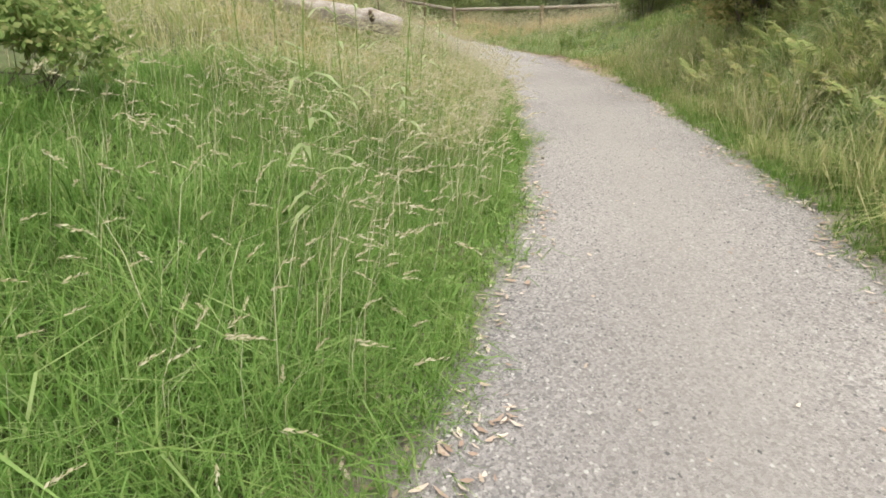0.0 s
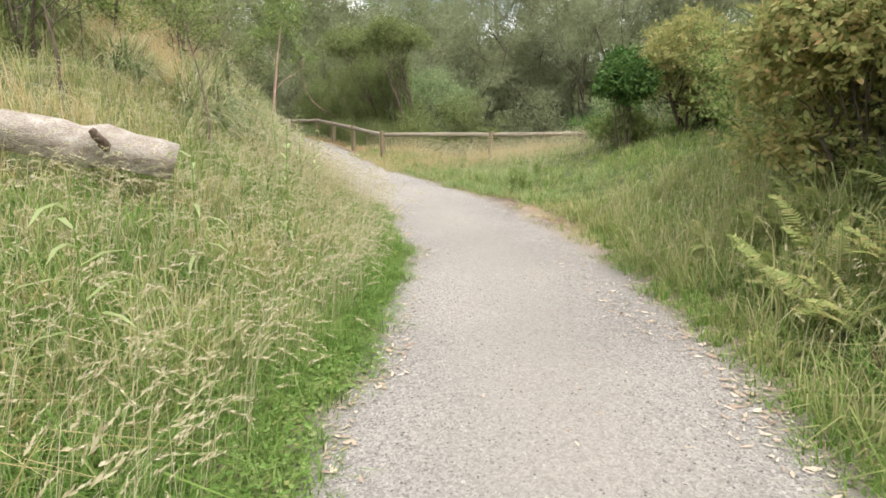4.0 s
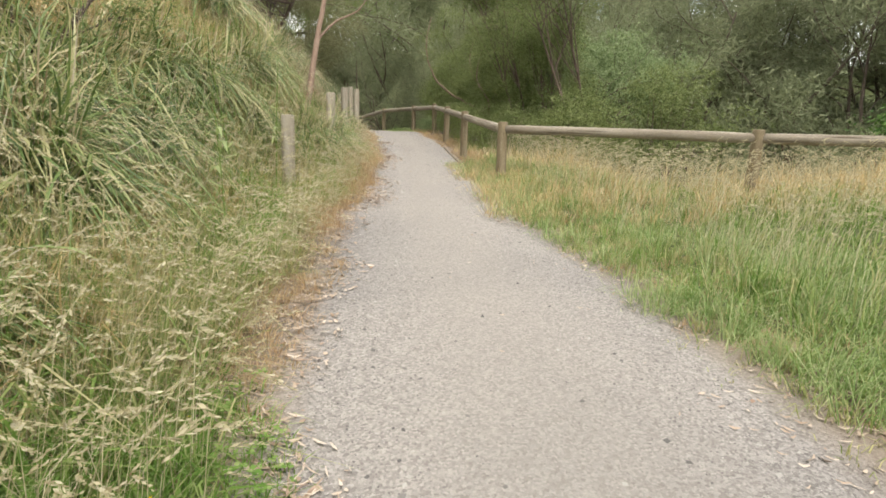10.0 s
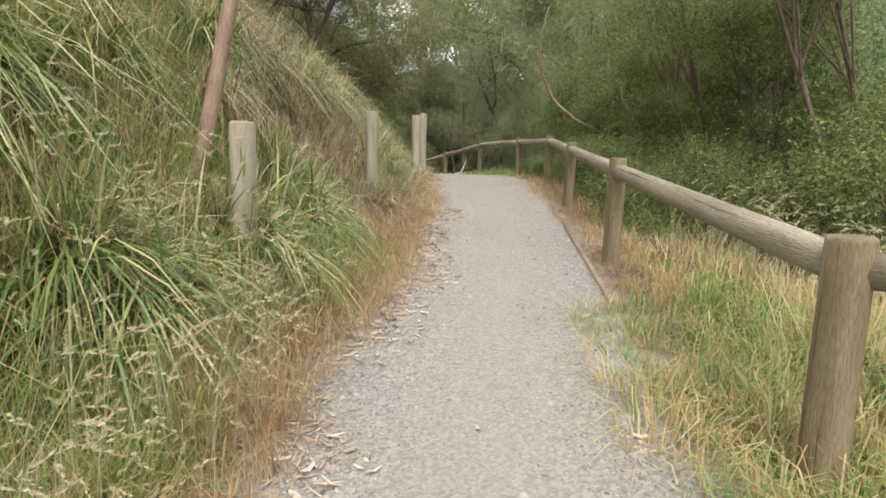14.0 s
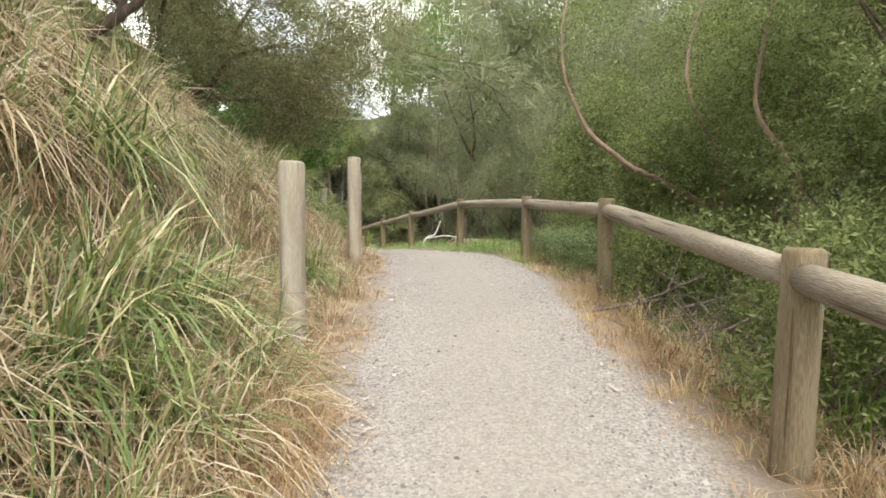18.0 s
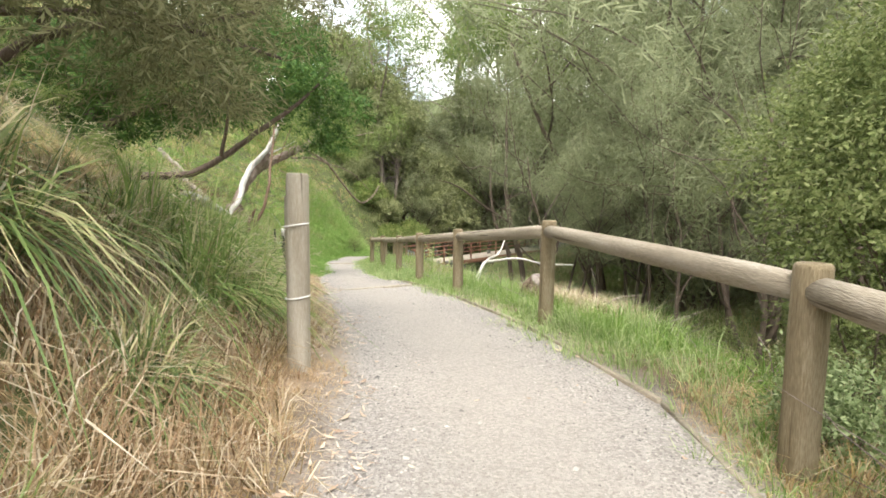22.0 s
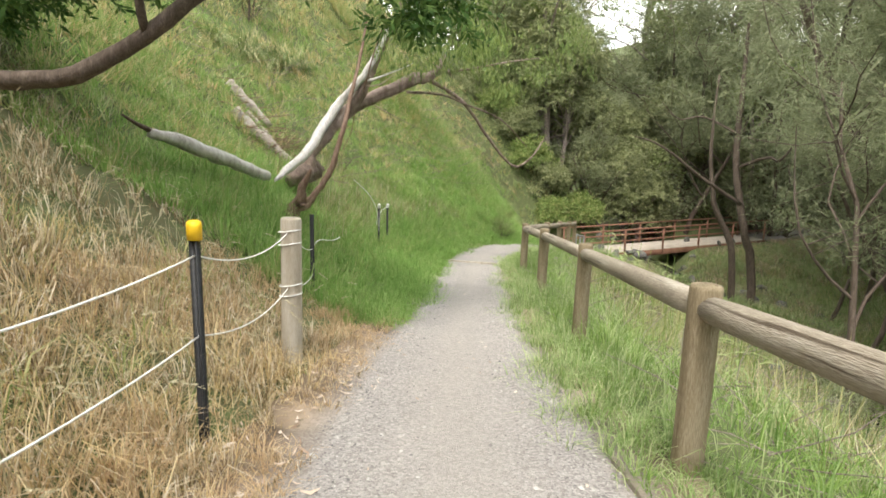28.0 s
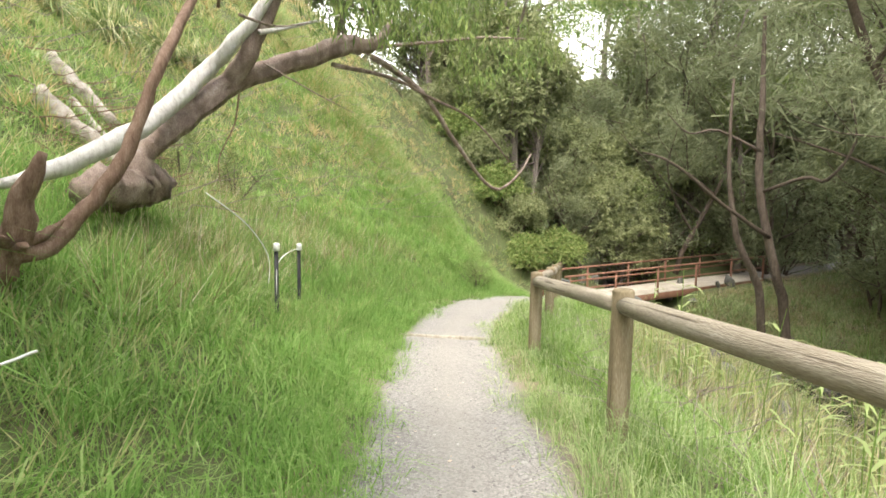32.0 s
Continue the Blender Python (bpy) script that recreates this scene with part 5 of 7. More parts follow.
tagged(child("leaf_sprays", mesh_np("leaf_sprays", *clumps([b[:3] for b in OW], [b[3] * 0.6 for b in OW], 46000, 0.042, 0.014, 64, (0, 0, 0), 0.24, 8, 0.15), M_WATTLE), ow), kind="stuff")
lw = thing("wattle", "spreading feathery wattle leaning over the bank", "tree", (0, 0, 0), "bank trees")
zw = land1(-13.4, 34.2)
for pts, r in [([(-13.5, 34.1, zw - 0.2), (-13.1, 34.5, zw + 0.7), (-12.3, 34.7, 4.4), (-11.4, 34.6, 4.75), (-10.4, 34.9, 4.9)], 0.08), ([(-13.4, 34.3, zw + 0.1), (-13.2, 35.2, zw + 0.9), (-12.4, 36.0, 4.35), (-11.6, 36.6, 4.5)], 0.06), ([(-12.6, 34.6, 4.2), (-11.8, 35.3, 4.2), (-10.9, 35.6, 3.95), (-10.2, 35.9, 3.7)], 0.04), ([(-12.9, 34.4, 4.0), (-12.3, 33.8, 4.9), (-11.4, 33.4, 5.4), (-10.6, 33.3, 5.6)], 0.05), ([(-12.2, 34.8, 4.4), (-11.4, 34.2, 4.3), (-10.7, 34.0, 4.1)], 0.03), ([(-12.8, 35.0, 4.2), (-12.6, 35.4, 5.4), (-12.0, 35.6, 6.2)], 0.05)]:
    child("limb", limb_mesh("limb", pts, np.linspace(r, r * 0.35, len(pts)), M_BARK, 7, 0.08, int(r * 900)), lw)
BL = [(-11.4, 34.0, 4.5, 0.9), (-10.5, 34.9, 4.3, 0.8), (-11.8, 36.0, 4.4, 0.8), (-12.6, 35.2, 4.9, 0.9), (-10.2, 35.6, 4.5, 0.8), (-13.6, 35.0, 5.3, 1.0), (-9.9, 34.7, 5.2, 0.9), (-10.8, 33.2, 5.2, 1.0), (-12.0, 33.6, 5.6, 1.1), (-9.8, 36.3, 5.0, 0.8), (-11.2, 35.2, 3.75, 0.5), (-10.4, 36.4, 4.0, 0.5), (-11.2, 36.9, 4.7, 0.7), (-12.2, 37.0, 4.8, 0.8), (-10.9, 35.0, 6.2, 1.1), (-12.2, 35.6, 6.5, 1.1), (-9.4, 35.4, 5.9, 0.8), (-13.6, 36.4, 5.4, 0.9), (-11.0, 32.4, 4.6, 0.8), (-14.2, 33.6, 5.0, 1.0), (-10.6, 34.2, 6.0, 1.2), (-9.6, 33.4, 5.4, 1.0), (-11.8, 34.6, 5.6, 1.2), (-9.0, 34.2, 4.7, 0.8), (-10.0, 32.6, 6.0, 1.2), (-13.0, 34.4, 4.5, 0.9), (-8.8, 35.2, 4.9, 0.7), (-9.7, 34.7, 3.5, 0.6), (-10.3, 35.1, 3.5, 0.66), (-10.9, 35.5, 3.45, 0.66), (-11.6, 35.9, 3.5, 0.66), (-9.3, 34.3, 3.8, 0.66), (-9.9, 34.0, 3.8, 0.75), (-10.6, 34.4, 3.9, 0.75), (-8.9, 33.6, 4.1, 0.66), (-9.2, 35.0, 4.2, 0.66), (-12.2, 36.2, 3.6, 0.66)]
tagged(child("leaf_sprays", mesh_np("leaf_sprays", *clumps([b[:3] for b in BL], [b[3] * 0.75 for b in BL], 92000, 0.10, 0.014, 62, (0, 0, 0), 0.34, 12, 0.3), M_FEATHER), lw), kind="stuff")

BW = [(-20.9, 36.8, 4.4, 0.9), (-20.3, 37.5, 3.95, 0.6), (-19.7, 38.3, 4.5, 0.8), (-19.6, 38.1, 3.75, 0.5), (-19.0, 39.2, 4.3, 0.6), (-18.5, 40.0, 4.5, 0.6), (-18.0, 40.6, 4.7, 0.7), (-17.4, 41.2, 4.6, 0.7), (-17.0, 41.7, 4.1, 0.5), (-16.7, 42.2, 4.5, 0.6), (-17.0, 41.5, 3.6, 0.35), (-16.6, 41.0, 4.9, 0.7),
      (-18.2, 38.6, 4.6, 0.7), (-17.2, 39.4, 4.7, 0.7), (-16.5, 38.9, 4.8, 0.7), (-16.2, 39.9, 4.9, 0.6), (-19.6, 38.6, 5.6, 1.1), (-18.2, 39.8, 5.7, 1.1), (-17.2, 40.9, 5.8, 1.0), (-20.6, 37.6, 5.4, 1.1), (-19.0, 38.6, 6.6, 1.2), (-21.3, 36.9, 5.6, 1.0), (-21.2, 37.6, 4.5, 0.8), (-20.4, 38.4, 4.6, 0.7), (-19.2, 37.8, 4.9, 0.7), (-20.6, 36.6, 3.9, 0.5), (-19.0, 38.9, 3.95, 0.35), (-21.8, 36.2, 4.8, 0.8), (-17.6, 40.6, 4.2, 0.35), (-16.9, 41.9, 3.75, 0.35), (-20.3, 37.3, 3.65, 0.6), (-19.9, 37.9, 3.75, 0.5), (-20.9, 36.9, 3.95, 0.6), (-21.4, 36.2, 4.2, 0.7), (-19.4, 38.5, 4.1, 0.5), (-18.7, 39.4, 4.1, 0.4), (-18.2, 40.1, 4.25, 0.4)]
tagged(child("leaf_sprays", mesh_np("leaf_sprays", *clumps([b[:3] for b in BW], [b[3] * 0.75 for b in BW], 70000, 0.115, 0.034, 61, (0, 0, 0), 0.3, 8, 0.35), M_DARK), bw), kind="stuff")
for x, y, k in [(-20.2, 36.9, 0.42), (-21.0, 36.3, 0.5), (-20.6, 37.6, 0.3), (-19.3, 37.4, 0.32), (-18.9, 37.3, 0.22)]:
    stand(p5, x, y, k, 90 * x, 0.1)

# fallen gum leaning across the slope, with a bleached dead limb
gum = thing("leaning_gum", "half-fallen gum with torn stump, bleached dead limb and drooping leaves", "tree", (0, 0, 0))
child("trunk", limb_mesh("trunk", [(-22.95, 42.72, 2.36), (-23.1, 42.98, 2.62), (-23.3, 43.3, 2.9), (-23.5, 43.75, 3.28), (-23.62, 44.7, 3.75), (-23.62, 45.5, 4.12), (-23.8, 46.1, 4.28), (-24.3, 46.8, 4.9)], [0.10, 0.125, 0.14, 0.15, 0.135, 0.145, 0.10, 0.04], M_GUMBARK, 18, 0.09, 11, 5), gum, "flaking grey-brown bark")
child("butt", limb_mesh("butt", [(-22.2, 42.0, 1.85), (-22.5, 42.25, 1.93), (-22.85, 42.55, 1.98), (-23.1, 42.74, 1.99), (-23.2, 42.82, 1.97)], [0.12, 0.19, 0.225, 0.23, 0.15], M_GUMBARK, 18, 0.12, 19, 5), gum, "broken butt with rough bark")
child("butt_knuckle", limb_mesh("butt_knuckle", [(-22.85, 42.58, 2.0), (-22.86, 42.62, 2.2), (-22.97, 42.74, 2.42)], [0.17, 0.14, 0.10], M_GUMBARK, 14, 0.1, 29, 4), gum)
child("dead_limb", limb_mesh("dead_limb", [(-20.95, 41.36, 1.9), (-21.62, 41.8, 2.07), (-21.97, 42.24, 2.33), (-22.85, 42.88, 2.8), (-23.3, 43.45, 3.4), (-23.12, 43.72, 3.74), (-23.02, 43.98, 4.1), (-22.98, 44.3, 4.7), (-22.95, 44.6, 5.3)], [0.02, 0.07, 0.082, 0.095, 0.095, 0.08, 0.07, 0.06, 0.04], M_BLEACH, 13, 0.08, 12), gum, "bleached white barkless limb")
child("dead_limb", limb_mesh("dead_limb", [(-23.0, 44.0, 3.88), (-23.1, 44.5, 4.08), (-23.2, 45.2, 4.4)], [0.032, 0.022, 0.01], M_BLEACH, 7, 0.08, 18), gum, "thin bleached side limb")
child("torn_limb", limb_mesh("torn_limb", [(-20.25, 41.5, 1.5), (-20.41, 41.68, 1.55), (-20.46, 41.89, 1.78), (-20.45, 42.11, 2.09), (-20.51, 42.25, 2.45), (-20.57, 42.4, 2.83), (-20.92, 42.67, 3.33), (-21.25, 43.0, 4.05), (-21.6, 43.3, 4.85)], [0.05, 0.06, 0.047, 0.043, 0.04, 0.038, 0.034, 0.026, 0.016], M_TORN, 10, 0.1, 13), gum, "thin red-brown limb")
child("torn_limb", limb_mesh("torn_limb", [(-20.32, 41.42, 1.4), (-20.28, 41.5, 1.66), (-20.2, 41.58, 1.9), (-20.14, 41.67, 2.12)], [0.11, 0.085, 0.06, 0.022], M_TORN, 8, 0.25, 14), gum, "splintered red-brown stump")
for k, (dx, dy, dz) in enumerate([(0.22, 0.06, 0.02), (-0.2, 0.12, 0.08), (0.1, -0.2, -0.05), (-0.05, 0.25, 0.16), (0.25, -0.1, 0.12)]):
    child("splinter", limb_mesh("splinter", [(-20.32, 41.52, 1.55), (-20.32 + dx * 0.6, 41.52 + dy * 0.6, 1.55 + dz * 0.5), (-20.32 + dx, 41.52 + dy, 1.55 + dz)], [0.05, 0.032, 0.008], M_TORN, 6, 0.3, 150 + k), gum, "torn red-brown splinter")
child("limb", limb_mesh("limb", [(-23.48, 43.75, 3.25), (-23.22, 43.92, 3.68), (-23.16, 44.2, 4.3), (-23.1, 44.6, 5.2), (-23.0, 45.1, 6.3)], [0.13, 0.12, 0.105, 0.085, 0.04], M_GUMBARK, 12, 0.06, 15), gum)
child("root_stub", limb_mesh("root_stub", [(-20.3, 41.5, 1.6), (-20.36, 41.4, 1.4), (-20.45, 41.25, land1(-20.45, 41.25) - 0.2)], [0.08, 0.1, 0.12], M_TORN, 9, 0.15, 17), gum)
HANG = [[(-24.19, 46.3, 4.2), (-24.15, 47.31, 3.77), (-24.29, 48.35, 2.85), (-24.51, 49.47, 2.1), (-24.45, 50.11, 2.34), (-24.43, 50.55, 2.87)], [(-23.63, 45.32, 3.82), (-24.0, 46.51, 3.88), (-24.08, 47.4, 3.69), (-24.3, 48.76, 3.4), (-24.55, 50.01, 2.68)],
        [(-22.13, 43.72, 3.32), (-22.06, 44.29, 3.06), (-22.05, 44.79, 2.89)], [(-23.5, 43.9, 3.2), (-23.6, 43.86, 2.8), (-23.75, 43.7, 2.35), (-23.8, 43.74, 1.98)],
        [(-21.6, 43.3, 3.6), (-22.2, 43.9, 3.75), (-22.9, 44.6, 4.1)], [(-24.3, 46.4, 4.4), (-24.0, 47.4, 4.6), (-23.9, 48.6, 4.9), (-24.2, 50.0, 5.2)], [(-20.9, 42.9, 3.4), (-20.5, 42.9, 4.0), (-20.2, 43.0, 4.6)]]
for k, h in enumerate(HANG):
    r = [0.055, 0.042, 0.012, 0.013, 0.018, 0.035, 0.015][k]
    child("branch", limb_mesh("branch", h, np.linspace(r, r * 0.35, len(h)), M_TORN if k in (3, 6) else M_GUMBARK, 7, 0.08, 20 + k), gum)
cl = []
for cx, cy, cz, r, n in [(-23.0, 44.8, 5.0, 0.7, 40), (-23.8, 46.3, 5.2, 0.8, 50), (-23.9, 47.8, 5.1, 0.8, 45), (-24.0, 48.5, 4.4, 0.6, 25), (-24.4, 50.2, 5.0, 0.9, 40), (-22.4, 44.6, 5.8, 0.9, 50), (-21.4, 43.8, 5.3, 0.7, 35), (-22.6, 46.2, 5.9, 1.0, 40), (-24.0, 51.2, 6.0, 0.9, 40), (-22.0, 43.9, 4.4, 0.4, 14), (-23.7, 46.0, 4.5, 0.5, 20), (-23.2, 45.0, 4.9, 0.5, 40), (-22.2, 46.3, 4.8, 0.5, 40), (-22.9, 44.9, 4.2, 0.25, 12)]:
    for q in g1.normal(0, 1, (n, 3)):
        cl.append((np.array([cx, cy, cz]) + q * r * 0.5, np.array([0, 0, -0.9])))
tagged(child("leaf_sprays", mesh_np("leaf_sprays", *leaves(cl, 8500, 0.17, 0.024, 0.14, 63, 1.6), M_GUM), gum), kind="stuff")

# logs
child_log = thing("bleached_log", "bleached white fallen log lying in grass", "log", (0, 0, 0), "fallen logs")
child("trunk", limb_mesh("trunk", [(-19.85, 39.5, 2.56), (-20.1, 39.95, 2.45), (-20.5, 40.5, 2.25), (-21.0, 41.25, 1.97)], [0.05, 0.085, 0.09, 0.075], M_BLEACH, 12, 0.13, 31, 6), child_log)
child("torn_limb", limb_mesh("torn_limb", [(-19.9, 39.55, 2.56), (-19.6, 39.2, 2.75)], [0.04, 0.012], M_RBARK, 6, 0.2, 32), child_log)
old = thing("old_log", "long bleached grey log with loose bark lying on a grassy slope", "log", (0, 0, 0), "fallen logs")
za = land1(0.1, 13.3)
child("trunk", limb_mesh("trunk", [(0.12, 13.38, max(za + 0.12, 0.98)), (-0.6, 13.05, 1.16), (-1.25, 12.75, 1.36), (-2.2, 12.4, 1.62), (-3.3, 12.05, 1.95), (-4.4, 11.7, 2.25)], [0.20, 0.21, 0.205, 0.19, 0.165, 0.13], M_OLDLOG, 14, 0.11, 33), old, "bleached grey trunk")
child("torn_limb", limb_mesh("torn_limb", [(-0.35, 13.1, 1.1), (-0.3, 12.9, 1.22), (-0.32, 12.82, 1.32)], [0.06, 0.05, 0.03], M_RBARK, 7, 0.15, 34), old)
for k in range(4):
    x0, y0 = -0.1 - 0.24 * k, 13.2 - 0.1 * k
    z0 = land1(x0, y0 - 0.3) + 0.05
    child("bark_slab", limb_mesh("bark_slab", [(x0 + 0.12, y0 - 0.26, z0 + 0.02), (x0 - 0.08, y0 - 0.3 - 0.05 * (k % 2), z0 + 0.05), (x0 - 0.34, y0 - 0.24, z0 + 0.06)], [0.015, 0.035, 0.012], M_RBARK, 5, 0.35, 60 + k), old, "loose strip of brown bark")
for pts, r in (([(-27.3, 42.1, 4.0), (-26.9, 42.5, 4.0), (-26.5, 42.9, 4.02)], 0.14), ([(-25.75, 41.85, 3.5), (-25.35, 42.4, 3.1), (-24.9, 42.95, 2.75)], 0.15), ([(-26.3, 42.3, 3.6), (-25.8, 42.6, 3.3), (-25.2, 43.0, 3.0)], 0.07)):
    zz = [land1(p[0], p[1]) + 0.12 for p in pts]
    lg = solo("split_log", limb_mesh("split_log", [(p[0], p[1], q) for p, q in zip(pts, zz)], [r, r * 0.9, r * 0.6], M_OLDLOG, 11, 0.22, 36), "weathered split log among dead roots on the hillside", "log", "fallen logs")
cut = thing("cut_log", "sawn log section with a cracked grey end below the rail", "log", (-10.13, 40.05, 1.42), "fallen logs")
d = np.array([-0.42, 0.25, -0.72])
d /= np.linalg.norm(d)
cut_trunk = child("trunk", mesh_np("trunk", *tube([(0, 0, 0) + d * k for k in (0.0, 0.02, 0.2, 0.45, 0.7)], [0.145, 0.155, 0.155, 0.16, 0.16], 16, True, 0.03, 41), M_RBARK, True), cut, "red-brown bark")
cut_face = child("sawn_end", mesh_np("sawn_end", *tube([d * -0.012, d * -0.004], [0.13, 0.14], 16, True, 0.02, 42), M_CUT), cut, "cracked grey sawn face")
child("notch", mesh_np("notch", *tube([d * -0.016, d * -0.011], [0.03, 0.028], 7, True, 0.3, 43), M_BARK), cut_face, "dark hollow heart")
e1 = np.cross(d, [0, 0, 1.0])
e1 /= np.linalg.norm(e1)
e2 = np.cross(d, e1)
for k, (a_, r_) in enumerate([(0.3, 0.12), (1.4, 0.09), (2.5, 0.125), (3.6, 0.1), (4.4, 0.12), (5.5, 0.11)]):
    w = e1 * math.cos(a_) + e2 * math.sin(a_)
    child("crack", mesh_np("crack", *tube([d * -0.013 + w * 0.02, d * -0.013 + w * r_ * 0.6 + e1 * 0.006, d * -0.011 + w * r_], [0.0055, 0.004, 0.0015], 5, False), M_BARK), cut_face, "dark drying crack")
for k in range(9):
    a_ = 0.7 * k
    w = e1 * math.cos(a_) + e2 * math.sin(a_)
    child("bark_flake", mesh_np("bark_flake", *tube([w * 0.15 + d * 0.03, w * 0.175 + d * 0.16, w * (0.16 + 0.03 * (k % 3)) + d * 0.34], [0.02, 0.03, 0.012], 5, True, 0.3, 200 + k), M_RBARK), cut_trunk, "shaggy red-brown bark")
dead = thing("dead_branch", "bleached forked dead branch lying below the rail", "branch", (0, 0, 0))
zq = land1(-12.4, 41.6)
child("limb", limb_mesh("limb", [(-12.35, 41.45, zq - 0.05), (-12.5, 41.9, zq + 0.35), (-12.65, 42.4, zq + 0.5), (-12.8, 43.0, 1.35), (-12.93, 43.51, 1.78)], [0.042, 0.034, 0.027, 0.021, 0.009], M_BLEACH, 8, 0.15, 45), dead)
child("limb", limb_mesh("limb", [(-12.6, 42.2, zq + 0.45), (-12.15, 42.65, zq + 0.52), (-11.7, 43.0, zq + 0.42), (-11.25, 43.4, zq + 0.4)], [0.028, 0.024, 0.016, 0.008], M_BLEACH, 7, 0.15, 46), dead)
tr = thing("slim_trunks", "pair of slim dark trunks beside the creek bridge with bare limbs", "tree", (0, 0, 0), "creek woods")
child("trunk", limb_mesh("trunk", [(-22.1, 59.7, land1(-22.1, 59.7) - 0.2), (-22.2, 59.4, -1.2), (-22.36, 58.9, 0.0), (-22.88, 58.8, 2.4), (-23.0, 58.9, 4.5), (-23.2, 59.1, 7.5)], [0.15, 0.14, 0.12, 0.11, 0.09, 0.04], M_BARK, 8, 0.06, 51), tr)
child("trunk", limb_mesh("trunk", [(-22.6, 59.2, land1(-22.6, 59.2) - 0.2), (-22.7, 58.9, -0.9), (-22.9, 58.5, 0.05), (-23.15, 58.15, 0.9), (-23.5, 58.1, 3.0), (-23.6, 58.3, 5.5)], [0.13, 0.12, 0.11, 0.09, 0.06, 0.03], M_BARK, 8, 0.06, 52), tr)
child("limb", limb_mesh("limb", [(-22.53, 58.8, 0.9), (-23.17, 57.22, 1.8), (-23.62, 56.03, 2.61), (-23.88, 55.23, 3.01), (-24.1, 54.44, 3.17)], [0.065, 0.055, 0.045, 0.03, 0.012], M_BARK, 7, 0.1, 53), tr)
child("limb", limb_mesh("limb", [(-22.8, 58.8, 2.2), (-21.6, 58.4, 2.6), (-20.9, 57.8, 2.5), (-20.3, 57.5, 3.4), (-20.4, 57.2, 4.4)], [0.05, 0.045, 0.04, 0.03, 0.012], M_BARK, 7, 0.12, 54), tr)
child("limb", limb_mesh("limb", [(-22.9, 58.8, 3.4), (-23.8, 57.9, 4.0), (-24.3, 57.2, 3.9), (-24.8, 56.8, 4.5)], [0.045, 0.035, 0.025, 0.01], M_BARK, 7, 0.12, 55), tr)
for k, (x, y) in enumerate([(-16.6, 57.2), (-14.5, 56.4), (-19.5, 62.5), (-9.5, 52.6)]):
    stand((p1, p2)[k % 2], x, y, 0.9 + 0.06 * k, 50 * k)

for k, (x, y, q) in enumerate([(-11.0, 50.4, 0.95), (-8.6, 48.6, 1.05), (-15.6, 54.4, 0.9), (-17.4, 56.4, 0.95), (-10.2, 53.2, 1.1), (-5.6, 46.8, 1.0), (-13.0, 53.6, 1.0), (-3.2, 45.6, 1.1), (-19.6, 59.6, 0.9), (-15.6, 58.2, 1.15), (-1.0, 43.6, 1.1)]):
    stand(p8, x, y, q, 73 * k, 0.1, (6 * math.sin(k * 2.2), 6 * math.cos(k * 1.3)))
for k, (x, y) in enumerate([(-18.4, 52.0), (-20.2, 53.6), (-17.0, 50.6), (-21.4, 54.8), (-15.4, 48.6), (-19.4, 55.6), (-22.0, 55.8), (-16.4, 52.2)]):
    stand(p7, x, y, 0.28 + 0.05 * (k % 4), 67 * k, 0.05)

# shrubs over the start of the walk and round the clearing
for k, (c, r, m_, n) in enumerate([((6.9, 13.8, 1.5), (1.0, 1.2, 1.3), M_SCRUB, 26000), ((8.2, 11.9, 2.7), (1.4, 1.5, 1.6), M_VALLEY, 30000), ((8.4, 9.2, 2.7), (1.2, 1.5, 1.2), M_SCRUB, 26000), ((8.7, 6.6, 2.6), (1.2, 1.4, 1.2), M_SHRUB, 20000), ((8.3, 15.2, 2.4), (1.6, 1.6, 2.2), M_VALLEY, 30000), ((9.6, 10.4, 3.8), (1.6, 1.9, 1.6), M_VALLEY, 22000), ((8.4, 23.3, 2.7), (1.4, 1.3, 1.5), M_SCRUB, 26000), ((10.0, 22.6, 2.7), (1.3, 1.3, 1.5), M_SCRUB, 20000), ((7.0, 23.7, 1.3), (0.75, 0.8, 0.6), M_SHRUB, 12000)]):
    bushy("bank_shrub", "dense browning shrub on the bank" if m_ is M_SCRUB else "dense leafy green shrub on the bank", (c[0] + 0.3, c[1], land1(c[0] + 0.3, c[1])), c, r, 24, m_, M_BARK, n, 0.085, 0.04, 370 + k, "shrub", "shrubs on the bank", low=-0.8, stems=4, r0=0.04, size=(0.3, 0.5), spray=0.22)
bushy("dark_shrub", "dark glossy-leaved shrub above the clearing", (6.9, 22.7, land1(6.9, 22.7)), (6.75, 22.7, 2.45), (0.6, 0.65, 0.85), 18, M_DARK, M_BARK, 12000, 0.11, 0.05, 378, "shrub", low=-0.95, stems=3, r0=0.02, size=(0.35, 0.55))
bushy("leafy_herb", "leafy green bramble among lush grass", (-0.9, 5.3, land1(-0.9, 5.3)), (-0.9, 5.3, land1(-0.9, 5.3) + 0.3), (0.7, 0.8, 0.4), 16, M_SHRUB, M_BARK, 4500, 0.06, 0.035, 379, "plant", low=-0.3, stems=4, r0=0.012, size=(0.35, 0.55), spray=0.16)
for k, (x, y, s) in enumerate([(9.6, 17.5, 1.2), (9.0, 20.5, 0.9), (9.4, 23.6, 1.0), (8.6, 26.4, 0.75), (10.6, 25.5, 1.3), (12.0, 21.0, 1.5), (10.5, 12.0, 1.7), (11.0, 29.0, 1.4), (13.5, 25.5, 1.7)]):
    stand(p5 if k % 3 else p6, x, y, s, 47 * k)
stand(p3, 10.2, 28.6, 1.15, 80)
stand(p3, 12.6, 23.4, 1.2, 200)
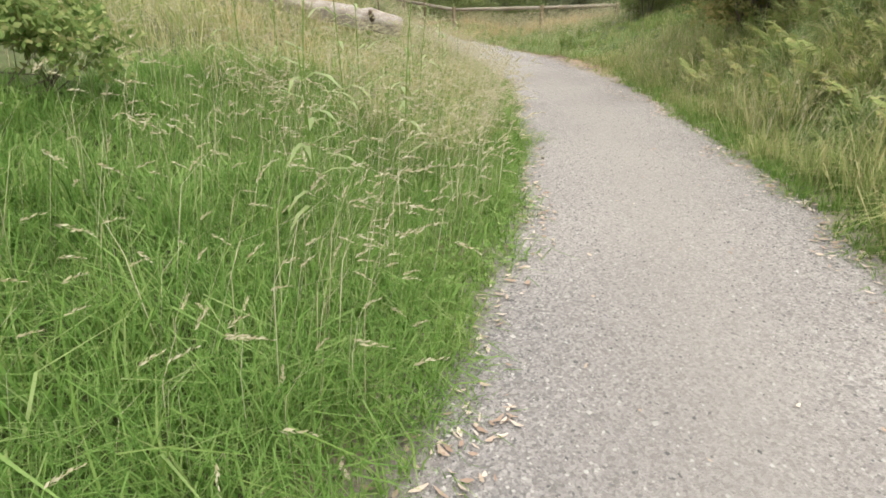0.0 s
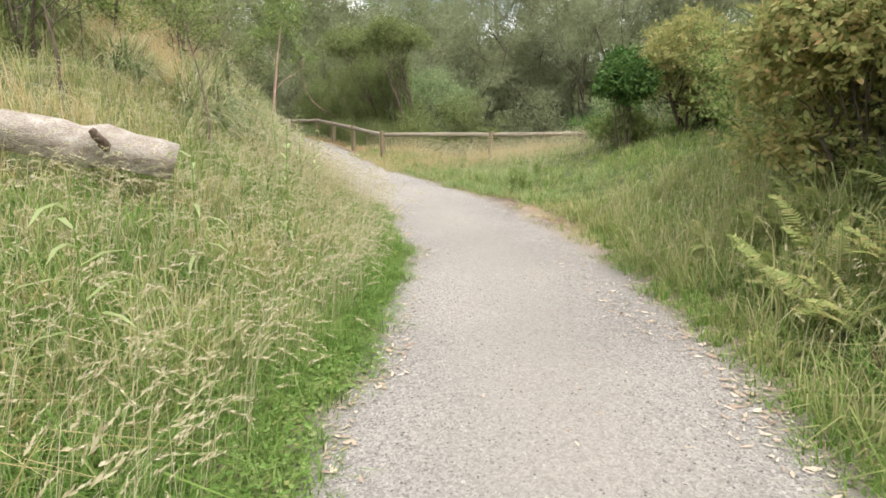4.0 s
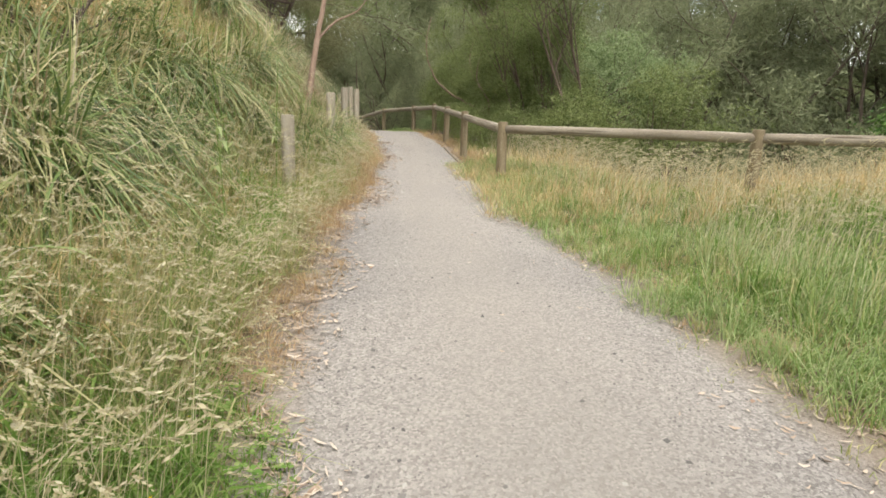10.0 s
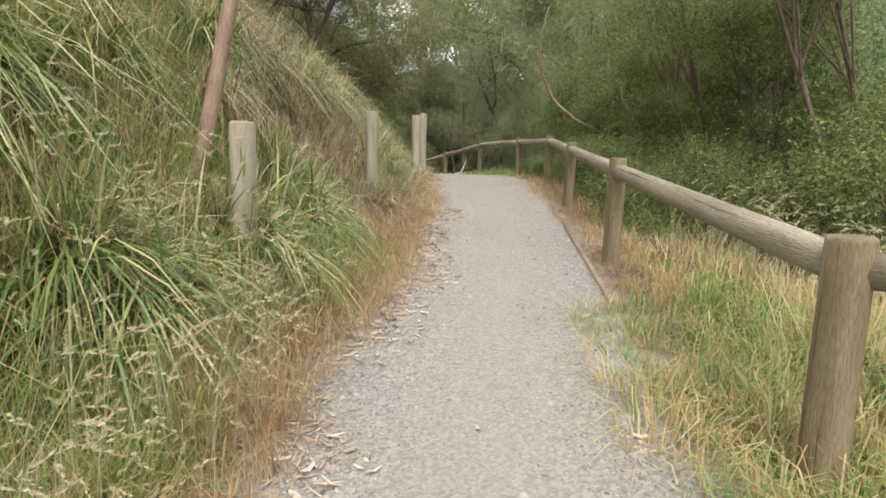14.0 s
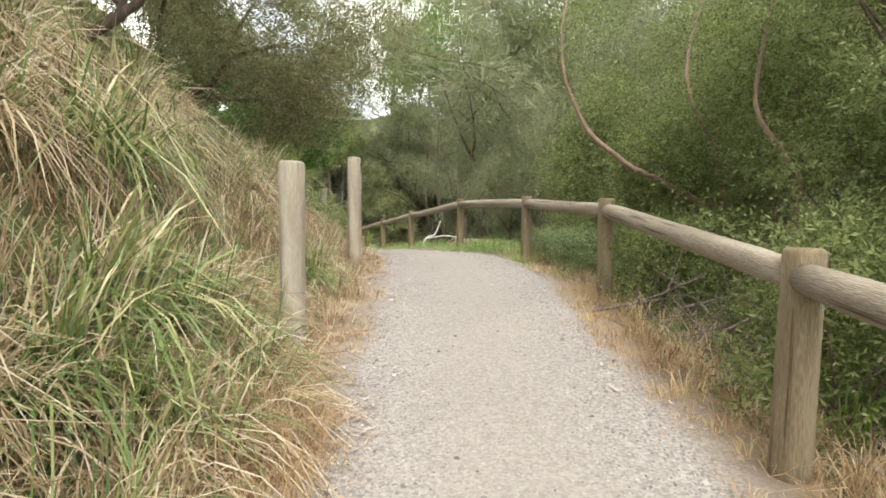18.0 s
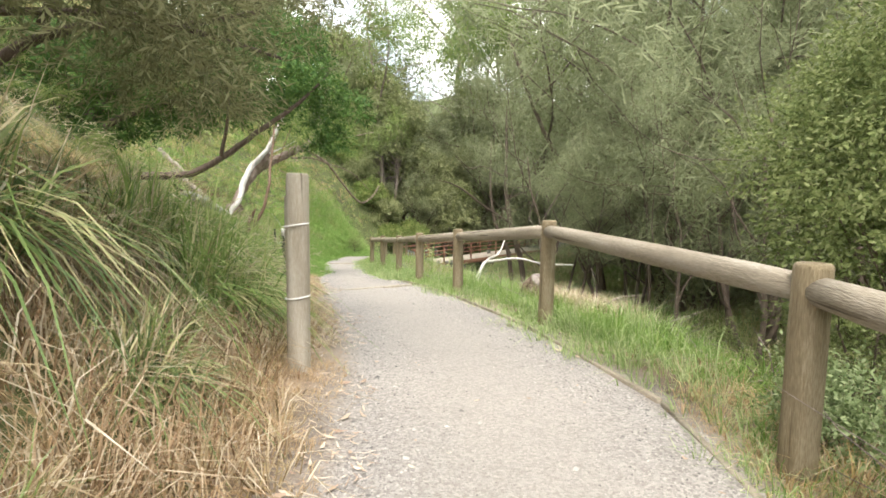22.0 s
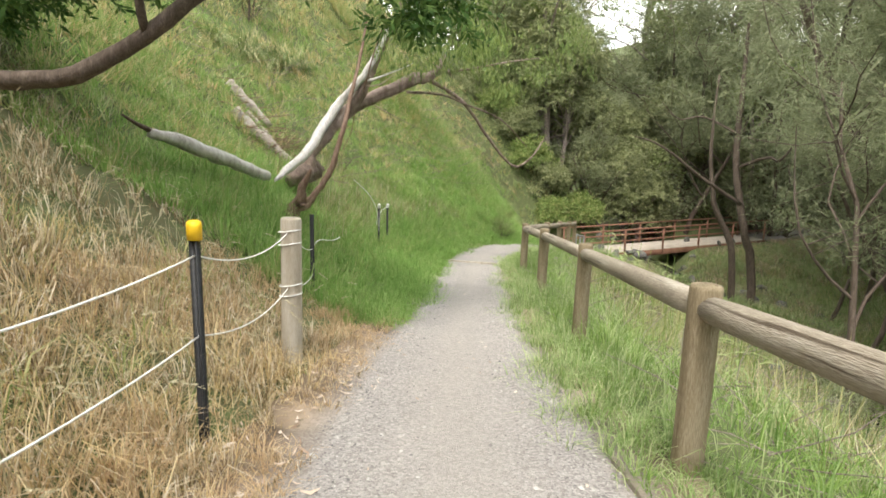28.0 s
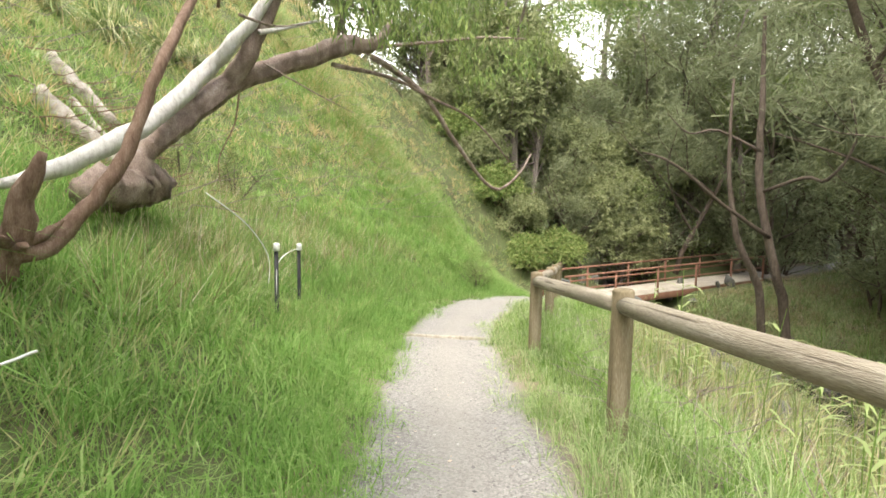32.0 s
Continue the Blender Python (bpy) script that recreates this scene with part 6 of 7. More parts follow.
tree("dark_tree", "dark glossy-leaved tree above the shrubs", (9.6, 31.0, land1(9.6, 31.0)), 5.2, 361, M_DARK, M_BARK, 12000, 0.14, 0.06, 0.28, 0.1, 1.0, stems=2, fork=(6, 5, 4), bare=0.2)
for k, (x, y, s) in enumerate([(-2.6, 20.2, 0.6), (-4.6, 19.4, 0.8), (-4.8, 22.4, 0.7), (-6.2, 24.6, 0.8), (-3.9, 16.5, 0.7), (-5.9, 14.2, 0.9), (-8.0, 22.0, 1.2), (-8.5, 17.0, 1.4), (-9.5, 26.0, 1.2), (-1.6, 3.6, 0.5), (-2.3, 5.4, 0.6)]):
    stand(p5 if k % 2 else p6, x, y, s, 61 * k)
for k, (x, y, s) in enumerate([(-11.5, 19, 1.0), (-12, 26, 0.9), (-15, 30, 1.0), (-10.5, 13, 0.9), (-14, 9, 1.0), (-19, 33, 0.9), (-17, 22, 1.2)]):
    stand((p3, p2, p4)[k % 3], x, y, s, 83 * k)
for k, (c, r, m_) in enumerate([((-31.6, 58.3), 0.75, M_SHRUB), ((-32.6, 58.9), 1.0, M_VALLEY), ((-33.6, 58.6), 1.1, M_SHRUB), ((-34.8, 58.7), 1.2, M_VALLEY), ((-36.0, 58.3), 1.3, M_SHRUB), ((-37.3, 57.8), 1.4, M_VALLEY), ((-31.3, 60.3), 0.9, M_SHRUB)]):
    z0 = land1(*c)
    bushy("valley_shrub", "rounded green shrub where the hillside meets the woods", (c[0], c[1], z0), (c[0], c[1], z0 + r * 0.8), (r, r, r * 0.9), 16, m_, M_BARK, 9000, 0.13, 0.05, 396 + k, "shrub", "shrubs at the foot of the hill", low=-0.6, stems=3, r0=0.03, size=(0.35, 0.55), spray=0.3, clear=False)
# end of the valley and upper hillside
q1 = bushy("valley_tree", "dense olive-green tree at the end of the valley", (-37.6, 60.3, land1(-37.6, 60.3)), (-37.6, 60.3, land1(-37.6, 60.3) + 4.6), (2.6, 2.6, 3.4), 34, M_VALLEY, M_BARK, 24000, 0.26, 0.08, 390, group="valley trees", low=-0.7, stems=2, r0=0.14, spray=0.5, clear=False)
q2 = bushy("valley_tree", "dense green gum at the end of the valley", (-34.6, 61.2, land1(-34.6, 61.2)), (-34.6, 61.2, land1(-34.6, 61.2) + 4.8), (2.5, 2.5, 3.8), 34, M_VALLEY, M_GREYWOOD, 24000, 0.26, 0.08, 391, group="valley trees", low=-0.6, stems=2, r0=0.14, spray=0.5, droop=0.5, clear=False)
for k, (x, y, s) in enumerate([(-38, 57.5, 1.1), (-36.5, 61.5, 1.15), (-34, 63.5, 0.9), (-31.5, 64.5, 0.75), (-40.5, 55, 1.1), (-41, 60.5, 1.3), (-38, 66, 1.1), (-30.5, 72, 1.0), (-24, 74, 1.3), (-21.5, 71, 1.2), (-33, 70, 0.9), (-43, 52, 1.2), (-17, 70, 1.3), (-36, 73, 1.2), (-27, 79, 1.3)]):
    stand((q1, q2)[k % 2], x, y, s, 57 * k, 0.2)
for k, (x, y, s) in enumerate([(-27.6, 52.6, 0.5), (-28.6, 54.6, 0.7), (-30.0, 57.7, 1.1), (-30.3, 61.0, 1.3), (-32.2, 55.5, 1.2), (-33.5, 59.5, 1.6), (-29.0, 63.5, 1.5), (-34.5, 53.5, 1.2), (-27.0, 65.5, 1.5), (-31.5, 66, 1.8), (-37, 62, 1.8), (-36, 57, 1.5), (-39, 54, 1.5), (-26.2, 50.6, 0.35), (-29, 50.5, 0.6)]):
    stand(p6 if k % 2 else p7, x, y, s, 37 * k)
for k, (x, y, s) in enumerate([(-31.5, 62.5, 0.9), (-35, 65, 1.0), (-38, 58, 0.9), (-42, 52, 0.8), (-44, 60, 1.0), (-28, 70, 1.0), (-40, 68, 1.1), (-46, 47, 0.8), (-36, 72, 1.1)]):
    stand((p1, p3, p4)[k % 3], x, y, s * low_gap(x, y), 29 * k)
for k, (x, y, s) in enumerate([(-40, 44, 0.9), (-38, 50, 1.0), (-43, 56, 1.0), (-36, 47.5, 0.8), (-35, 53, 0.9), (-33, 51, 0.75), (-34, 57, 1.0), (-31, 60, 1.0), (-38, 40, 0.9), (-36, 34, 0.9), (-32, 30, 0.9), (-28, 60, 0.9), (-29.5, 56, 0.7)]):
    stand((p1, p4, p2)[k % 3], x, y, s * low_gap(x, y), 41 * k)
for k, (x, y, q) in enumerate([(-36, 56, 1.25), (-39, 60, 1.4), (-34.5, 60.5, 1.2), (-41, 65, 1.5), (-29.5, 66.5, 1.3), (-27, 71, 1.4), (-33, 75, 1.6), (-24.5, 68, 1.2), (-22, 72, 1.3), (-30, 71, 1.4), (-44, 56, 1.3), (-19, 69, 1.2)]):
    stand((p1, p2, p4, p2)[k % 4], x, y, q, 53 * k, 0.2)
for k, (x, y, s) in enumerate([(-26.7, 44.8, 0.35), (-26.2, 43.7, 0.3), (-30.0, 46.5, 0.5), (-32.5, 44.0, 0.7), (-29.0, 39.5, 0.5), (-26.5, 36.0, 0.6)]):
    stand(p6, x, y, s, 51 * k)

# ---- tussocks ----


def tussock(n, length, seed, mat, spread=1.0, broad=1.0):
    """A clump of long arching leaves, longer and lower on the downhill side (+x): one mesh about the origin."""
    g = np.random.default_rng(seed)
    az = g.normal(0, 1.5, n)
    L = length * g.uniform(0.55, 1.15, n)
    out = np.clip(g.uniform(0.2, 1.15, n) * spread, 0, 1.15)
    w = g.uniform(0.0026, 0.0055, n) * broad
    b = g.normal(0, 0.11, (n, 2))
    u = np.linspace(0, 1, 5)[None, :]
    r = L[:, None] * out[:, None] * (0.30 * u + 0.60 * u ** 1.8)
    z = L[:, None] * (u * (1.0 - 0.2 * out[:, None]) - (0.95 * out[:, None] + 0.05) * u ** 2.3)
    cx, cy = b[:, :1] + np.cos(az)[:, None] * r, b[:, 1:] + np.sin(az)[:, None] * r
    t = az + np.pi / 2 + g.normal(0, 0.4, n)
    ww = w[:, None] * np.array([0.8, 1, 1, 0.75, 0.12])[None, :]
    a = np.stack([cx - np.cos(t)[:, None] * ww, cy - np.sin(t)[:, None] * ww, z], -1)
    c = np.stack([cx + np.cos(t)[:, None] * ww, cy + np.sin(t)[:, None] * ww, z + 0.002], -1)
    v = np.stack([a, c], 2).reshape(-1, 3)
    k = np.arange(n)[:, None, None] * 10 + np.arange(4)[None, :, None] * 2
    return mesh_np("tussock", v, (k + np.array([0, 1, 3, 2])).reshape(-1, 4), mat)


TG = [tussock(330, 1.05, 400 + k, M_TUSS, 1.0, 1.5) for k in range(3)]
TD = [tussock(340, 0.85, 410 + k, M_DTUSS, 1.1, 0.95) for k in range(3)]
IG = [tussock(60, 0.9, 420 + k, M_DTUSS, 0.5) for k in range(3)]
ID = [tussock(110, 0.8, 430 + k, M_TUSS, 0.6) for k in range(3)]
FT = tussock(300, 1.0, 450, M_SOFT, 1.0, 0.6)
TS = tussock(420, 0.95, 452, M_SOFT, 1.1, 1.1)
TP = tussock(420, 0.95, 453, M_PALE, 1.1, 0.9)
TL = tussock(380, 1.1, 440, M_RUSH, 0.9, 1.5)
g2 = np.random.default_rng(12)


def put_tussock(s, d, dry, size):
    p = place(np.array([s]), np.array([-(half_width(s) + d)]))[0]
    z = land1(p[0], p[1])
    ob = new("grass_tussock")
    k = g2.integers(3)
    tagged(child("outer_leaves", (TD if dry else TG)[k], ob), kind="stuff")
    tagged(child("inner_leaves", (ID if dry else IG)[k], ob), kind="stuff")
    tilt = 12 if d > 0.6 else 5
    h = math.degrees(math.atan2(*np.array([np.interp(s, S, RIGHT[:, 0]), np.interp(s, S, RIGHT[:, 1])])))
    ob.matrix_basis = pose(p[0], p[1], z - 0.05, 0, 0, 90 - h) @ pose(0, 0, 0, 0, tilt, g2.normal(0, 35)) @ Matrix.Scale(size, 4)
    tagged(ob, "dry straw-coloured grass tussock drooping down the bank" if dry else "green mat-rush tussock with long arching leaves", "tussock", "tussocks on the bank")


for y in np.arange(20.6, 37.4, 0.66):
    s = s_of(y)
    for row, (d, size) in enumerate([(1.2, 0.85), (2.0, 1.15), (3.0, 1.3), (4.2, 1.4), (5.6, 1.5)]):
        if row == 0 and (y < 25 or y > 35 or g2.uniform() < 0.3) or row == 1 and y > 36 or row > 1 and 21.5 < y < 26:
            continue
        dry = g2.uniform() < (0.08 if y < 28.0 else 0.88 if y < 35.4 else 0.25)
        put_tussock(s + g2.normal(0, 0.25), d + g2.normal(0, 0.2) + 0.3 * (y < 24), dry, size * g2.uniform(0.75, 1.2))
for x, y, sc in [(-10.75, 35.75, 1.0), (-11.2, 35.5, 1.1), (-10.3, 35.2, 1.05), (-11.5, 36.1, 1.0), (-10.9, 35.0, 1.1), (-12.3, 36.7, 1.05), (-12.8, 36.85, 1.0), (-12.5, 36.25, 1.1), (-13.2, 36.7, 1.0), (-12.0, 36.2, 0.9)]:
    ob = new("grass_tussock")
    tagged(child("outer_leaves", TL, ob), kind="stuff")
    tagged(child("inner_leaves", IG[1], ob), kind="stuff")
    ob.matrix_basis = pose(x, y, land1(x, y) - 0.05, 0, 0, 50 + 30 * math.sin(9 * x)) @ Matrix.Scale(sc, 4)
    tagged(ob, "lush green mat-rush tussock beside a wire fence", "tussock", "tussocks on the bank")
for y, d, z_ in [(18.6, 2.2, 1), (19.4, 1.6, 1), (20.0, 2.6, 1.1), (19.2, 3.4, 1.2), (37.6, 1.7, 0.9), (38.4, 2.4, 0.9), (17.6, 3.2, 1.0), (21.0, 1.9, 1.25), (21.7, 2.4, 1.3), (22.4, 2.0, 1.1), (22.0, 3.2, 1.35), (23.2, 1.95, 0.95), (24.4, 1.6, 0.85), (28.9, 0.95, 0.7), (29.8, 1.0, 0.75), (30.6, 0.8, 0.7), (31.4, 0.8, 0.6), (27.4, 1.2, 0.8), (32.2, 0.85, 0.7), (25.6, 1.05, 1.0), (26.4, 0.95, 1.0), (27.2, 0.95, 0.95), (31.8, 1.0, 0.8), (33.4, 0.9, 0.75), (30.2, 1.1, 0.8), (33.0, 0.75, 0.65), (33.8, 0.8, 0.7), (34.6, 0.75, 0.7), (30.75, 0.45, 0.85), (30.4, 0.6, 0.95), (30.0, 0.5, 0.8), (29.2, 0.75, 0.9), (30.55, 0.8, 0.64)]:
    put_tussock(s_of(y), d, 28.5 < y < 35 and z_ > 0.65, z_)
for y, d, z_ in [(31.0, 0.62, 1.0), (31.3, 1.0, 1.15), (30.9, 1.15, 1.1)]:
    put_tussock(s_of(y), d, y > 30.95, z_)
for k, (y, d, z_) in enumerate([(35.6, 0.95, 0.75), (36.2, 1.1, 0.8), (36.6, 1.7, 0.95), (37.0, 1.0, 0.7), (37.5, 1.4, 0.85), (38.1, 1.2, 0.7), (38.0, 2.0, 0.9), (37.2, 2.2, 1.0), (35.9, 1.8, 0.95)]):
    put_tussock(s_of(y), d, k % 3 > 0, z_)
for k in range(30):
    y, d = g2.uniform(4.5, 13), g2.uniform(1.3, 3.6)
    s = s_of(y)
    q = place(np.array([s]), np.array([half_width(s) + d]))[0]
    h = math.degrees(math.atan2(np.interp(s, S, RIGHT[:, 1]), np.interp(s, S, RIGHT[:, 0]))) + 180
    ob = new("grass_tussock")
    tagged(child("outer_leaves", (FT, FT, TD[0])[k % 3], ob), kind="stuff")
    ob.matrix_basis = pose(q[0], q[1], land1(q[0], q[1]) - 0.05, 0, 0, h + g2.normal(0, 35)) @ pose(0, 0, 0, 0, 10, 0) @ Matrix.Scale(g2.uniform(0.7, 1.05), 4)
    tagged(ob, "long fine grass arching down the ferny bank", "tussock", "arching grass clumps")
for k, (x, y, sc) in enumerate([(5.9, 7.6, 0.9), (6.3, 8.3, 1.1), (6.1, 9.2, 1.0), (6.7, 9.6, 1.25), (6.4, 10.4, 1.1), (6.9, 8.8, 1.3), (7.2, 10.3, 1.3), (6.2, 6.6, 1.0), (6.8, 7.4, 1.2), (6.4, 11.5, 1.0), (6.0, 5.6, 0.9)]):
    ob = new("grass_tussock")
    tagged(child("outer_leaves", (TS, TP)[k % 2], ob), kind="stuff")
    ob.matrix_basis = pose(x, y, land1(x, y) - 0.05, 0, 0, 180 + 25 * math.sin(9 * k)) @ pose(0, 0, 0, 0, 12, 0) @ Matrix.Scale(sc, 4)
    tagged(ob, "pale arching grass mound spilling down the ferny bank", "tussock", "arching grass clumps")
for x, y, sc in [(-30.2, 43.2, 1.3), (-30.9, 44.6, 1.3), (-29.6, 42.2, 1.0), (-30.8, 43.6, 1.2), (-31.4, 45.4, 1.2)]:
    ob = new("grass_tussock")
    tagged(child("outer_leaves", TG[0], ob), kind="stuff")
    ob.matrix_basis = pose(x, y, land1(x, y) - 0.05, 0, 0, 50 * x) @ Matrix.Scale(sc, 4)
    tagged(ob, "large strappy green plant high on the hillside", "tussock", "tussocks on the bank")

# ---- pickets, wire, timber ----


def picket(x, y, z, cap):
    """A black steel Y-section picket, with or without a cap."""
    g = land1(x, y)
    t = thing("star_picket", "black steel picket with a yellow plastic cap holding fence wire" if cap == 2 else "black steel picket with a pale cap holding fence wire" if cap else "black steel picket in tall green grass", "picket", (x, y, g), "pickets")
    h = z - g
    v, f = [], []
    for k in range(3):
        a = 2 * math.pi * k / 3
        c, s_ = math.cos(a), math.sin(a)
        n = len(v)
        for zz in (-0.3, h):
            v += [(c * rr - s_ * w, s_ * rr + c * w, zz) for rr, w in ((0.0, -0.003), (0.028, -0.003), (0.028, 0.003), (0.0, 0.003))]
        f += [(n + a_, n + b_, n + 4 + b_, n + 4 + a_) for a_, b_ in ((0, 1), (1, 2), (2, 3), (3, 0))] + [(n + 4, n + 5, n + 6, n + 7)]
    stake = child("stake", mesh_np("stake", v, f, M_BLACK), t)
    if cap:
        child("cap", mesh_np("cap", *tube([(0, 0, h - 0.075), (0, 0, h - 0.01), (0, 0, h + 0.012), (0, 0, h + 0.02)], [0.034, 0.036, 0.033, 0.018], 12, True), M_YELLOW if cap == 2 else M_WHITE, True), stake, "yellow plastic cap" if cap == 2 else "pale plastic cap")
    return t


picket(-13.24, 37.94, 2.06, 1)
picket(-14.89, 39.20, 2.05, 2)
picket(-18.07, 40.93, 1.68, 0)
picket(-22.13, 43.84, 1.33, 1)
picket(-22.93, 44.46, 1.24, 1)

wire = thing("fence_wire", "white insulated fence wire sagging between posts and pickets", "wire", (0, 0, 0))
UP = [(-9.45, 35.47, 2.43), (-11.85, 37.08, 2.2), (-13.24, 37.94, 1.98), (-14.89, 39.2, 1.9), (-16.16, 40.06, 1.80), (-18.07, 40.93, 1.28)]
LO = [(-9.45, 35.47, 1.93), (-11.85, 37.08, 1.80), (-13.24, 37.94, 1.62), (-14.89, 39.2, 1.50), (-16.16, 40.06, 1.38), (-18.07, 40.93, 0.98)]
for row in (UP, LO):
    for k in range(len(row) - 1):
        a, b = np.array(row[k]), np.array(row[k + 1])
        t = np.linspace(0, 1, 13)[:, None]
        p = a + (b - a) * t
        p[:, 2] -= (0.10 if k % 2 else 0.06) * 4 * (t * (1 - t))[:, 0]
        child("strand", mesh_np("strand", *tube(p, 0.0045, 6, True), M_WHITE, True), wire)
for pts in ([(-18.07, 40.93, 1.30), (-18.3, 41.1, 1.34), (-18.6, 41.38, 1.27), (-18.8, 41.57, 1.27)], [(-22.13, 43.84, 0.75), (-22.15, 43.86, 1.1), (-22.5, 44.15, 1.2), (-22.93, 44.46, 1.18)], [(-21.2, 42.85, 1.9), (-21.5, 43.3, 1.6), (-21.75, 43.6, 1.25), (-21.8, 43.62, 0.95)]):
    child("strand", limb_mesh("strand", pts, [0.006] * 4, M_WHITE, 6, 0, 3, 5), wire)


def ring(x, y, z, r):
    a = np.linspace(0, 2 * np.pi, 25)
    return tube(np.stack([x + r * np.cos(a), y + r * np.sin(a), z + 0.012 * np.sin(a + 1)], 1), 0.0055, 6, False)


for x, y, zz in [(-9.51, 35.53, (2.43, 1.93)), (-11.9, 37.13, (2.2, 1.80)), (-16.16, 40.06, (1.80, 1.70, 1.38, 1.30))]:
    for z in zz:
        child("tie", mesh_np("tie", *ring(x, y, z, 0.083), M_WHITE, True), wire)


def timber(name, label, a, b, w, h, mat, category, group=""):
    a, b = Vector(a), Vector(b)
    L = (b - a).length
    me = mesh_np(name, *box(0, 0, 0, L, w, h), mat)
    ob = solo(name, me, label, category, group)
    x = (b - a).normalized()
    zax = Vector((0, 0, 1))
    y = zax.cross(x).normalized()
    m = Matrix((x, y, x.cross(y))).transposed().to_4x4()
    m.translation = (a + b) / 2
    ob.matrix_world = m
    return ob


for a, b in [((-13.3, 38.66), (-12.72, 40.14)), ((-22.53, 45.78), (-21.62, 46.66))]:
    za, zb2 = (float(np.interp(CL[nearest(np.array([q[0]]), np.array([q[1]]))[0], 1], CL[:, 1], CL[:, 2])) for q in (a, b))
    timber("step_edge", "pale timber edge set across the gravel path", (*a, za - 0.006), (*b, zb2 - 0.006), 0.055, 0.10, M_GREYPOST, "step", "step edges")
for y0, y1 in [(27.0, 29.4), (34.2, 35.9), (35.93, 37.3), (37.33, 38.4), (38.43, 39.4), (39.43, 40.3)]:
    p = []
    for yy in (y0, y1):
        s = s_of(yy)
        q = place(np.array([s]), np.array([half_width(s) + 0.04]))[0]
        p.append((q[0], q[1], float(np.interp(s, S, CL[:, 2])) - 0.035))
    timber("edging_board", "weathered timber board edging the gravel path", p[0], p[1], 0.04, 0.16, M_BOARD, "edging", "edging boards")

# ---- creek: bridge, rocks, water ----
CO = np.array([CREEK[0]] + [a + (b - a) * t for a, b in zip(CREEK[:-1], CREEK[1:]) for t in np.linspace(0.1, 1, 10)])
ct = np.gradient(CO, axis=0)
ct /= np.linalg.norm(ct, axis=1)[:, None]
cn = np.stack([-ct[:, 1], ct[:, 0]], 1)
cw = 0.62
wv = np.concatenate([np.c_[CO - cn * cw, np.full(len(CO), CREEK_Z + 0.16)], np.c_[CO + cn * cw, np.full(len(CO), CREEK_Z + 0.16)]])
m = len(CO)
solo("creek_water", mesh_np("creek_water", wv, [(k, k + 1, m + k + 1, m + k) for k in range(m - 1)], M_WATER), "dark shallow creek water", "water", kind="structure")


def rock(seed, r):
    bm = bmesh.new()
    bmesh.ops.create_icosphere(bm, subdivisions=2, radius=r)
    g = np.random.default_rng(seed)
    ax = g.normal(0, 1, (5, 3))
    ax /= np.linalg.norm(ax, axis=1)[:, None]
    cut_at = g.uniform(0.3, 0.7, 5)
    sq = g.uniform(0.6, 1.2, 3)
    for v in bm.verts:
        c = np.array(v.co)
        for a_, k_ in zip(ax, cut_at):
            over = c @ a_ - k_ * r
            if over > 0:
                c = c - a_ * over
        v.co = Vector(c * sq)
    me = bpy.data.meshes.new("rock")
    bm.to_mesh(me)
    bm.free()
    me.materials.append(M_ROCK)
    return me


ROCKS = [rock(k, 0.3) for k in range(5)]
g3 = np.random.default_rng(31)
for k in range(260):
    i = g3.integers(30, len(CO) - 14)
    c = CO[i] + cn[i] * g3.normal(0, 1.0 if k < 120 else 2.2) + ct[i] * g3.uniform(-0.4, 0.4)
    z = land1(c[0], c[1])
    ob = new("creek_rock", ROCKS[k % 5])
    ob.matrix_world = pose(c[0], c[1], z + 0.05, g3.uniform(0, 360), g3.uniform(0, 30), g3.uniform(0, 360)) @ Matrix.Scale(g3.uniform(0.4, 1.2), 4)
    tagged(ob, "dark angular rock in the creek bed", "rock", "creek rocks")

gw = np.random.default_rng(71)
for mat_, lab, n_ in ((M_TUSS, "rank green sedge in the creek gully", 1600), (M_DTUSS, "dry grass and debris in the creek gully", 1900), (M_PALE, "pale weeds in the creek gully", 1300)):
    gxx, gyy = gw.uniform(-27, -2, n_ * 4), gw.uniform(42, 76, n_ * 4)
    cd = creek_distance(gxx, gyy)
    q = nearest(gxx, gyy)
    away = np.hypot(gxx - CL[q, 0], gyy - CL[q, 1])
    ok = (cd < 13) & (cd > 0.5) & (away > 1.6) & ((gyy > 57.5) | (away > 2.4))
    gxx, gyy = np.repeat(gxx[ok], 16), np.repeat(gyy[ok], 16)
    n = len(gxx)
    aa, rr = gw.uniform(0, 2 * np.pi, n), np.abs(gw.normal(0, 0.12, n))
    gxx, gyy = gxx + np.cos(aa) * rr, gyy + np.sin(aa) * rr
    solo("creek_grass", mesh_np("creek_grass", *blades(gxx, gyy, land(gxx, gyy) - 0.02, gw.uniform(0.15, 0.6, n), np.full(n, 0.014), gw.uniform(0.2, 1.0, n), 72, aa, True), mat_), lab, "grass", kind="stuff")

br = thing("footbridge", "timber footbridge with pale deck and red-brown railings over the creek", "bridge", (-28.85, 57.75, -2.03))
br.rotation_euler = (0, -0.03, math.atan2(6.84, 1.41))
LB, WB = 11.85, 1.7
for k in range(79):
    child("deck_board", mesh_np("deck_board", *box(0.075 + k * 0.15, WB / 2, -0.02, 0.14, WB, 0.04), M_DECK), br) if k == 0 else None
deck = [o for o in br.children if o.name.startswith("deck_board")][0].data
for k in range(1, 79):
    o = child("deck_board", deck, br)
    o.location = (0.15 * k, 0, 0)
for y in (0.06, WB / 2, WB - 0.06):
    child("beam", mesh_np("beam", *box(LB / 2, y, -0.18, LB, 0.12, 0.26), M_RUSTRAIL), br)
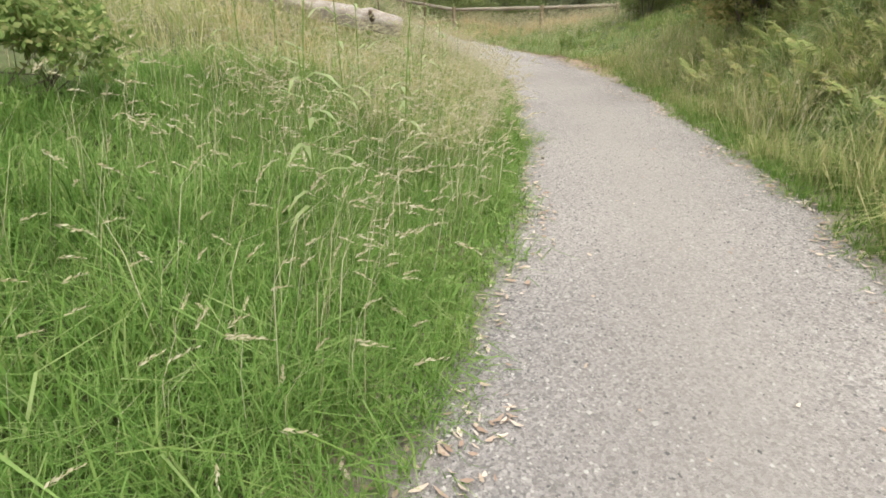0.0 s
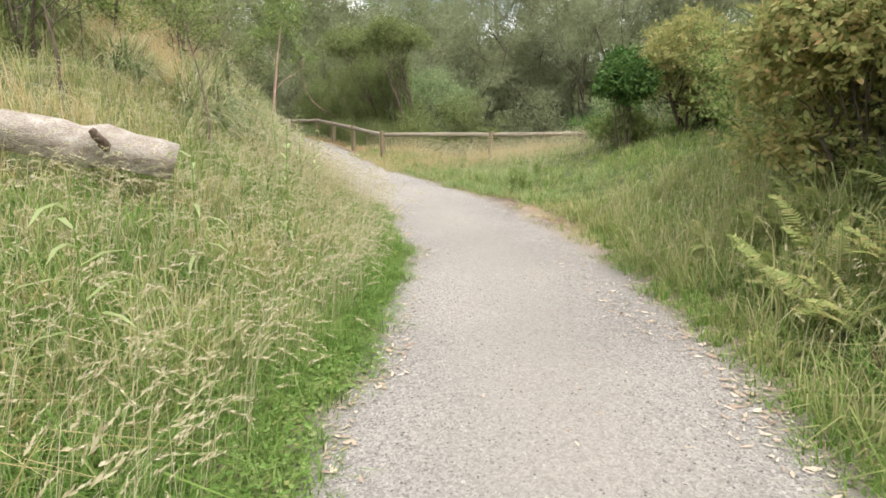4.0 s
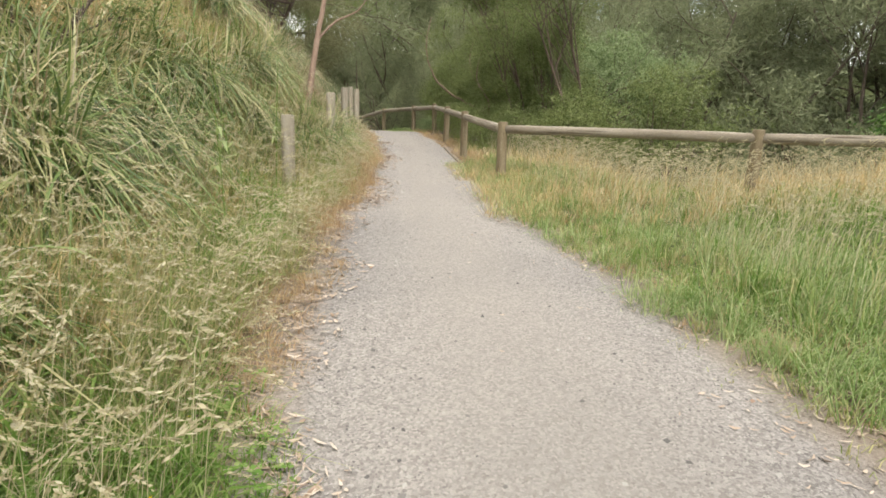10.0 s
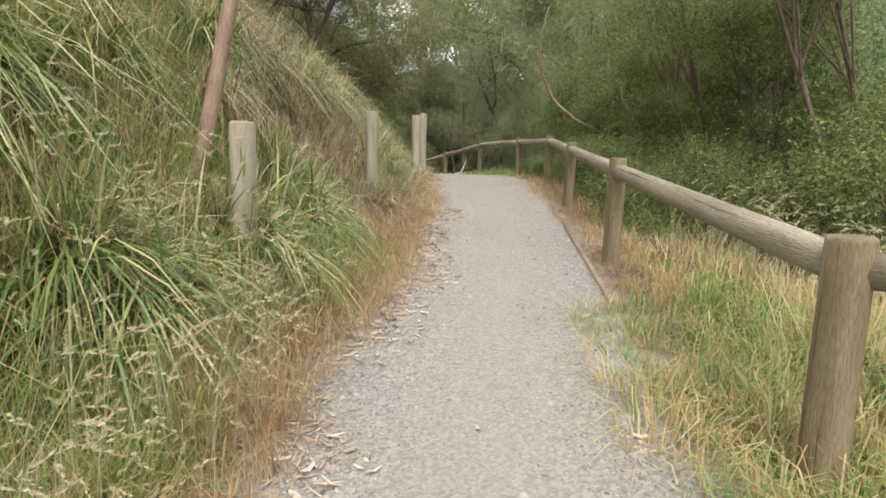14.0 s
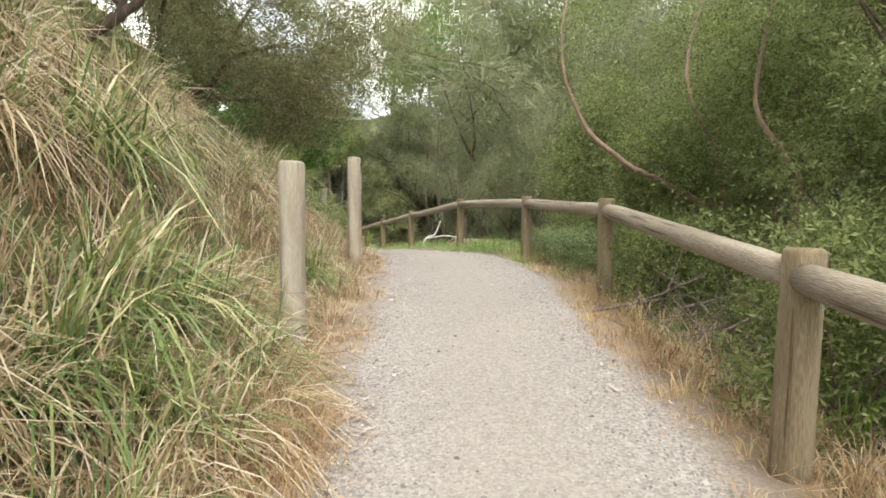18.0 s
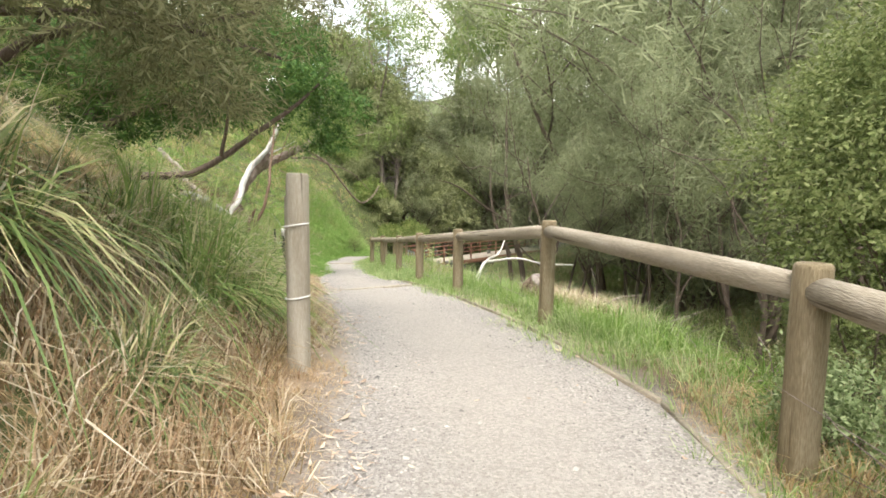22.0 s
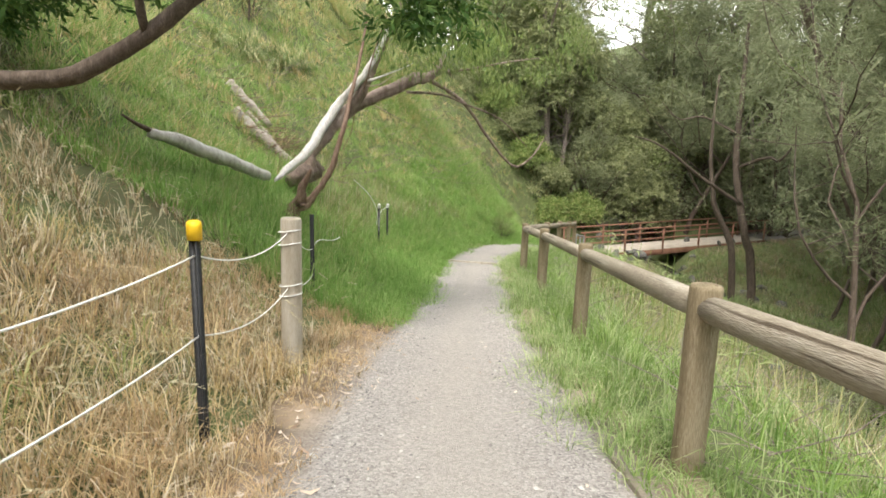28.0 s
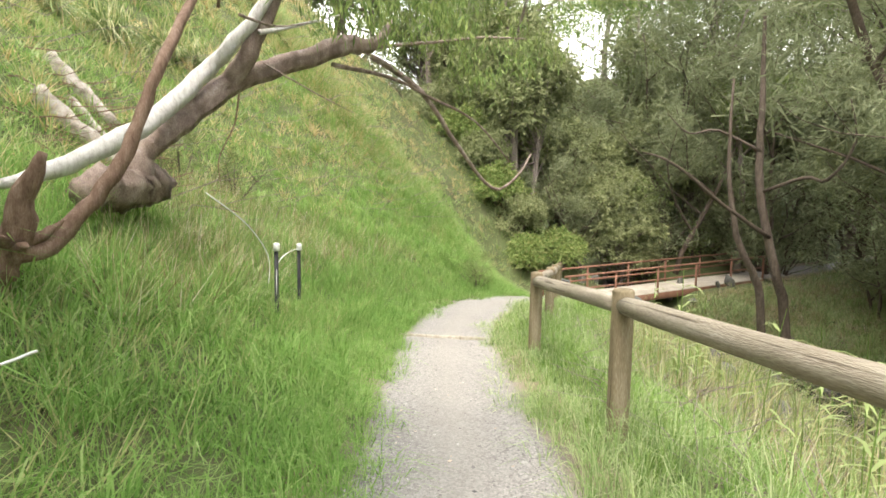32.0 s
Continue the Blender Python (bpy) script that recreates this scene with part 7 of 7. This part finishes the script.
for y in (0.03, WB - 0.03):
    railing = child("railing", mesh_np("railing", *box(LB / 2, y, 1.035, LB + 0.3, 0.09, 0.06), M_RUSTRAIL), br, "red-brown timber handrail")
    for k in range(6):
        x = 0.06 + k * 2.34
        v, f = box(0, 0, 0, 1.25, 0.07, 0.07)
        child("railing_post", mesh_np("railing_post", v[:, [2, 1, 0]] + (x, y, 0.38), f[:, ::-1], M_RUSTRAIL), railing)
    child("mid_rail", mesh_np("mid_rail", *box(LB / 2, y + (0.075 if y < 1 else -0.075), 0.5, LB, 0.04, 0.07), M_RUSTRAIL), railing)
gr = thing("guard_rail", "short galvanised guard rail leading to the footbridge", "rail", (0, 0, 0))
for k, (x, y) in enumerate([(-28.35, 56.65), (-28.6, 57.2), (-28.82, 57.68)]):
    z = land1(x, y)
    v, f = box(0, 0, 0, 1.3, 0.06, 0.06)
    o = child("post", mesh_np("post", v[:, [2, 1, 0]] + (0, 0, 0.2), f[:, ::-1], M_GALV), gr)
    o.location = (x, y, z)
for k, (a, b) in enumerate([((-28.35, 56.65), (-28.6, 57.2)), ((-28.6, 57.2), (-28.82, 57.68))]):
    za, zc = land1(*a) + 0.85, land1(*b) + 0.85
    child("beam", mesh_np("beam", *tube([(*a, za), (*b, zc)], 0.04, 8, True), M_GALV), gr)

# ---- litter, gravel, twigs, flowers ----


def chips(n, seed, d0, d1, length, width, y0, y1, side):
    x, y, z, s, d = strew(n, y0, y1, d0, d1, side, seed, 1.0, 0.15)
    g = np.random.default_rng(seed)
    m_ = len(x)
    z = np.where(d < 1.5, np.maximum(path_z(s, side * (half_width(s) + d)), z), z) + 0.012
    a = g.uniform(0, np.pi, m_)
    L, W_ = length * g.uniform(0.4, 1.4, m_), width * g.uniform(0.5, 1.5, m_)
    dx, dy = np.cos(a), np.sin(a)
    c = g.uniform(0.0, 0.25, m_) * L
    P0 = np.stack([x - dx * L / 2, y - dy * L / 2, z + c], 1)
    P1 = np.stack([x, y, z], 1)
    P2 = np.stack([x + dx * L / 2, y + dy * L / 2, z + c * 0.6], 1)
    o = np.stack([-dy * W_ / 2, dx * W_ / 2, g.normal(0, 0.2, m_) * W_], 1)
    v = np.stack([P0 - o * 0.3, P0 + o * 0.3, P1 - o, P1 + o, P2 - o * 0.3, P2 + o * 0.3], 1).reshape(-1, 3)
    k = np.arange(m_)[:, None] * 6
    return v, np.stack([k + [0, 1, 3, 2], k + [2, 3, 5, 4]], 1).reshape(-1, 4)


pieces = [chips(1600, 514, -0.75, 0.3, 0.05, 0.013, 12, 20, 1), chips(1500, 511, -0.28, 0.12, 0.055, 0.016, 1.5, 18, -1), chips(1300, 512, -0.22, 0.2, 0.06, 0.016, 2, 14, 1), chips(1500, 513, -0.3, 0.1, 0.06, 0.014, 18, 30, -1), chips(7000, 501, -0.15, 0.6, 0.10, 0.008, 18.5, 30, -1), chips(2600, 508, -0.12, 0.6, 0.08, 0.008, 28, 40, -1), chips(3600, 507, -0.22, 0.7, 0.07, 0.008, 14.5, 25.5, 1), chips(700, 502, -0.2, 0.3, 0.06, 0.014, 2, 19, -1), chips(1500, 503, -0.1, 0.6, 0.07, 0.015, 2, 27, 1), chips(700, 504, -0.1, 0.4, 0.07, 0.014, 28, 42, -1), chips(500, 505, -0.1, 0.4, 0.06, 0.014, 27, 40, 1), chips(700, 506, -1.6, 0.2, 0.035, 0.012, 2, 45, 1)]
solo("bark_litter", mesh_np("bark_litter", *joined(pieces), M_LITTER), "curled strips of fallen bark and leaves along the path edge", "litter", kind="stuff")


def stones(n, seed, y0, y1, rmin, rmax, edge):
    g = np.random.default_rng(seed)
    s = g.uniform(s_of(y0), s_of(y1), n)
    u = g.uniform(-1, 1, n)
    u = np.sign(u) * np.abs(u) ** edge * 1.05
    p = place(s, u * half_width(s))
    z = path_z(s, u * half_width(s)) - 0.001
    r = g.uniform(rmin, rmax, n)[:, None]
    a = g.uniform(0, 2 * np.pi, n)
    ex = np.stack([np.cos(a), np.sin(a), 0 * a], 1) * r * g.uniform(0.8, 1.5, (n, 1))
    ey = np.stack([-np.sin(a), np.cos(a), 0 * a], 1) * r * g.uniform(0.6, 1.1, (n, 1))
    c = np.c_[p, z]
    top = c + np.stack([g.normal(0, 0.2, n), g.normal(0, 0.2, n), g.uniform(0.5, 0.95, n)], 1) * r
    v = np.stack([c + ex, c + ey, c - ex, c - ey, top], 1).reshape(-1, 3)
    k = np.arange(n)[:, None] * 5
    return v, np.stack([k + t for t in ([0, 1, 4], [1, 2, 4], [2, 3, 4], [3, 0, 4])], 1).reshape(-1, 3)


solo("loose_gravel", mesh_np("loose_gravel", *joined([stones(36000, 601, 2.5, 14, 0.003, 0.011, 0.6), stones(20000, 603, 13, 24, 0.003, 0.008, 0.32), stones(42000, 604, 24, 48, 0.003, 0.010, 0.36), stones(2600, 602, 2.5, 46, 0.010, 0.019, 0.5)]), M_STONE), "loose grey and cream gravel chips on the path", "gravel", kind="stuff")


def twigs(n, seed, y0, y1, d0, d1, side, length, r, lift):
    x, y, z, s, d = strew(n, y0, y1, d0, d1, side, seed, 1.0)
    g = np.random.default_rng(seed)
    out = []
    for k in range(len(x)):
        a = g.uniform(0, 2 * np.pi)
        L = length * g.uniform(0.4, 1.3)
        e = np.array([math.cos(a), math.sin(a), g.uniform(-0.1, lift)]) * L
        p0 = np.array([x[k], y[k], z[k] + 0.02])
        out.append(tube([p0, p0 + e * 0.5 + g.normal(0, 0.08, 3) * L, p0 + e + g.normal(0, 0.1, 3) * L], [r, r * 0.8, r * 0.4], 3, False))
    return joined(out)


solo("dead_twigs", mesh_np("dead_twigs", *joined([twigs(2000, 611, 35, 49, 0.9, 6, 1, 0.7, 0.006, 0.6), twigs(2200, 613, 43, 60, 2.0, 10, 1, 0.9, 0.011, 0.4)]), M_GREYWOOD), "tangle of grey dead twigs below the rail", "twigs", kind="stuff")
solo("dead_twigs", mesh_np("dead_twigs", *twigs(900, 614, 29.5, 36, 0.6, 3.0, 1, 0.6, 0.005, 0.6), M_GREYWOOD), "tangle of grey dead twigs under the wattles", "twigs", kind="stuff")
solo("dead_twigs", mesh_np("dead_twigs", *twigs(260, 612, 46, 55, 3, 9, -1, 1.6, 0.009, 0.5), M_GREYWOOD), "tangle of dead branches at the foot of the hill", "twigs", kind="stuff")



def brush_pile(label, x, y, spread, n, length, r, seed):
    """Fallen branches with side twigs, thrown together."""
    g = np.random.default_rng(seed)
    t = thing("brush_pile", label, "branches", (x, y, land1(x, y)), "fallen brush")
    for k in range(n):
        a, lift = g.uniform(0, 2 * np.pi), g.uniform(0.02, 0.4)
        L = length * g.uniform(0.6, 1.2)
        e = np.array([math.cos(a), math.sin(a), lift])
        q = g.normal(0, spread, 2)
        p0 = np.array([q[0] - e[0] * L * 0.5, q[1] - e[1] * L * 0.5, 0.0])
        p0[2] = land1(x + p0[0], y + p0[1]) - land1(x, y) + g.uniform(0.02, 0.18)
        p1_ = p0 + e * L * 0.5 + g.normal(0, 0.07, 3) * L
        p2_ = p0 + e * L + g.normal(0, 0.1, 3) * L
        b = child("branch", limb_mesh("branch", [p0, p1_, p2_], [r, r * 0.7, r * 0.25], M_GREYWOOD, 6, 0.1, seed + k, 3), t)
        for m in range(3):
            o = p1_ + (p2_ - p1_) * g.uniform(-0.4, 0.7)
            w = o + g.normal(0, 0.22, 3) * L + [0, 0, 0.08]
            child("twig", mesh_np("twig", *tube([o, o * 0.5 + w * 0.5 + g.normal(0, 0.03, 3), w], [r * 0.35, r * 0.25, r * 0.1], 4, False), M_GREYWOOD, True), b)


brush_pile("heap of grey fallen branches behind the rail", -8.35, 39.3, 0.25, 14, 0.8, 0.013, 780)
brush_pile("heap of grey fallen branches under the wattle", -3.95, 33.7, 0.35, 12, 1.1, 0.016, 800)
brush_pile("heap of grey fallen branches under the wattle", -4.55, 35.0, 0.3, 9, 0.9, 0.013, 820)
x, y, z, s, d = strew(3200, 37.3, 38.5, 1.0, 1.9, 1, 781, 1.0)
gq = np.random.default_rng(782)
solo("dry_grass", mesh_np("dry_grass", *blades(x, y, z, gq.uniform(0.15, 0.45, len(x)), np.full(len(x), 0.006), gq.uniform(0.8, 1.5, len(x)), 783), M_DTUSS), "heap of collapsed dry grass behind the rail", "grass", kind="stuff")
gd = np.random.default_rng(77)
roots = []
for k in range(420):
    x0, y0 = -25.7 + gd.normal(0, 0.75), 42.7 + gd.normal(0, 0.5)
    p0 = np.array([x0, y0, land1(x0, y0) + 0.02])
    e = np.array([gd.normal(0, 0.5), gd.normal(0, 0.5), gd.uniform(-0.25, 0.3)])
    roots.append(tube([p0, p0 + e * 0.4 + gd.normal(0, 0.05, 3), p0 + e * 0.8], [0.012, 0.009, 0.003], 4, False))
solo("dead_roots", mesh_np("dead_roots", *joined(roots), M_TORN), "tangle of torn brown roots and bark on the hillside", "roots", kind="stuff")

# reeds below the rail and rank stems on the bank
x, y, z, s, d = strew(500, 41, 49, 2.2, 4.5, 1, 621, 1.0)
gq = np.random.default_rng(5)
n = len(x)
v1 = blades(x, y, z, gq.uniform(0.7, 1.3, n), np.full(n, 0.012), gq.uniform(0.2, 0.6, n), 622)
solo("reeds", mesh_np("reeds", *v1, M_PALE), "pale tall reeds growing by the creek", "reeds", kind="stuff")


def reed(seed, h):
    """A cane with broad drooping leaves: stem and leaves as two meshes."""
    g = np.random.default_rng(seed)
    lean = g.normal(0, 0.08, 2)
    pts = [(lean[0] * h * t * t, lean[1] * h * t * t, h * t) for t in np.linspace(0, 1, 6)]
    st = tube(pts, np.linspace(0.007, 0.003, 6), 5, False)
    blades_ = []
    for k in range(9):
        lv = []
        t = 0.3 + 0.07 * k
        o = np.array([lean[0] * h * t * t, lean[1] * h * t * t, h * t])
        a = g.uniform(0, 2 * np.pi)
        dr = np.array([math.cos(a), math.sin(a), 0])
        sd = np.array([-dr[1], dr[0], 0])
        L = g.uniform(0.32, 0.55)
        for u_, w_ in ((0, 0.007), (0.35, 0.017), (0.7, 0.013), (1.0, 0.001)):
            c = o + dr * L * u_ * 0.85 + np.array([0, 0, L * (0.55 * u_ - 0.6 * u_ * u_)])
            lv += [c - sd * w_, c + sd * w_]
        blades_.append(mesh_np("leaf", np.array(lv), np.array([(2 * q, 2 * q + 1, 2 * q + 3, 2 * q + 2) for q in range(3)]), M_REED))
    return mesh_np("stem", *st, M_GREEN), blades_


REEDS = [reed(700 + k, 1.25 + 0.15 * k) for k in range(4)]
g4 = np.random.default_rng(17)
for k, (y, d) in enumerate([(4.4, 1.0), (4.9, 1.3), (5.5, 0.8), (6.2, 1.5), (6.6, 1.0), (7.4, 1.7), (8.2, 1.2), (9.3, 1.4), (10.4, 1.1), (12.0, 1.3), (13.5, 1.1), (15.0, 1.5), (16.6, 1.2), (18.0, 1.5), (19.5, 1.1), (5.8, 2.2), (7.0, 2.4), (21.5, 0.9), (22.6, 1.2), (23.4, 1.0)]):
    s = s_of(y)
    p = place(np.array([s]), np.array([-(half_width(s) + d)]))[0]
    t = thing("cane_reed", "slender green cane reed with broad drooping leaves", "reed", (p[0], p[1], land1(p[0], p[1]) - 0.05), "cane reeds")
    t.rotation_euler = (0, 0, g4.uniform(0, 6))
    sm, lm = REEDS[k % 4]
    child("stem", sm, t)
    for leaf in lm:
        child("leaf", leaf, t)
for k in range(16):
    s = s_of(g4.uniform(42.0, 48.5))
    p = place(np.array([s]), np.array([half_width(s) + g4.uniform(2.0, 3.6)]))[0]
    t = thing("cane_reed", "pale creek reed with broad arching leaves below the rail", "reed", (p[0], p[1], land1(p[0], p[1]) - 0.05), "creek reeds")
    t.rotation_euler = (0, 0, g4.uniform(0, 6))
    sm, lm = REEDS[k % 4]
    child("stem", sm, t)
    for leaf in lm:
        child("leaf", leaf, t)



def frond(seed):
    """One arching bracken frond with paired leaflets: vertices and triangles."""
    g = np.random.default_rng(seed)
    L = g.uniform(0.55, 0.85)
    v, f = [], []
    for k in range(24):
        t = 0.12 + 0.88 * k / 24
        c = np.array([L * (0.75 * t), 0, L * (0.85 * t - 0.5 * t * t)])
        w = 0.24 * L * (1.15 - t) * (0.5 + min(1, t * 3) * 0.5)
        for q in (-1, 1):
            n0 = len(v)
            tip = c + np.array([0.35 * w, q * w, -0.15 * w + g.normal(0, 0.01)])
            v += [c - (0.007, 0, 0), c + (0.008, 0, 0.004), tip, (c + tip) / 2 + np.array([0.014, 0, 0])]
            f += [(n0, n0 + 1, n0 + 3), (n0, n0 + 3, n0 + 2)]
    n0 = len(v)
    for k in range(5):
        t = k / 4
        c = np.array([L * 0.75 * t, 0, L * (0.85 * t - 0.5 * t * t)])
        v += [c + (0, -0.004, 0), c + (0, 0.004, 0)]
        if k:
            q = n0 + 2 * k
            f += [(q - 2, q - 1, q + 1), (q - 2, q + 1, q)]
    return mesh_np("frond", np.array(v), np.array(f), M_FERN)


FRONDS = [frond(800 + k) for k in range(4)]
g6 = np.random.default_rng(66)
for k in range(170):
    y, d = g6.uniform(4.0, 14), g6.uniform(0.9, 3.4)
    s = s_of(y)
    p = place(np.array([s]), np.array([half_width(s) + d]))[0]
    t = thing("bracken_fern", "arching green and browning bracken fern under shrubs", "fern", (p[0], p[1], land1(p[0], p[1]) - 0.03), "bracken ferns")
    for q in range(6):
        o = child("frond", FRONDS[(k + q) % 4], t)
        o.rotation_euler = (g6.normal(0, 0.15), g6.normal(-0.25, 0.2), 2 * math.pi * (q + g6.uniform(0, 0.6)) / 7)
        o.scale = (0.85, 0.85, 0.85) if q % 2 else (1.15, 1.15, 1.15)

# leafy weed beside the bare strip of the clearing
for x, y, h in [(3.95, 20.8, 0.55), (4.15, 20.65, 0.45), (4.6, 21.9, 0.4)]:
    t = thing("weed", "upright leafy green weed in the clearing", "plant", (x, y, land1(x, y)), "weeds")
    for q in range(5):
        a_ = q * 1.3
        child("stem", mesh_np("stem", *tube([(0, 0, -0.05), (0.04 * math.cos(a_), 0.04 * math.sin(a_), h * 0.5), (0.1 * math.cos(a_), 0.1 * math.sin(a_), h)], [0.006, 0.005, 0.002], 5, False), M_GREEN), t)
    ends = [(np.array([0.09 * math.cos(q * 1.3) * z, 0.09 * math.sin(q * 1.3) * z, h * z]), np.array([0, 0, 0.2])) for q in range(5) for z in (0.25, 0.4, 0.55, 0.7, 0.85, 1.0)]
    tagged(child("foliage", mesh_np("foliage", *leaves(ends, 260, 0.075, 0.02, 0.03, 90, -0.1), M_SHRUB), t), kind="stuff")

# saplings with bare stems on the bank
for k, (x, y, h, lx, ly) in enumerate([(-1.0, 16.2, 2.8, 0.02, 0.05), (-3.9, 17.5, 4.0, 0.1, 0.0), (-2.4, 15.0, 3.0, 0.1, 0.05)]):
    tree("sapling", "slender sapling with a bare reddish stem", (x, y, land1(x, y)), h, 350 + k, M_WATTLE, M_RBARK, 900, 0.12, 0.03, 0.25, 0.022, 0.8, group="saplings", fork=(4, 3, 2), bare=0.55, lean=(lx, ly))

sp = thing("sapling", "young gum sapling with smooth reddish trunk behind a post", "tree", (0, 0, 0), "saplings")
child("trunk", limb_mesh("trunk", [(-3.74, 25.45, land1(-3.74, 25.45) - 0.2), (-3.70, 25.58, 1.6), (-3.69, 25.75, 2.2), (-3.67, 25.88, 2.8), (-3.6, 26.2, 4.0), (-3.5, 26.5, 5.2)], [0.07, 0.06, 0.055, 0.05, 0.035, 0.015], M_SAPL, 10, 0.06, 91), sp)
child("limb", limb_mesh("limb", [(-3.67, 25.9, 2.85), (-3.4, 26.1, 3.2), (-3.1, 26.4, 3.45), (-2.9, 26.6, 3.9)], [0.022, 0.018, 0.014, 0.006], M_SAPL, 7, 0.08, 92), sp)
child("limb", limb_mesh("limb", [(-3.62, 26.1, 3.6), (-3.9, 26.4, 4.1), (-4.2, 26.7, 4.7)], [0.02, 0.015, 0.006], M_SAPL, 7, 0.08, 93), sp)
SP = [(-3.5, 26.5, 4.9, 0.5), (-2.95, 26.55, 3.95, 0.32), (-4.2, 26.7, 4.6, 0.45), (-3.5, 26.7, 5.6, 0.5)]
tagged(child("leaf_sprays", mesh_np("leaf_sprays", *clumps([b[:3] for b in SP], [b[3] for b in SP], 3200, 0.13, 0.026, 94, (0, 0, 0), 0.3, 8, 0.6, clear=False), M_GUM), sp), kind="stuff")

# small plants: clover and yellow flowers
x, y, z, s, d = strew(9000, 9, 18, 0.0, 0.9, -1, 631, 1.3, 0.3)
n = len(x)
g5 = np.random.default_rng(8)
c = np.stack([x, y, z + g5.uniform(0.03, 0.10, n)], 1)
a = g5.uniform(0, 2 * np.pi, n)
e1 = np.stack([np.cos(a), np.sin(a), g5.normal(0, 0.3, n)], 1) * 0.016
e2 = np.stack([-np.sin(a), np.cos(a), g5.normal(0, 0.3, n)], 1) * 0.014
solo("clover", mesh_np("clover", np.stack([c - e1, c - e2, c + e1, c + e2], 1).reshape(-1, 3), np.arange(n * 4).reshape(-1, 4), M_SHRUB), "low clover leaves spilling over the path edge", "clover", kind="stuff")


def flower_mesh():
    v, f = [(0, 0, 0.0)], []
    for k in range(5):
        a = 2 * math.pi * k / 5
        n0 = len(v)
        v += [(0.006 * math.cos(a - 0.5), 0.006 * math.sin(a - 0.5), 0.002), (0.013 * math.cos(a), 0.013 * math.sin(a), 0.006), (0.006 * math.cos(a + 0.5), 0.006 * math.sin(a + 0.5), 0.002)]
        f.append((0, n0, n0 + 1, n0 + 2))
    return mesh_np("petals", np.array(v), np.array(f), M_PETAL)


FM = flower_mesh()
FS = mesh_np("stem", *tube([(0, 0, -0.16), (0.01, 0, -0.08), (0, 0, 0)], 0.0012, 4, False), M_GREEN)
for k in range(34):
    y, d, side = (g5.uniform(12.5, 19.5), g5.uniform(0.05, 0.5), -1) if k < 24 else (g5.uniform(38.2, 39.8), g5.uniform(0.3, 1.2), -1)
    s = s_of(y)
    p = place(np.array([s]), np.array([side * (half_width(s) + d)]))[0]
    t = thing("buttercup", "small yellow buttercup flower in the grass", "flower", (p[0], p[1], land1(p[0], p[1]) + 0.15), "buttercups")
    t.rotation_euler = (g5.normal(0, 0.3), g5.normal(0, 0.3), 0)
    child("petals", FM, t)
    child("stem", FS, t)
